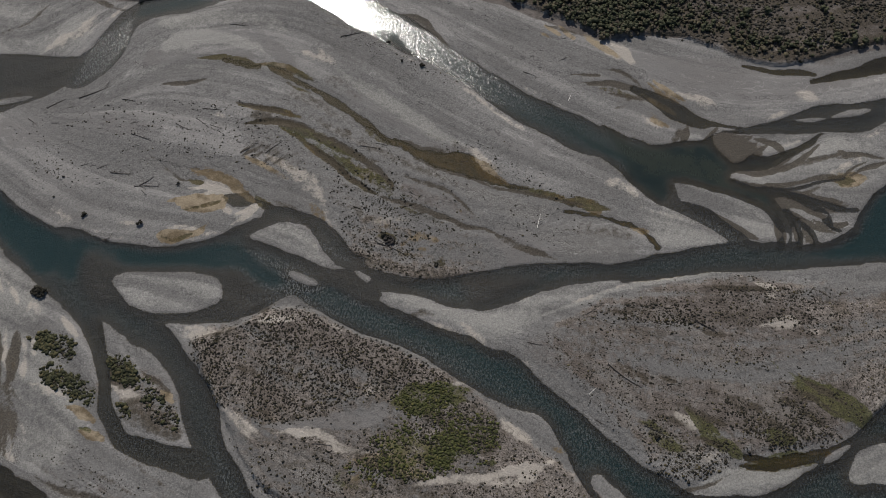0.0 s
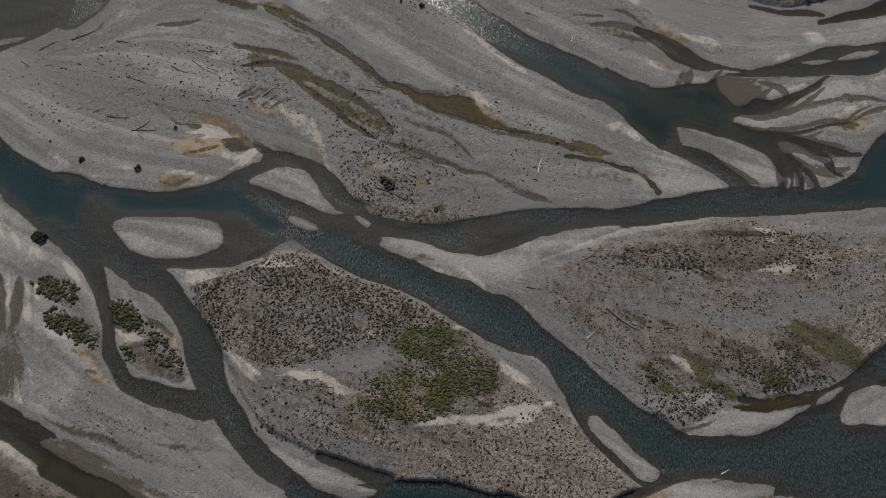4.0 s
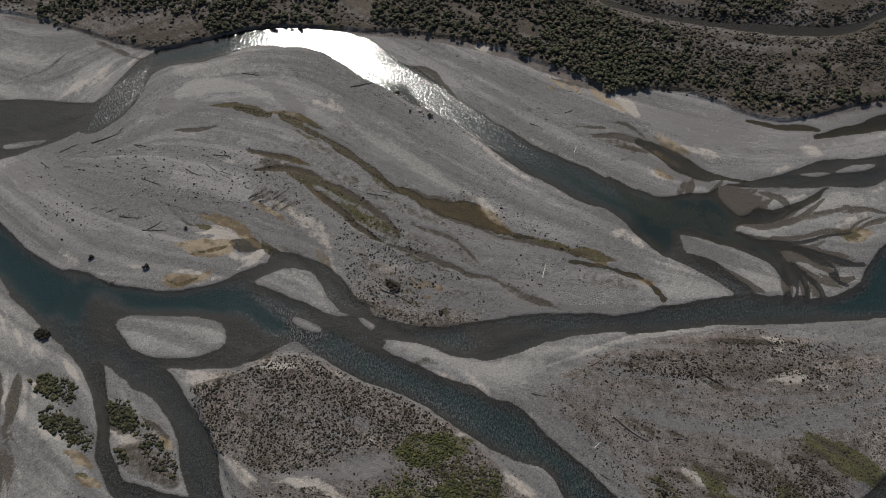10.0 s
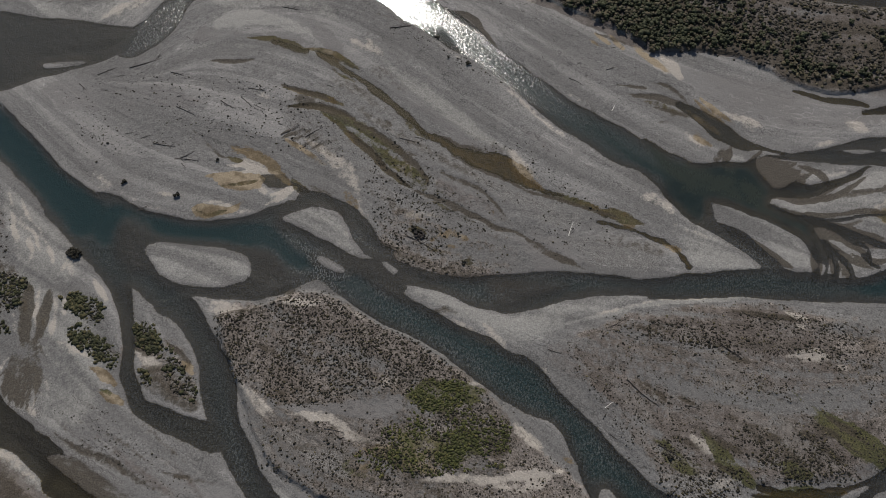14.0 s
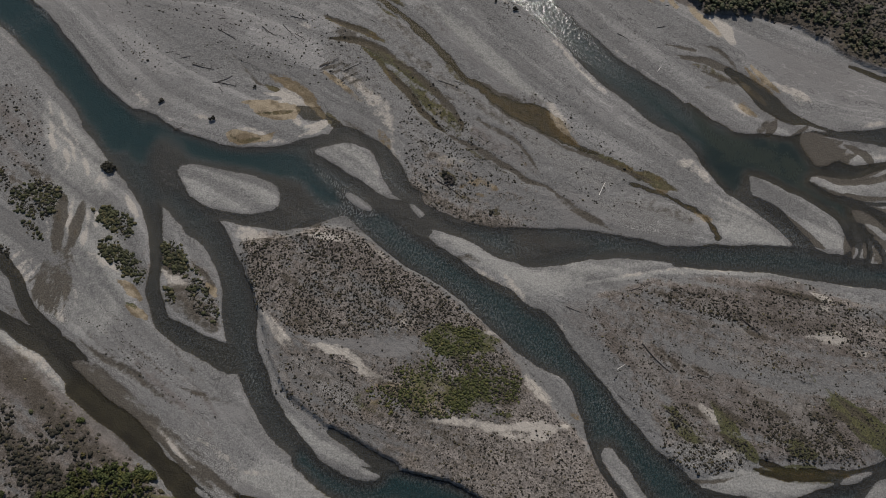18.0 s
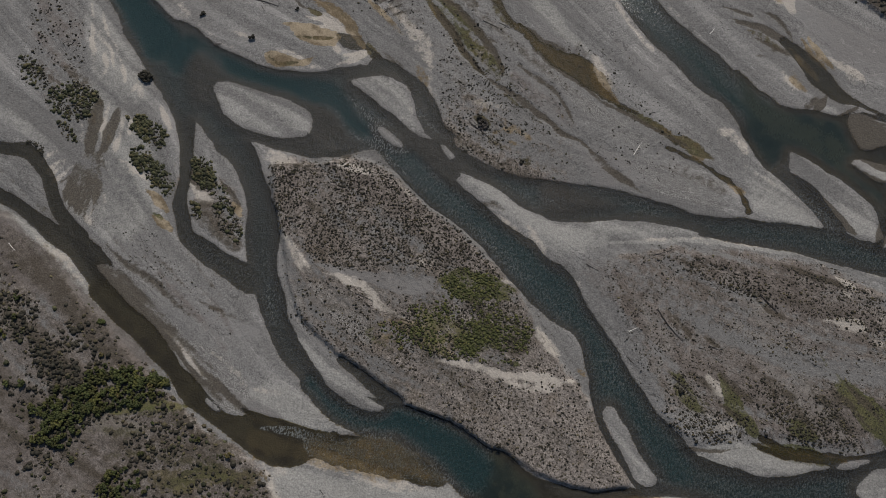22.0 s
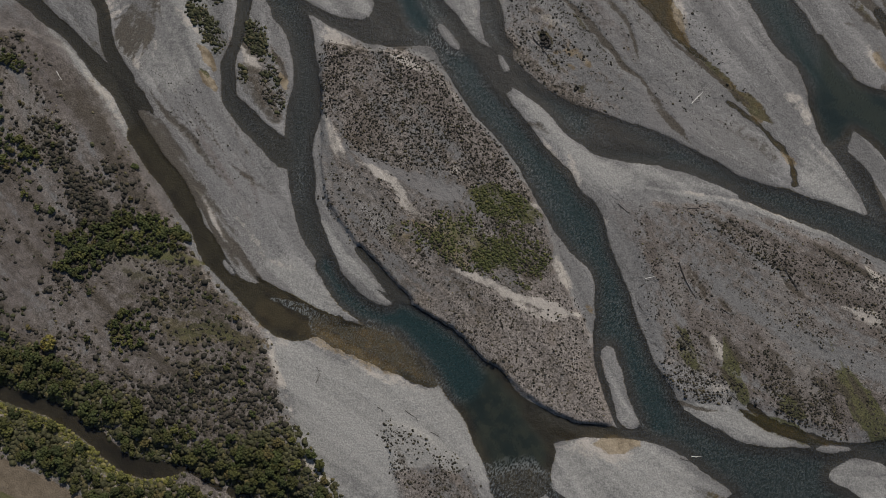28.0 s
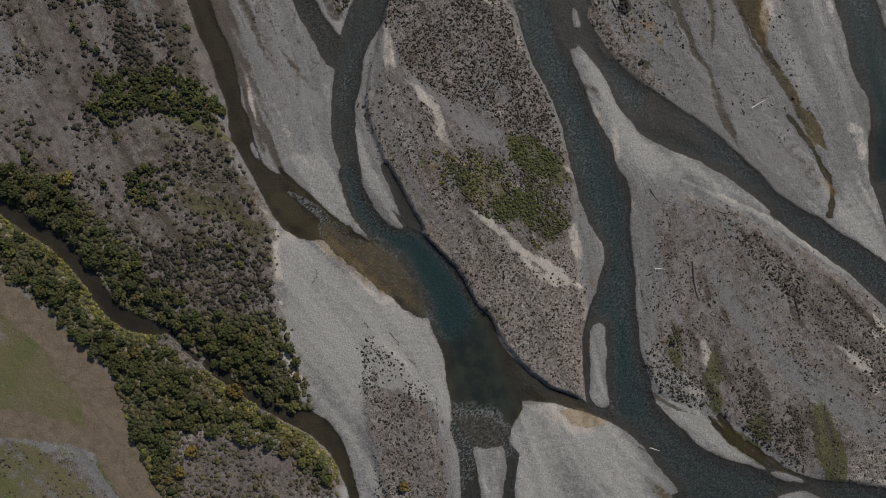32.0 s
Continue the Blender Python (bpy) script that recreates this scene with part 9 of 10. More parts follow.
LOGS_BAR = [(-54, 117.5, 2.6, 53), (-58, 116.5, 2.6, 53), (-105, 89, 5.1, 30), (-108, 141, 4.6, -11), (-54.5, 141.5, 2.3, -13), (-106.5, 156.5, 3.9, -30), (-76, 173, 5.9, -8), (-22.5, 124.5, 3.8, -14), (5, 118, 2.2, 0), (-13.5, 185.5, 2.3, 40), (26.5, 153, 4.3, -23), (39, 158, 3.4, 26), (-36.5, 168, 9.3, 17), (-82, 133.5, 5.7, -39), (-77, 131, 4.3, -22), (-137.5, 133, 4.3, -38)]
LOGS_SOUTH = [(46.5, 51.5, 10.9, -37), (62.5, 46, 4.0, -7), (42, 36, 3.4, -30), (24, 58, 4.6, -13), (29.5, 60.5, 4.3, 13), (41.5, 66.5, 6.6, 36), (-27.5, 123.5, 5.4, -9), (-104.5, 89.5, 4.6, 32), (-20.5, 89, 9.2, -24), (55, 34.5, 7.4, -27), (73, 64.5, 6.8, -31), (-35.5, 29, 5.4, -6)]
LOGS_PALE = [(28.5, 94.5, 4.8, 75), (41, 141.5, 3.5, 70)]
LOGS_PALE_B = [(40.5, 43, 3.0, 42), (74, 6.5, 2.9, 27), (-135, 11.5, 3.0, -28)]
LOGS_GRAVEL = [(0.5, -21.5, 3.8, -3), (-24.5, -27, 2.5, 97), (-6.5, -24.5, 2.2, 0), (9.5, -23, 2.6, 0), (30.5, -38, 3.4, 12), (71.5, 4.5, 3.5, 18), (-26.5, -23.5, 1.6, -30), (-28, -13, 2.2, 13)]
ISLAND = [(-73.5, 57.5), (-57, 65), (-42, 69), (-25, 61.5), (-8.5, 54.5), (6, 47), (12, 41), (26.5, 26.5), (35.5, 21.5), (50.5, 3.5), (35.5, -1.5), (12, 1), (-12, 4.5), (-34, 11), (-47.5, 16), (-60.5, 36)]
EAST_BAR = [(29.5, 59), (43, 69.5), (62, 74.5), (85.5, 79), (105.5, 77), (127, 75), (133.5, 40), (114.5, 34.5), (100.5, 29.5), (89.5, 28.5), (68.5, 20), (52, 27.5), (41, 40)]
ISLAND_NORTH = [(-73.5, 57.5), (-57, 65), (-42, 69), (-25, 61.5), (-8.5, 54.5), (6, 47), (-13.5, 44), (-26.5, 28), (-44, 33), (-63.5, 40)]
HEDGE = [(-44.5, -88), (-38.5, -87.5), (-30, -90.5), (-23, -92.5), (-14.5, -96), (-16.5, -98.5), (-23.5, -97.5), (-31, -95.5), (-38, -92.5)]
EAST_DENSE = [(45.5, 67.5), (59.5, 71), (78.5, 74.5), (105.5, 75.5), (108.5, 63), (88.5, 66), (73, 63.5), (54.5, 64)]
EAST_LOW = [(57, 21.5), (75.5, 34.5), (96, 35.5), (100.5, 29.5), (82, 27.5), (68.5, 19.5)]
SW_TERRACE = [(-190.5, -32.5), (-150.5, 18.5), (-108, 3), (-98.5, -1), (-77, -11.5), (-61.5, -18.5), (-43.5, -23), (-29.5, -36), (-13.5, -47), (-2, -52.5), (-46.5, -61.5), (-58.5, -64.5), (-75.5, -66), (-93.5, -68), (-109.5, -70.5)]
SW_BACK = [(-21, -82), (-1, -67), (10.5, -58), (22.5, -63.5), (38.5, -71), (5.5, -106), (-13, -96.5)]
SW_HILL = [(-76.5, -141.5), (-55, -118.5), (-41, -110.5), (-27.5, -108.5), (-11, -113.5), (-36.5, -158)]
N_TERRACE = [(-208.5, 213), (-185, 204), (-162, 200), (-143.5, 194.5), (-124.5, 188), (-111, 184.5), (-97.5, 188), (-83.5, 193.5), (-62.5, 197.5), (-32, 195), (2, 191.5), (23, 185), (43, 176), (55, 168.5), (61, 169.5), (83.5, 169), (98, 162), (109, 157.5), (121, 158), (138.5, 163.5), (149.5, 167), (183, 165), (251, 256), (-223.5, 252.5)]
CREEK_N = [(-111.5, -68), (-102.5, -59.5), (-93.5, -57), (-80, -57), (-66.5, -57), (-51, -57), (-42, -57), (-24, -39.5), (-19, -43), (-11.5, -47), (0, -52.5), (-4.5, -56), (-13.5, -59.5), (-21.5, -61.5), (-29, -62.5), (-37, -64), (-45, -64.5), (-49.5, -66.5), (-57.5, -69.5), (-67, -68), (-77, -67), (-85, -67.5), (-94, -70), (-107, -72.5)]
CREEK_S = [(-102.5, -77), (-93, -75), (-85, -73), (-78.5, -73), (-69, -74), (-58.5, -75.5), (-50.5, -73.5), (-44, -69), (-36.5, -66.5), (-31, -66.5), (-20.5, -66), (-12, -64.5), (-2, -62), (4, -60), (9, -59.5), (15, -59.5), (20, -61), (2.5, -65.5), (-11, -70), (-22, -81), (-17.5, -90), (-6.5, -94), (-14, -101.5), (-26.5, -94), (-44, -85.5), (-56.5, -84.5), (-74.5, -82.5), (-94.5, -84.5)]
BANK_A = [(-104, -75.5), (-94.5, -74), (-86, -72), (-79, -71), (-69.5, -72), (-58.5, -73.5), (-51, -71.5), (-45, -67.5), (-44, -69.5), (-50.5, -74.5), (-57.5, -77), (-69, -75.5), (-79, -75), (-86, -75.5), (-93.5, -77), (-101.5, -78)]
BANK_B = [(-29.5, -64.5), (-21.5, -63.5), (-13, -62.5), (-3.5, -60), (3.5, -57.5), (8.5, -57), (14.5, -57), (19.5, -59.5), (18, -61.5), (10.5, -61.5), (4.5, -62), (-2, -64), (-11, -66), (-20, -67.5), (-29, -67)]
THICKET = [(-108.5, -29.6), (-100.9, -21.0), (-97.8, -17.0), (-94.0, -11.1), (-83.8, -9.3), (-75.8, -10.0), (-71.9, -12.6), (-81.3, -19.1), (-88.8, -22.1), (-93.7, -26.2), (-102.2, -30.6)]
THICKET_B = [(-82.4, -42.1), (-79.5, -35.0), (-72.1, -33.5), (-68.2, -36.6), (-71.1, -42.2), (-77.0, -47.4)]
N_WOOD_A = [(-158.8, 199.5), (-150.7, 213.2), (-131.9, 218.1), (-107.1, 216.7), (-101.3, 221.5), (-80.8, 220.0), (-51.6, 218.7), (-44.5, 214.0), (-46.3, 197.4), (-66.6, 196.4), (-79.1, 194.3), (-87.0, 189.9), (-94.1, 194.2), (-104.4, 202.9), (-119.4, 201.9), (-132.8, 203.6), (-143.8, 195.8), (-152.3, 195.8)]
N_WOOD_B = [(-32.4, 199.0), (-29.0, 214.1), (-16.1, 226.9), (2.0, 214.3), (10.9, 213.8), (35.2, 214.6), (47.9, 207.0), (65.0, 204.1), (78.9, 195.4), (92.7, 188.4), (109.4, 177.4), (103.6, 169.4), (84.0, 173.2), (69.3, 170.5), (58.7, 166.5), (50.9, 170.4), (35.2, 179.6), (14.6, 186.4), (-6.5, 193.3), (-19.3, 194.7)]
N_WOOD_C = [(86.7, 234.2), (177.9, 234.9), (173.4, 220.3), (157.8, 218.6), (131.1, 218.4), (118.9, 203.0), (99.5, 203.5), (87.6, 210.3)]
GREEN_HEART = [(-15.3, 40.6), (-9.8, 45.2), (-0.1, 46.2), (7.2, 44.3), (6.0, 40.6), (-0.1, 38.9), (-6.0, 36.1), (-13.1, 35.1)]
WEST_SHRUBS = [(-155.6, 64.2), (-150.0, 62.2), (-143.9, 56.9), (-139.6, 53.2), (-132.7, 52.0), (-130.9, 55.2), (-131.8, 61.7), (-134.9, 63.9), (-140.7, 64.4), (-141.3, 61.4), (-143.9, 58.8), (-152.4, 65.6)]
WEST_ISLE = [(-119.3, 59.3), (-116.2, 60.6), (-110.2, 57.7), (-106.0, 54.2), (-106.3, 50.5), (-109.8, 52.2), (-112.9, 54.5), (-117.3, 55.6)]
WEST_LOW = [(-114.3, 48.9), (-111.2, 47.8), (-106.0, 48.2), (-102.6, 46.2), (-99.2, 43.1), (-100.7, 41.3), (-105.7, 42.8), (-109.5, 43.7), (-112.3, 46.1)]
MID_ISLE = [(-96.2, 52.9), (-92.7, 52.2), (-88.6, 50.5), (-85.5, 46.7), (-86.7, 44.3), (-90.0, 44.7), (-93.0, 46.7)]
MID_ISLE_B = [(-91.4, 40.0), (-88.3, 39.8), (-86.0, 36.9), (-86.5, 35.0), (-89.0, 35.6)]
N_WOOD_D = [(34.7, 205.4), (49.8, 204.0), (64.5, 199.7), (71.2, 185.4), (71.8, 174.5), (62.8, 167.0), (54.8, 168.5), (43.3, 177.0), (33.5, 185.1)]
GREEN_HEART_B = [(-5.8, 25.2), (-2.5, 31.6), (4.3, 33.7), (8.2, 26.9), (2.6, 23.2), (-3.6, 22.5)]
GREEN_HEART_C = [(-21.1, 31.2), (-6.0, 36.1), (7.7, 40.5), (15.3, 35.0), (15.0, 28.5), (5.9, 26.4), (-4.3, 28.7), (-10.6, 28.0), (-19.9, 26.6)]
GREEN_HEART_D = [(-27.2, 23.3), (-16.9, 27.3), (-5.3, 26.1), (9.2, 25.6), (13.5, 24.1), (-2.3, 20.5), (-17.5, 17.3)]
WEST_SHRUBS_B = [(-139.6, 51.3), (-136.0, 51.2), (-131.4, 47.6), (-131.8, 45.7), (-136.2, 47.4)]
WEST_SHRUBS_C = [(-145.7, 42.3), (-141.2, 42.5), (-138.2, 41.0), (-138.8, 39.0), (-144.2, 39.0)]
MID_ISLE_C = [(-87.0, 44.6), (-82.7, 44.7), (-77.3, 41.6), (-73.0, 35.6), (-73.2, 32.2), (-79.0, 34.2), (-83.1, 38.4)]
FAN_DOTS = [(-167.1, 89.8), (-153.8, 95.1), (-143.8, 82.8), (-138.5, 67.9), (-142.8, 64.9), (-156.2, 65.7)]
RILL_FIELD = [(-68.6, 125.0), (-46.5, 127.4), (-41.9, 118.7), (-48.8, 114.4), (-63.5, 115.4)]
NE_GRAVEL = [(-6.4, 187.6), (22.8, 179.5), (42.7, 169.0), (65.1, 153.9), (88.6, 142.0), (63.6, 141.9), (40.5, 141.7), (21.9, 156.1), (6.1, 171.4)]
THICKET_C = [(-140.9, -10.4), (-133.8, -9.2), (-125.0, -10.8), (-123.3, -14.7), (-129.2, -19.0), (-134.8, -19.3)]
THICKET_D = [(-155.3, 10.8), (-150.3, 10.7), (-143.8, 8.5), (-141.4, 6.3), (-145.7, 5.4), (-151.9, 5.8)]
THICKET_E = [(-105.2, -36.0), (-103.0, -29.3), (-93.4, -26.6), (-89.9, -29.1), (-95.4, -35.0)]
THICKET_F = [(-106.7, -60.5), (-97.3, -57.7), (-87.5, -58.4), (-81.4, -61.9), (-88.1, -65.8), (-101.1, -68.8)]
BUSHY_A = [(-139.5, 5.0), (-125.8, -0.8), (-111.4, -7.9), (-97.2, -9.2), (-91.4, -15.2), (-103.8, -22.3), (-115.7, -16.0), (-129.6, -6.8)]
BUSHY_B = [(-74.5, -52.7), (-62.7, -42.4), (-46.4, -33.1), (-33.0, -34.2), (-24.0, -43.0), (-39.4, -50.1), (-55.5, -59.3), (-71.1, -57.8)]
N_EDGE = [(43.0, 173.5), (54.7, 167.5), (62.9, 168.6), (71.6, 172.4), (83.7, 171.9), (95.2, 167.8), (102.3, 162.4), (121.6, 159.8), (138.7, 164.0), (157.3, 167.2), (158.7, 171.9), (138.1, 169.1), (120.8, 164.9), (105.4, 168.1), (92.3, 174.1), (74.2, 176.7), (61.6, 174.4), (47.5, 177.5)]
N_RIGHT = [(37.4, 214.6), (60.9, 227.5), (93.6, 234.3), (177.9, 234.9), (158.5, 171.1), (122.2, 162.3), (102.9, 165.5), (84.4, 175.9), (69.5, 188.2), (53.7, 199.6)]
EAST_E = [(49.0, 66.5), (59.8, 69.9), (68.4, 69.0), (75.8, 66.7), (72.2, 61.8), (62.9, 59.8), (56.0, 60.5)]
EAST_F = [(77.8, 71.0), (87.1, 79.2), (102.4, 77.4), (116.6, 72.8), (118.9, 63.6), (103.5, 60.7), (93.1, 63.3), (84.0, 66.6)]
EAST_G = [(53.0, 33.7), (59.3, 37.1), (67.2, 31.1), (74.3, 22.7), (65.6, 20.0), (54.5, 24.4)]
EAST_H = [(73.5, 41.1), (80.5, 42.3), (88.9, 38.2), (96.6, 33.3), (98.7, 28.5), (90.4, 27.3), (80.0, 33.0)]
EAST_I = [(91.9, 44.4), (99.5, 40.1), (105.4, 36.0), (109.4, 29.7), (102.7, 28.5), (96.4, 34.0)]
WEST_A = [(-161.2, 66.1), (-155.3, 67.8), (-147.8, 62.0), (-147.4, 57.2), (-155.3, 59.8)]
WEST_B = [(-149.1, 58.7), (-142.8, 63.5), (-134.1, 63.1), (-129.8, 55.6), (-135.6, 51.9), (-144.1, 54.2)]
WEST_C = [(-140.1, 51.6), (-133.6, 49.7), (-130.7, 46.1), (-135.7, 46.2)]
WEST_D = [(-120.0, 58.5), (-115.2, 60.3), (-106.7, 57.7), (-104.9, 54.2), (-109.8, 52.0), (-115.3, 54.2)]
WEST_E = [(-115.1, 49.5), (-111.4, 51.5), (-104.4, 48.0), (-101.4, 45.1), (-97.2, 43.6), (-95.2, 38.8), (-101.0, 39.8), (-107.8, 43.2), (-112.1, 44.7)]
WEST_F = [(-95.9, 52.7), (-92.6, 54.3), (-86.2, 49.7), (-79.6, 44.3), (-82.2, 41.7), (-89.7, 45.0), (-93.4, 47.5)]
LOBE = [(-35, 121), (-12.5, 110.5), (2, 95), (12.5, 85.5), (15.5, 76.5), (2, 76.5), (-18, 78), (-28.5, 83.5), (-36.5, 100.5)]
GRAVEL_SHRUBS = [(-3, -27), (5.5, -24.5), (19.5, -25), (33, -33.5), (44.5, -41.5), (53.5, -49.5), (46.5, -61), (31.5, -55), (19.5, -48.5), (7.5, -39)]
NORTH_TIP = [(-38.5, 168.5), (-20.5, 167), (-6, 159.5), (10, 148.5), (-6, 151), (-26, 162)]
GREAT_BAR = [(-142.5, 129), (-113.5, 140.5), (-71, 141), (-42.5, 125), (-16.5, 125.5), (20.5, 125.5), (54, 93), (19, 85.5), (-31, 121), (-41, 110.5), (-58, 114.5), (-89, 116), (-126, 103.5)]
W_GRAVEL = [(-116.5, 35.5), (-91.5, 24.5), (-64, 6.5), (-80, 7.5), (-99, 18), (-112, 26)]
BIG_BUSH = np.array([(-120.2, 72.4), (-17.0, 89.9)], float)
GOLDEN = np.array([(-93.4, -55.1), (-93.0, -53.7), (-13.4, -88.1), (-15.2, -82.1), (32.8, -48.3), (-18.5, -62.4)], float)
SINGLES = np.array([(-20, 166), (-15, 157.5), (-8, 155.5), (-84.5, 109), (-112, 98), (-94, 95), (-17.5, 91), (-2.5, 82), (15, 2), (58, 31.5), (-19, 92)], float)

# ---- plants ----
def part(name, data, material, parent, label=""):
    """A mesh (or a bmesh) as one object under its thing."""
    if isinstance(data, bmesh.types.BMesh):
        data, bm = bpy.data.meshes.new(name), data
        bm.to_mesh(data)
        bm.free()
    if not data.materials:
        data.materials.append(material)
    ob = new(name, data)
    ob.parent = parent
    return tagged(ob, label)


def soup(verts, faces, name, tone=None):
    mesh = bpy.data.meshes.new(name)
    mesh.vertices.add(len(verts))
    mesh.vertices.foreach_set("co", np.asarray(verts, np.float32).ravel())
    mesh.loops.add(faces.size)
    mesh.loops.foreach_set("vertex_index", faces.astype(np.int32).ravel())
    mesh.polygons.add(len(faces))
    mesh.polygons.foreach_set("loop_start", np.arange(0, faces.size, faces.shape[1], dtype=np.int32))
    mesh.update(calc_edges=True)
    if tone is not None:
        mesh.attributes.new("tone", "FLOAT", "POINT").data.foreach_set("value", tone.astype(np.float32))
    return mesh


def leaves(rng, centres, radii, count, size):
    """Triangles of foliage that bristle from clumps: their corners and faces."""
    pick = rng.integers(0, len(centres), count)
    way = rng.normal(size=(count, 3))
    way[:, 2] = np.abs(way[:, 2]) * 0.9 - 0.25
    way /= np.linalg.norm(way, axis=1)[:, None]
    mid = centres[pick] + way * radii[pick][:, None] * rng.uniform(0.75, 1.12, (count, 1))
    side = np.cross(way, rng.normal(size=(count, 3)))
    side /= np.linalg.norm(side, axis=1)[:, None] + 1e-9
    lift = np.cross(side, way) + 0.5 * way * rng.uniform(-1, 1, (count, 1))
    s = size * rng.uniform(0.6, 1.4, (count, 1))
    verts = np.stack([mid - side * s, mid + side * s, mid + lift * s * 1.5], 1).reshape(-1, 3)
    return verts, np.arange(3 * count).reshape(-1, 3)


def ball():
    bm = bmesh.new()
    bmesh.ops.create_icosphere(bm, subdivisions=1, radius=1.0)
    v = np.array([p.co[:] for p in bm.verts])
    f = np.array([[p.index for p in q.verts] for q in bm.faces])
    bm.free()
    return v, f


BALL_V, BALL_F = ball()


def crown_soup(rng, radius, height, clumps, leaf_count, leaf_size):
    """A crown of bumpy clumps with leaves bristling from them; its base is at z = 0."""
    angle, out = rng.uniform(0, 6.283, clumps), np.sqrt(rng.uniform(0, 1, clumps)) * radius * 0.72
    up = height * (0.42 + 0.36 * (1 - (out / radius) ** 2) * rng.uniform(0.6, 1.15, clumps))
    centres = np.stack([np.cos(angle) * out * rng.uniform(0.8, 1.2), np.sin(angle) * out, up], 1)
    radii = radius * rng.uniform(0.55, 0.95, clumps) / math.sqrt(clumps) * 1.55
    verts, faces, base = [], [], 0
    for c, r in zip(centres, radii):
        v = BALL_V * r * rng.uniform(0.68, 1.12, (len(BALL_V), 1)) * (1, 1, 0.85) + c
        verts.append(v)
        faces.append(BALL_F + base)
        base += len(v)
    v, f = leaves(rng, centres, radii, leaf_count, leaf_size)
    return np.concatenate([*verts, v]), np.concatenate([*faces, f + base])


def limb(bm, a, b, r0, r1, sides=6):
    """A tapered round limb from a to b."""
    a, b = Vector(a), Vector(b)
    turn = (b - a).to_track_quat("Z", "Y").to_matrix()
    rings = []
    for p, r in ((a, r0), ((a + b) / 2 + turn @ Vector((0.3 * r0, 0, 0)), (r0 + r1) / 2), (b, r1)):
        rings.append([bm.verts.new(p + turn @ Vector((math.cos(k * 6.2832 / sides) * r, math.sin(k * 6.2832 / sides) * r, 0))) for k in range(sides)])
    for lo, hi in zip(rings, rings[1:]):
        for k in range(sides):
            bm.faces.new((lo[k], lo[(k + 1) % sides], hi[(k + 1) % sides], hi[k]))
    bm.faces.new(rings[-1])
    bm.faces.new(rings[0][::-1])


def make_tree(name, label, category, group, rng, radius, height, material, clumps=34, count=900):
    tree = tagged(new(name), label, category, group)
    bm = bmesh.new()
    limb(bm, (0, 0, -0.3), (0.1, 0.05, height * 0.45), 0.035 * height, 0.022 * height)
    for k in range(4):
        a = k * 1.57 + rng.uniform(0, 1)
        limb(bm, (0.1, 0.05, height * 0.3), (math.cos(a) * radius * 0.5, math.sin(a) * radius * 0.5, height * 0.6), 0.018 * height, 0.008 * height, 5)
    part("trunk", bm, BARK, tree)
    part("crown", soup(*crown_soup(rng, radius, height, clumps, count, radius * 0.052), "crown"), material, tree)
    return tree


def make_shrub(name, label, category, group, rng, radius, height, material):
    shrub = tagged(new(name), label, category, group)
    bm = bmesh.new()
    for k in range(4):
        a = k * 1.6 + rng.uniform(0, 1)
        limb(bm, (0, 0, -0.1), (math.cos(a) * radius * 0.4, math.sin(a) * radius * 0.4, height * 0.55), 0.04 * height, 0.02 * height, 4)
    part("stem", bm, BARK, shrub)
    part("foliage", soup(*crown_soup(rng, radius, height, 12, 200, radius * 0.095), "foliage"), material, shrub)
    return shrub


def scatter(rng, outline, count, clump=9.0, bare=-0.15, seed=41, keep_off=0.6, apart=0.0):
    """Places within an outline, off the water, thicker where the growth is thick."""
    line = np.array(outline, float)
    lo, hi = line.min(0), line.max(0)
    got, tries = np.zeros((0, 2)), 0
    while len(got) < count and tries < 60:
        tries += 1
        p = rng.uniform(lo, hi, (count * 2, 2))
        x, y = p.T
        frayed = min(2.5, 0.08 * float((hi - lo).min()))
        ok = (outline_distance(line, x, y) + frayed * (rough(x, y, 7.0, seed + 9) + rng.uniform(-0.7, 0.7, len(x))) < 0) & (SHORE[cell(x, y)] > keep_off)
        ok &= rough(x, y, clump, seed) + 0.9 * (STREAK[cell(x, y)] - 0.5) + 0.35 * rng.uniform(-1, 1, len(x)) > bare
        ok &= (LAYERS["dirt"][cell(x, y)] < 0.4) & (LAYERS["sand"][cell(x, y)] < 0.6) & (LAYERS["bare"][cell(x, y)] < 0.15 + rng.uniform(0, 1, len(x)) ** 2.5)
        p = p[ok]
        if apart:
            for q in p:
                if len(got) < count and (not len(got) or np.min(np.sum((got - q) ** 2, 1)) > apart**2):
                    got = np.vstack([got, q])
        else:
            got = np.vstack([got, p])
    return got[:count]


def low_bush(rng):
    """One small bush of 1 m radius for the uncounted scrub: a lumpy dome with a few twigs."""
    bm = bmesh.new()
    bmesh.ops.create_icosphere(bm, subdivisions=1, radius=1.0)
    bmesh.ops.delete(bm, geom=[v for v in bm.verts if v.co.z < -0.5], context="VERTS")
    v = np.array([p.co[:] for p in bm.verts])
    index = {p: k for k, p in enumerate(bm.verts)}
    f = np.array([[index[p] for p in q.verts] for q in bm.faces])
    bm.free()
    v = v * rng.uniform(0.55, 1.3, (len(v), 1)) * (rng.uniform(0.75, 1.3), rng.uniform(0.75, 1.3), 1)
    v[:, 2] = np.clip(v[:, 2] * 0.8 + 0.25, -0.1, None)
    lv, lf = leaves(rng, np.array([[0, 0, 0.3]]), np.array([0.95]), 4, 0.3)
    return np.concatenate([v, lv]), np.concatenate([f, lf + len(v)])


BUSHES = [low_bush(np.random.default_rng(500 + k)) for k in range(6)]


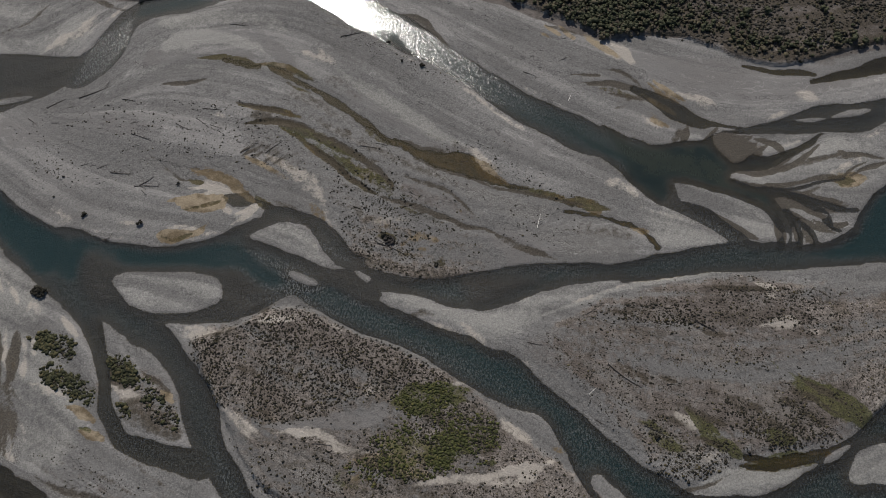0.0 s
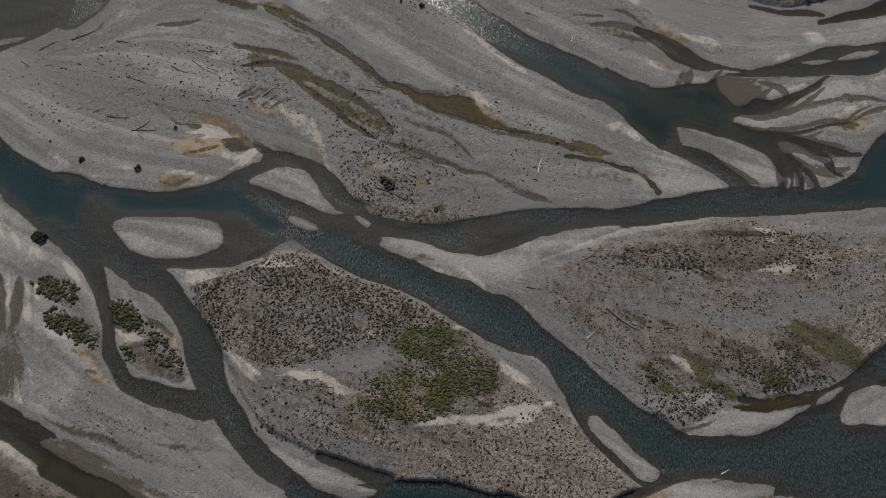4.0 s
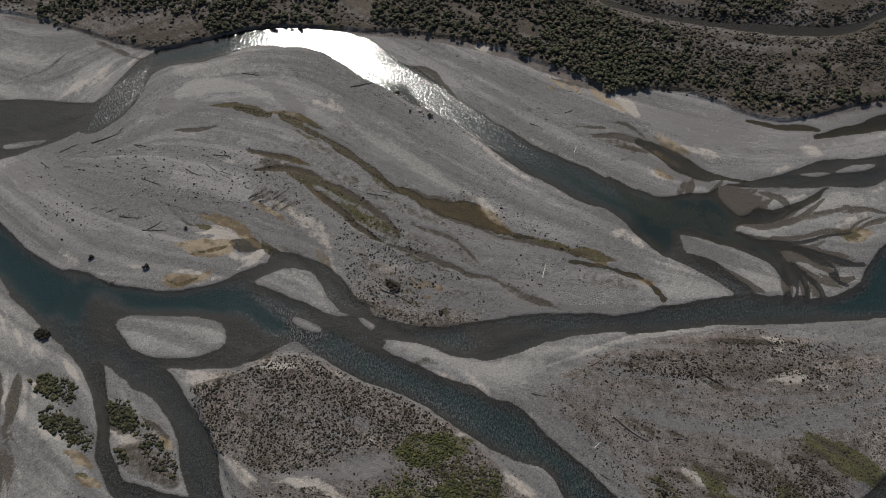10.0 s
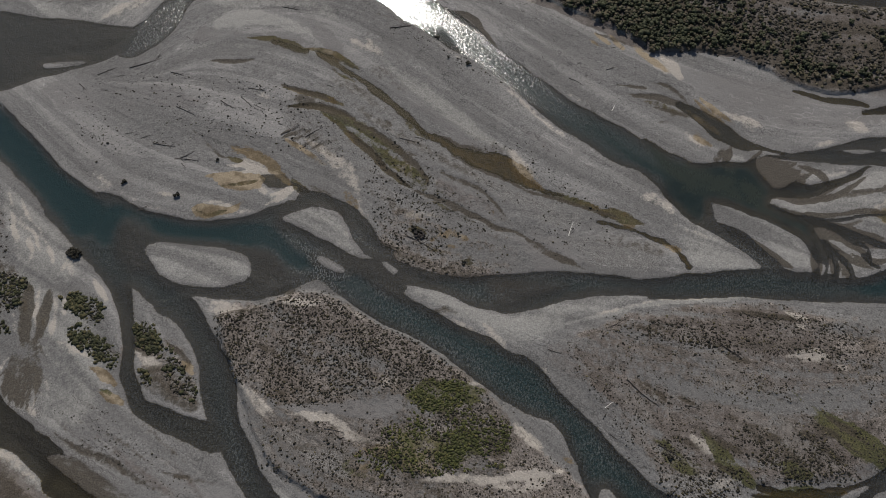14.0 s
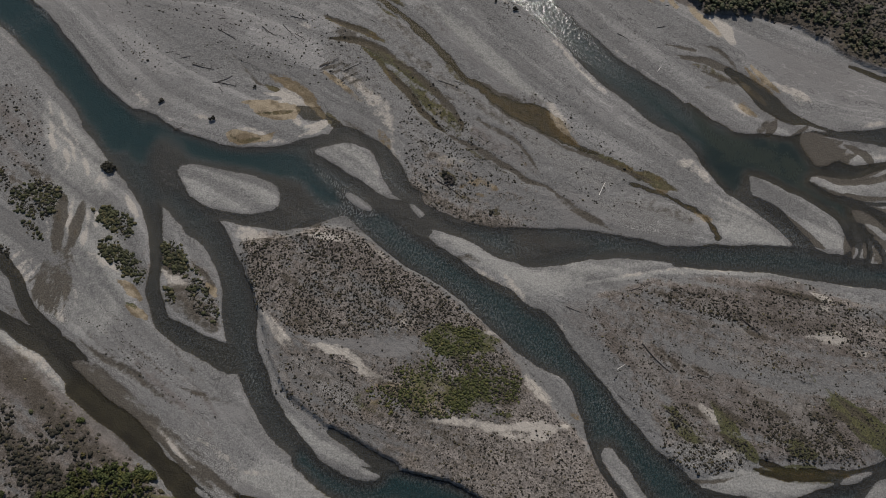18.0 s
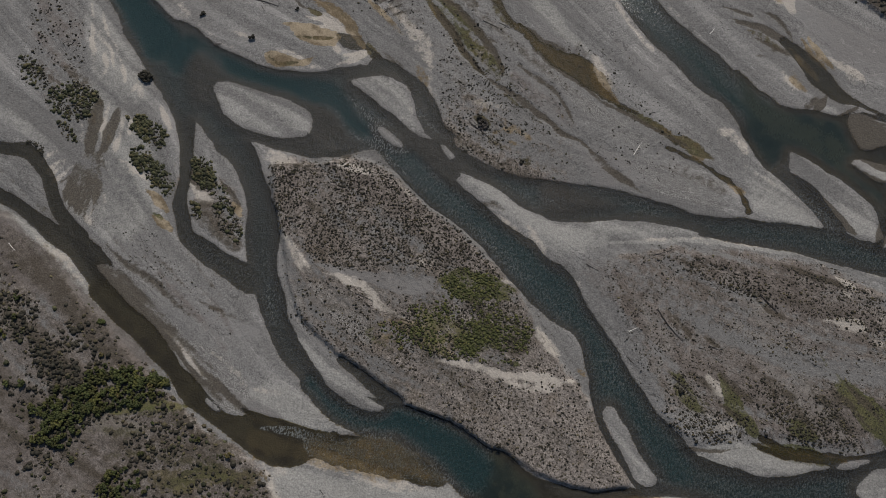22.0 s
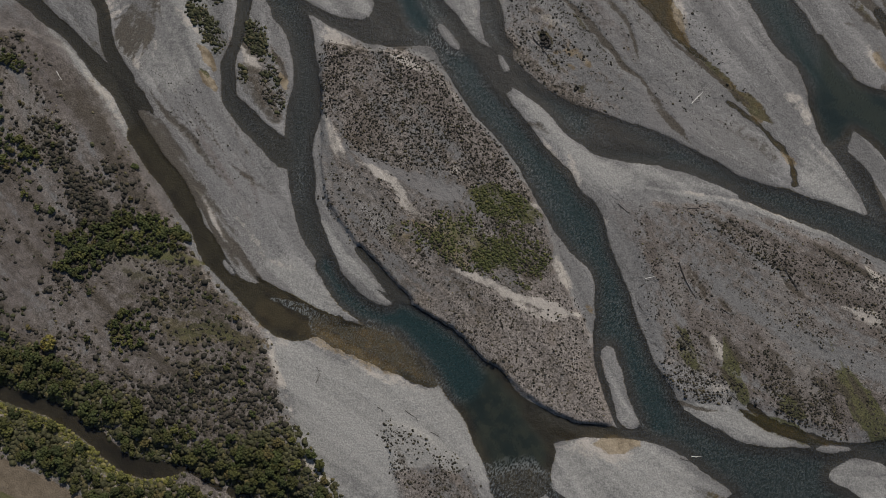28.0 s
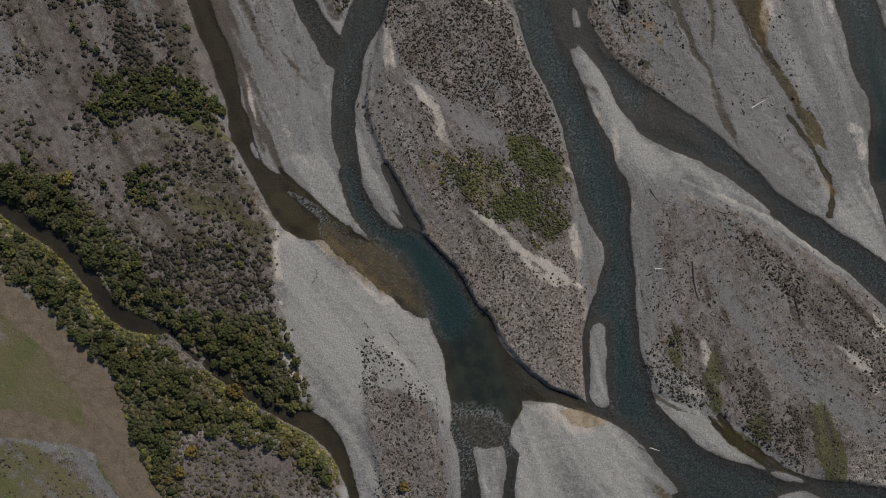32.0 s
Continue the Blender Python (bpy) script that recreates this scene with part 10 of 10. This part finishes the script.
def scrub(name, label, rng, places, small, large, material, squash=0.8):
    """Uncounted low growth as one object."""
    verts, faces, tones, base = [], [], [], 0
    kinds = rng.integers(0, len(BUSHES), len(places))
    for k, (v, f) in enumerate(BUSHES):
        at = places[kinds == k]
        n = len(at)
        if not n:
            continue
        size = small + (large - small) * rng.beta(1.3, 3.0, n)
        a = rng.uniform(0, 6.283, n)
        c, s = np.cos(a)[:, None], np.sin(a)[:, None]
        sx = size[:, None] * rng.uniform(0.8, 1.25, (n, 1))
        px = (v[:, 0] * c - v[:, 1] * s) * sx + at[:, :1]
        py = (v[:, 0] * s + v[:, 1] * c) * size[:, None] + at[:, 1:]
        pz = v[:, 2] * size[:, None] * squash * rng.uniform(0.8, 1.3, (n, 1)) + ground_at(at[:, 0], at[:, 1])[:, None] - 0.05
        verts.append(np.stack([px, py, pz], 2).reshape(-1, 3))
        faces.append((f[None] + (np.arange(n) * len(v))[:, None, None] + base).reshape(-1, 3))
        tones.append(np.repeat(rng.uniform(0, 1, n), len(v)))
        base += n * len(v)
    mesh = soup(np.concatenate(verts), np.concatenate(faces), name, np.concatenate(tones))
    mesh.materials.append(material)
    return tagged(new(name, mesh), label, "scrub", kind="stuff")


def plant(models, rng, places, lo=0.75, hi=1.3):
    """Stands copies of the models at the places; the models themselves take the first ones."""
    for k, (x, y) in enumerate(places):
        s = rng.uniform(lo, hi)
        m = Matrix.Translation((x, y, float(ground_at(x, y)) - 0.05)) @ Matrix.Rotation(rng.uniform(0, 6.283), 4, "Z")
        if k < len(models):
            models[k].matrix_basis = m @ Matrix.Scale(s, 4)
        else:
            ob = copy_thing(models[k % len(models)], m)
            ob.scale = (s * rng.uniform(0.9, 1.1), s * rng.uniform(0.9, 1.1), s * rng.uniform(0.85, 1.15))


rng = np.random.default_rng(7)
# low scrub on the bars and terraces
scrub("scrub", "dark low shrubs dotted over the wooded island", rng, np.vstack([scatter(rng, ISLAND, 2600, 8, -0.3), scatter(rng, ISLAND_NORTH, 3200, 8, -0.5)]), 0.11, 0.41, SCRUB, 1.0)
scrub("scrub", "fine dark herbs between the island's shrubs", rng, scatter(rng, ISLAND, 3500, 8, -0.2, 46), 0.06, 0.26, SCRUB)
scrub("heath", "grey-brown low shrubs over the wooded island", rng, scatter(rng, ISLAND, 900, 14, -0.2, 42), 0.12, 0.4, HEATH, 0.55)
scrub("scrub", "sparse dark shrubs over the stony bar", rng, scatter(rng, EAST_BAR, 2200, 6, -0.1, 43), 0.1, 0.36, SCRUB, 0.9)
scrub("scrub", "fine dark herbs over the stony bar", rng, scatter(rng, EAST_BAR, 5500, 6, -0.15, 48), 0.05, 0.20, SCRUB)
scrub("heath", "brown shrubs in streaks over the stony bar", rng, scatter(rng, EAST_BAR, 900, 9, 0.05, 44), 0.12, 0.4, HEATH, 0.55)
scrub("scrub", "thick dark shrubs along the bar's crest", rng, scatter(rng, EAST_DENSE, 300, 6, -0.05, 45), 0.12, 0.5, SCRUB)
scrub("scrub", "thick dark shrubs in the bar's hollows", rng, scatter(rng, EAST_LOW, 300, 5, -0.05, 47), 0.1, 0.5, SCRUB)
scrub("scrub", "dark shrubs in long streaks over the stony bar", rng, np.vstack([scatter(rng, o, n, 5, -0.2, 50) for o, n in ((EAST_E, 260), (EAST_F, 420), (EAST_G, 330), (EAST_H, 420), (EAST_I, 300))]), 0.1, 0.45, SCRUB)
scrub("greenery", "bright green hedge of low shrubs beside the track", rng, scatter(rng, HEDGE, 420, 5, -0.7, 58), 0.2, 0.85, MEADOW)
scrub("heath", "grey-brown shrubs over the farm-side terrace", rng, scatter(rng, SW_TERRACE, 3400, 9, 0.05, 49), 0.1, 0.66, HEATH, 0.55)
scrub("scrub", "dark shrubs over the farm-side terrace", rng, np.vstack([scatter(rng, SW_TERRACE, 2400, 10, 0.0, 51), scatter(rng, BUSHY_A, 420, 6, -0.3, 56), scatter(rng, BUSHY_B, 700, 6, -0.4, 67)]), 0.16, 0.95, SCRUB)
scrub("greenery", "olive shrubs over the farm-side terrace", rng, scatter(rng, SW_TERRACE, 700, 11, 0.22, 52), 0.15, 0.8, ISLET)
scrub("heath", "grey-brown shrubs behind the creek", rng, scatter(rng, SW_BACK, 1700, 8, -0.3, 53), 0.12, 0.7, HEATH, 0.55)
scrub("heath", "brown shrubs on the rough ground beside the track", rng, scatter(rng, SW_HILL, 700, 10, -0.1, 55), 0.12, 0.6, HEATH, 0.55)
scrub("heath", "grey-brown shrubs over the far terrace", rng, scatter(rng, N_TERRACE, 9000, 16, -0.6, 57), 0.2, 0.95, HEATH_DARK, 0.7)
scrub("scrub", "dark shrubs over the far terrace", rng, np.vstack([scatter(rng, N_TERRACE, 7000, 22, -0.35, 59), scatter(rng, N_RIGHT, 5000, 12, -0.5, 66)]), 0.15, 0.8, SCRUB, 0.8)
scrub("greenery", "green undergrowth in the island's damp heart", rng, np.vstack([scatter(rng, o, n, 5, b, 61) for o, n, b in ((GREEN_HEART, 850, -0.05), (GREEN_HEART_B, 650, -0.05), (GREEN_HEART_C, 900, -0.05), (GREEN_HEART_D, 550, 0.0))]), 0.1, 0.55, HEART)
scrub("scrub", "dark shrubs round the island's damp heart", rng, np.vstack([scatter(rng, GREEN_HEART_C, 700, 5, -0.3, 64), scatter(rng, GREEN_HEART_D, 350, 5, -0.2, 65)]), 0.1, 0.45, SCRUB)
scrub("greenery", "olive shrubs behind the creek", rng, scatter(rng, SW_BACK, 350, 9, 0.0, 54), 0.2, 0.9, GREENERY)
scrub("bank_grass", "yellow-green grass and herbs lining the creek bank", rng, np.vstack([scatter(rng, o, n, 5, -0.9, 60, 0.05) for o, n in ((BANK_A, 900), (BANK_B, 900))]), 0.15, 0.75, MEADOW)
scrub("greenery", "green undergrowth along the creek", rng, np.vstack([scatter(rng, CREEK_N, 3600, 9, -0.9, 62, 0.1), scatter(rng, CREEK_S, 5200, 9, -0.9, 62, 0.5)]), 0.2, 1.05, GREENERY)
for k, (outline, count, large) in enumerate(((LOBE, 1300, 0.40), (GRAVEL_SHRUBS, 1500, 0.42), (NORTH_TIP, 110, 0.4), (GREAT_BAR, 900, 0.42), (W_GRAVEL, 200, 0.3))):
    scrub("scrub", "scattered dark shrubs on the gravel", rng, scatter(rng, outline, count, 6, -0.15, 63 + k), 0.08, large, SCRUB)

scrub("greenery", "dark green shrubs on the western islets", rng, np.vstack([scatter(rng, o, n, 4, b, 88, 0.3) for o, n, b in ((WEST_SHRUBS, 120, 0.0), (WEST_ISLE, 260, -0.15), (WEST_LOW, 300, -0.15), (MID_ISLE, 240, -0.1), (MID_ISLE_B, 60, -0.3), (MID_ISLE_C, 60, 0.1), (WEST_A, 60, -0.2), (WEST_B, 170, -0.3), (WEST_C, 30, -0.3), (WEST_D, 130, -0.6), (WEST_E, 160, -0.5), (WEST_F, 110, -0.5))]), 0.12, 0.85, ISLET)
scrub("scrub", "low dark shrubs on the western islets", rng, np.vstack([scatter(rng, o, n, 4, b, 89, 0.3) for o, n, b in ((WEST_SHRUBS, 420, -0.4), (WEST_SHRUBS_B, 60, -0.5), (WEST_SHRUBS_C, 60, -0.5), (WEST_ISLE, 140, -0.6), (WEST_LOW, 160, -0.6), (MID_ISLE, 150, -0.5), (MID_ISLE_B, 50, -0.5), (MID_ISLE_C, 220, -0.3), (FAN_DOTS, 220, -0.3), (WEST_A, 70, -0.4), (WEST_B, 160, -0.5))]), 0.12, 0.5, SCRUB)

# trees and big shrubs
willows = [make_tree("tree", "dense dark green bushy tree on the creek bank", "tree", "trees along the creek", np.random.default_rng(100 + k), 2.3, 3.4, WILLOW if k % 2 else OLIVE) for k in range(6)]
places = np.vstack([scatter(rng, CREEK_N, 125, 9, -0.9, 71, 0.3, 1.5), scatter(rng, CREEK_S, 160, 9, -0.9, 73, 0.3, 1.5)])
plant(willows, rng, places, 0.42, 0.98)
golden = [make_tree("tree", "yellowing bushy tree beside the creek", "tree", "trees along the creek", np.random.default_rng(130 + k), 2.4, 3.4, GOLD) for k in range(2)]
plant(golden, rng, GOLDEN, 0.75, 1.25)
thick = [make_shrub("shrub", "dense green shrub in a thicket on the terrace", "shrub", "thicket on the terrace", np.random.default_rng(140 + k), 1.7, 1.9, WILLOW if k % 3 else OLIVE) for k in range(5)]
plant(thick, rng, np.vstack([scatter(rng, o, n, 9, b, 75 + k, 0.5, a) for k, (o, n, b, a) in enumerate(((THICKET, 170, -0.9, 0.8), (THICKET_B, 35, -0.9, 1.1), (THICKET_C, 30, -0.7, 1.2), (THICKET_D, 12, -0.7, 1.2), (THICKET_E, 22, -0.6, 1.3), (THICKET_F, 40, -0.9, 1.2), (SW_TERRACE, 80, 0.1, 3.0)))]), 0.34, 0.85)


def woodland(name, label, rng, places, material):
    """Far trees that nobody could count, as one object of many crowns."""
    kinds = [crown_soup(np.random.default_rng(160 + k), 2.6, 3.2, 5, 70, 0.27) for k in range(7)]
    verts, faces, tones, base = [], [], [], 0
    for x, y in places[ground_at(places[:, 0], places[:, 1]) > 0.8]:
        v, f = kinds[rng.integers(0, 7)]
        s, a = 0.2 + 0.52 * rng.beta(1.3, 2.6), rng.uniform(0, 6.283)
        turn = np.array([[math.cos(a), -math.sin(a), 0], [math.sin(a), math.cos(a), 0], [0, 0, 1]])
        verts.append(v @ turn.T * s + (x, y, float(ground_at(x, y)) - 0.5 * s))
        faces.append(f + base)
        tones.append(np.full(len(v), rng.uniform(0, 1)))
        base += len(v)
    mesh = soup(np.concatenate(verts), np.concatenate(faces), name, np.concatenate(tones))
    mesh.materials.append(material)
    return tagged(new(name, mesh), label, "woodland", kind="stuff")


woodland("woodland", "dark green bushy trees massed on the far terrace", rng, np.vstack([scatter(rng, N_WOOD_A, 640, 16, -0.25, 81, 0.4, 0.9), scatter(rng, N_WOOD_B, 900, 16, -0.25, 83, 1.5, 0.9), scatter(rng, N_WOOD_D, 380, 14, -0.6, 84, 1.0, 0.9), scatter(rng, N_EDGE, 170, 16, -0.9, 86, 0.4, 0.9), scatter(rng, N_WOOD_C, 500, 16, -0.4, 85, 0.4, 1.0), scatter(rng, N_TERRACE, 300, 18, 0.1, 87, 2.0, 1.8)]), DARK_GREEN)
dark = [make_shrub("shrub", "dark rounded shrub standing on the gravel", "shrub", "shrubs on the gravel", np.random.default_rng(180 + k), 1.2, 1.0, SCRUB) for k in range(4)]
plant(dark, rng, SINGLES, 0.6, 1.0)
plant([make_tree("bush", "broad dark dense bush at the river's edge", "bush", "", np.random.default_rng(190), 2.7, 1.2, SCRUB)], rng, BIG_BUSH[:1], 1.0, 1.05)
plant([make_tree("bush", "dark tangled dead bush on the gravel bar", "bush", "", np.random.default_rng(191), 1.9, 0.6, DRIFT)], rng, BIG_BUSH[1:], 1.0, 1.05)


# ---- driftwood ----
def make_log(name, label, group, rng, length, material, branches):
    log = tagged(new(name), label, "driftwood", group)
    bend, r = rng.uniform(-0.05, 0.05) * length, 0.024 * length**0.7 + 0.05
    bm = bmesh.new()
    pts = [Vector((s * length, bend * math.sin(s * 3.14), r * (0.8 - 0.3 * s))) for s in (0, 0.25, 0.5, 0.75, 1)]
    for k, (a, b) in enumerate(zip(pts, pts[1:])):
        limb(bm, a, b, r * (1 - 0.16 * k), r * (1 - 0.16 * (k + 1)), 7)
    part("trunk", bm, material, log)
    for k in range(branches):
        s = rng.uniform(0.1, 0.95)
        a = rng.choice((-1, 1)) * rng.uniform(0.4, 1.2)
        reach = length * rng.uniform(0.15, 0.4)
        bm = bmesh.new()
        start = Vector((s * length, bend * math.sin(s * 3.14), r * 0.6))
        tip = start + Vector((math.cos(a) * reach, math.sin(a) * reach, rng.uniform(0, 0.25) * reach))
        limb(bm, start, tip, r * 0.45, r * 0.15, 5)
        limb(bm, start.lerp(tip, 0.5), start.lerp(tip, 0.6) + Vector((reach * 0.3, -0.3 * reach * math.sin(a), 0.1)), r * 0.25, r * 0.1, 4)
        part("branch", bm, material, log)
    bm = bmesh.new()
    for k in range(6):
        a = k * 1.05 + rng.uniform(0, 0.5)
        limb(bm, (0.05, 0, r * 0.8), (-r * rng.uniform(0.6, 2.0), math.cos(a) * r * 2.4, r * 0.8 + abs(math.sin(a)) * r * 2.2), r * 0.5, r * 0.12, 5)
    part("roots", bm, material, log)
    return log


for rows, material, label, branches in (
    (LOGS_WEST, DRIFT, "dark weathered driftwood trunk stranded on grey gravel", 3),
    (LOGS_BAR, DRIFT, "dark driftwood branch lying on the gravel bar", 3),
    (LOGS_SOUTH, DRIFT, "dark fallen trunk among low shrubs", 2),
    (LOGS_PALE, BLEACHED, "bleached pale driftwood log on gravel", 1),
    (LOGS_PALE_B, BLEACHED, "bleached pale driftwood log among shrubs", 1),
    (LOGS_GRAVEL, DRIFT, "small dark driftwood branch on pale gravel", 2),
):
    for x, y, length, angle in rows:
        log = make_log("driftwood_log", label, "driftwood on the river bed", rng, length, material, branches)
        log.matrix_basis = Matrix.Translation((x, y, max(0.0, float(ground_at(x, y))))) @ Matrix.Rotation(radians(angle), 4, "Z")


def twigs(label, rng, places, short, long):
    """Uncounted broken branches of driftwood, each a tapered four-sided stick, as one object."""
    n = len(places)
    run = short + (long - short) * rng.beta(1.2, 3.0, n)
    flow = np.radians(-32.0) + rng.normal(0, 0.55, n)
    thick = 0.03 + 0.022 * run
    along = np.stack([np.cos(flow), np.sin(flow), rng.uniform(-0.02, 0.12, n)], 1)
    side = np.stack([-np.sin(flow), np.cos(flow), np.zeros(n)], 1)
    mid = np.stack([places[:, 0], places[:, 1], ground_at(places[:, 0], places[:, 1]) + 0.6 * thick], 1)
    verts = np.zeros((n, 8, 3))
    for end in (0, 1):
        tip = mid + along * ((end - 0.5) * run)[:, None]
        r = (thick * (1.0 - 0.55 * end))[:, None]
        for k, (u, w) in enumerate(((-1, -1), (1, -1), (1, 1), (-1, 1))):
            verts[:, 4 * end + k] = tip + side * u * r + np.array([0, 0, 1.0]) * w * r
    quads = np.array([(0, 1, 2, 3), (7, 6, 5, 4), (0, 4, 5, 1), (1, 5, 6, 2), (2, 6, 7, 3), (3, 7, 4, 0)])
    faces = (quads[None] + (np.arange(n) * 8)[:, None, None]).reshape(-1, 4)
    mesh = soup(verts.reshape(-1, 3), faces, "driftwood_twigs")
    mesh.materials.append(DRIFT)
    return tagged(new("driftwood_twigs", mesh), label, "driftwood", kind="stuff")


twigs("broken dark branches strewn over the great gravel bar", rng, np.vstack([scatter(rng, o, n, 5, 0.1, 95) for o, n in ((GREAT_BAR, 380), (LOBE, 150), (NORTH_TIP, 30), (RILL_FIELD, 90), (NE_GRAVEL, 90))]), 0.3, 2.0)
twigs("broken dark branches strewn among the bar's shrubs", rng, np.vstack([scatter(rng, o, n, 5, 0.1, 96) for o, n in ((EAST_BAR, 160), (GRAVEL_SHRUBS, 50), (W_GRAVEL, 25))]), 0.3, 1.7)
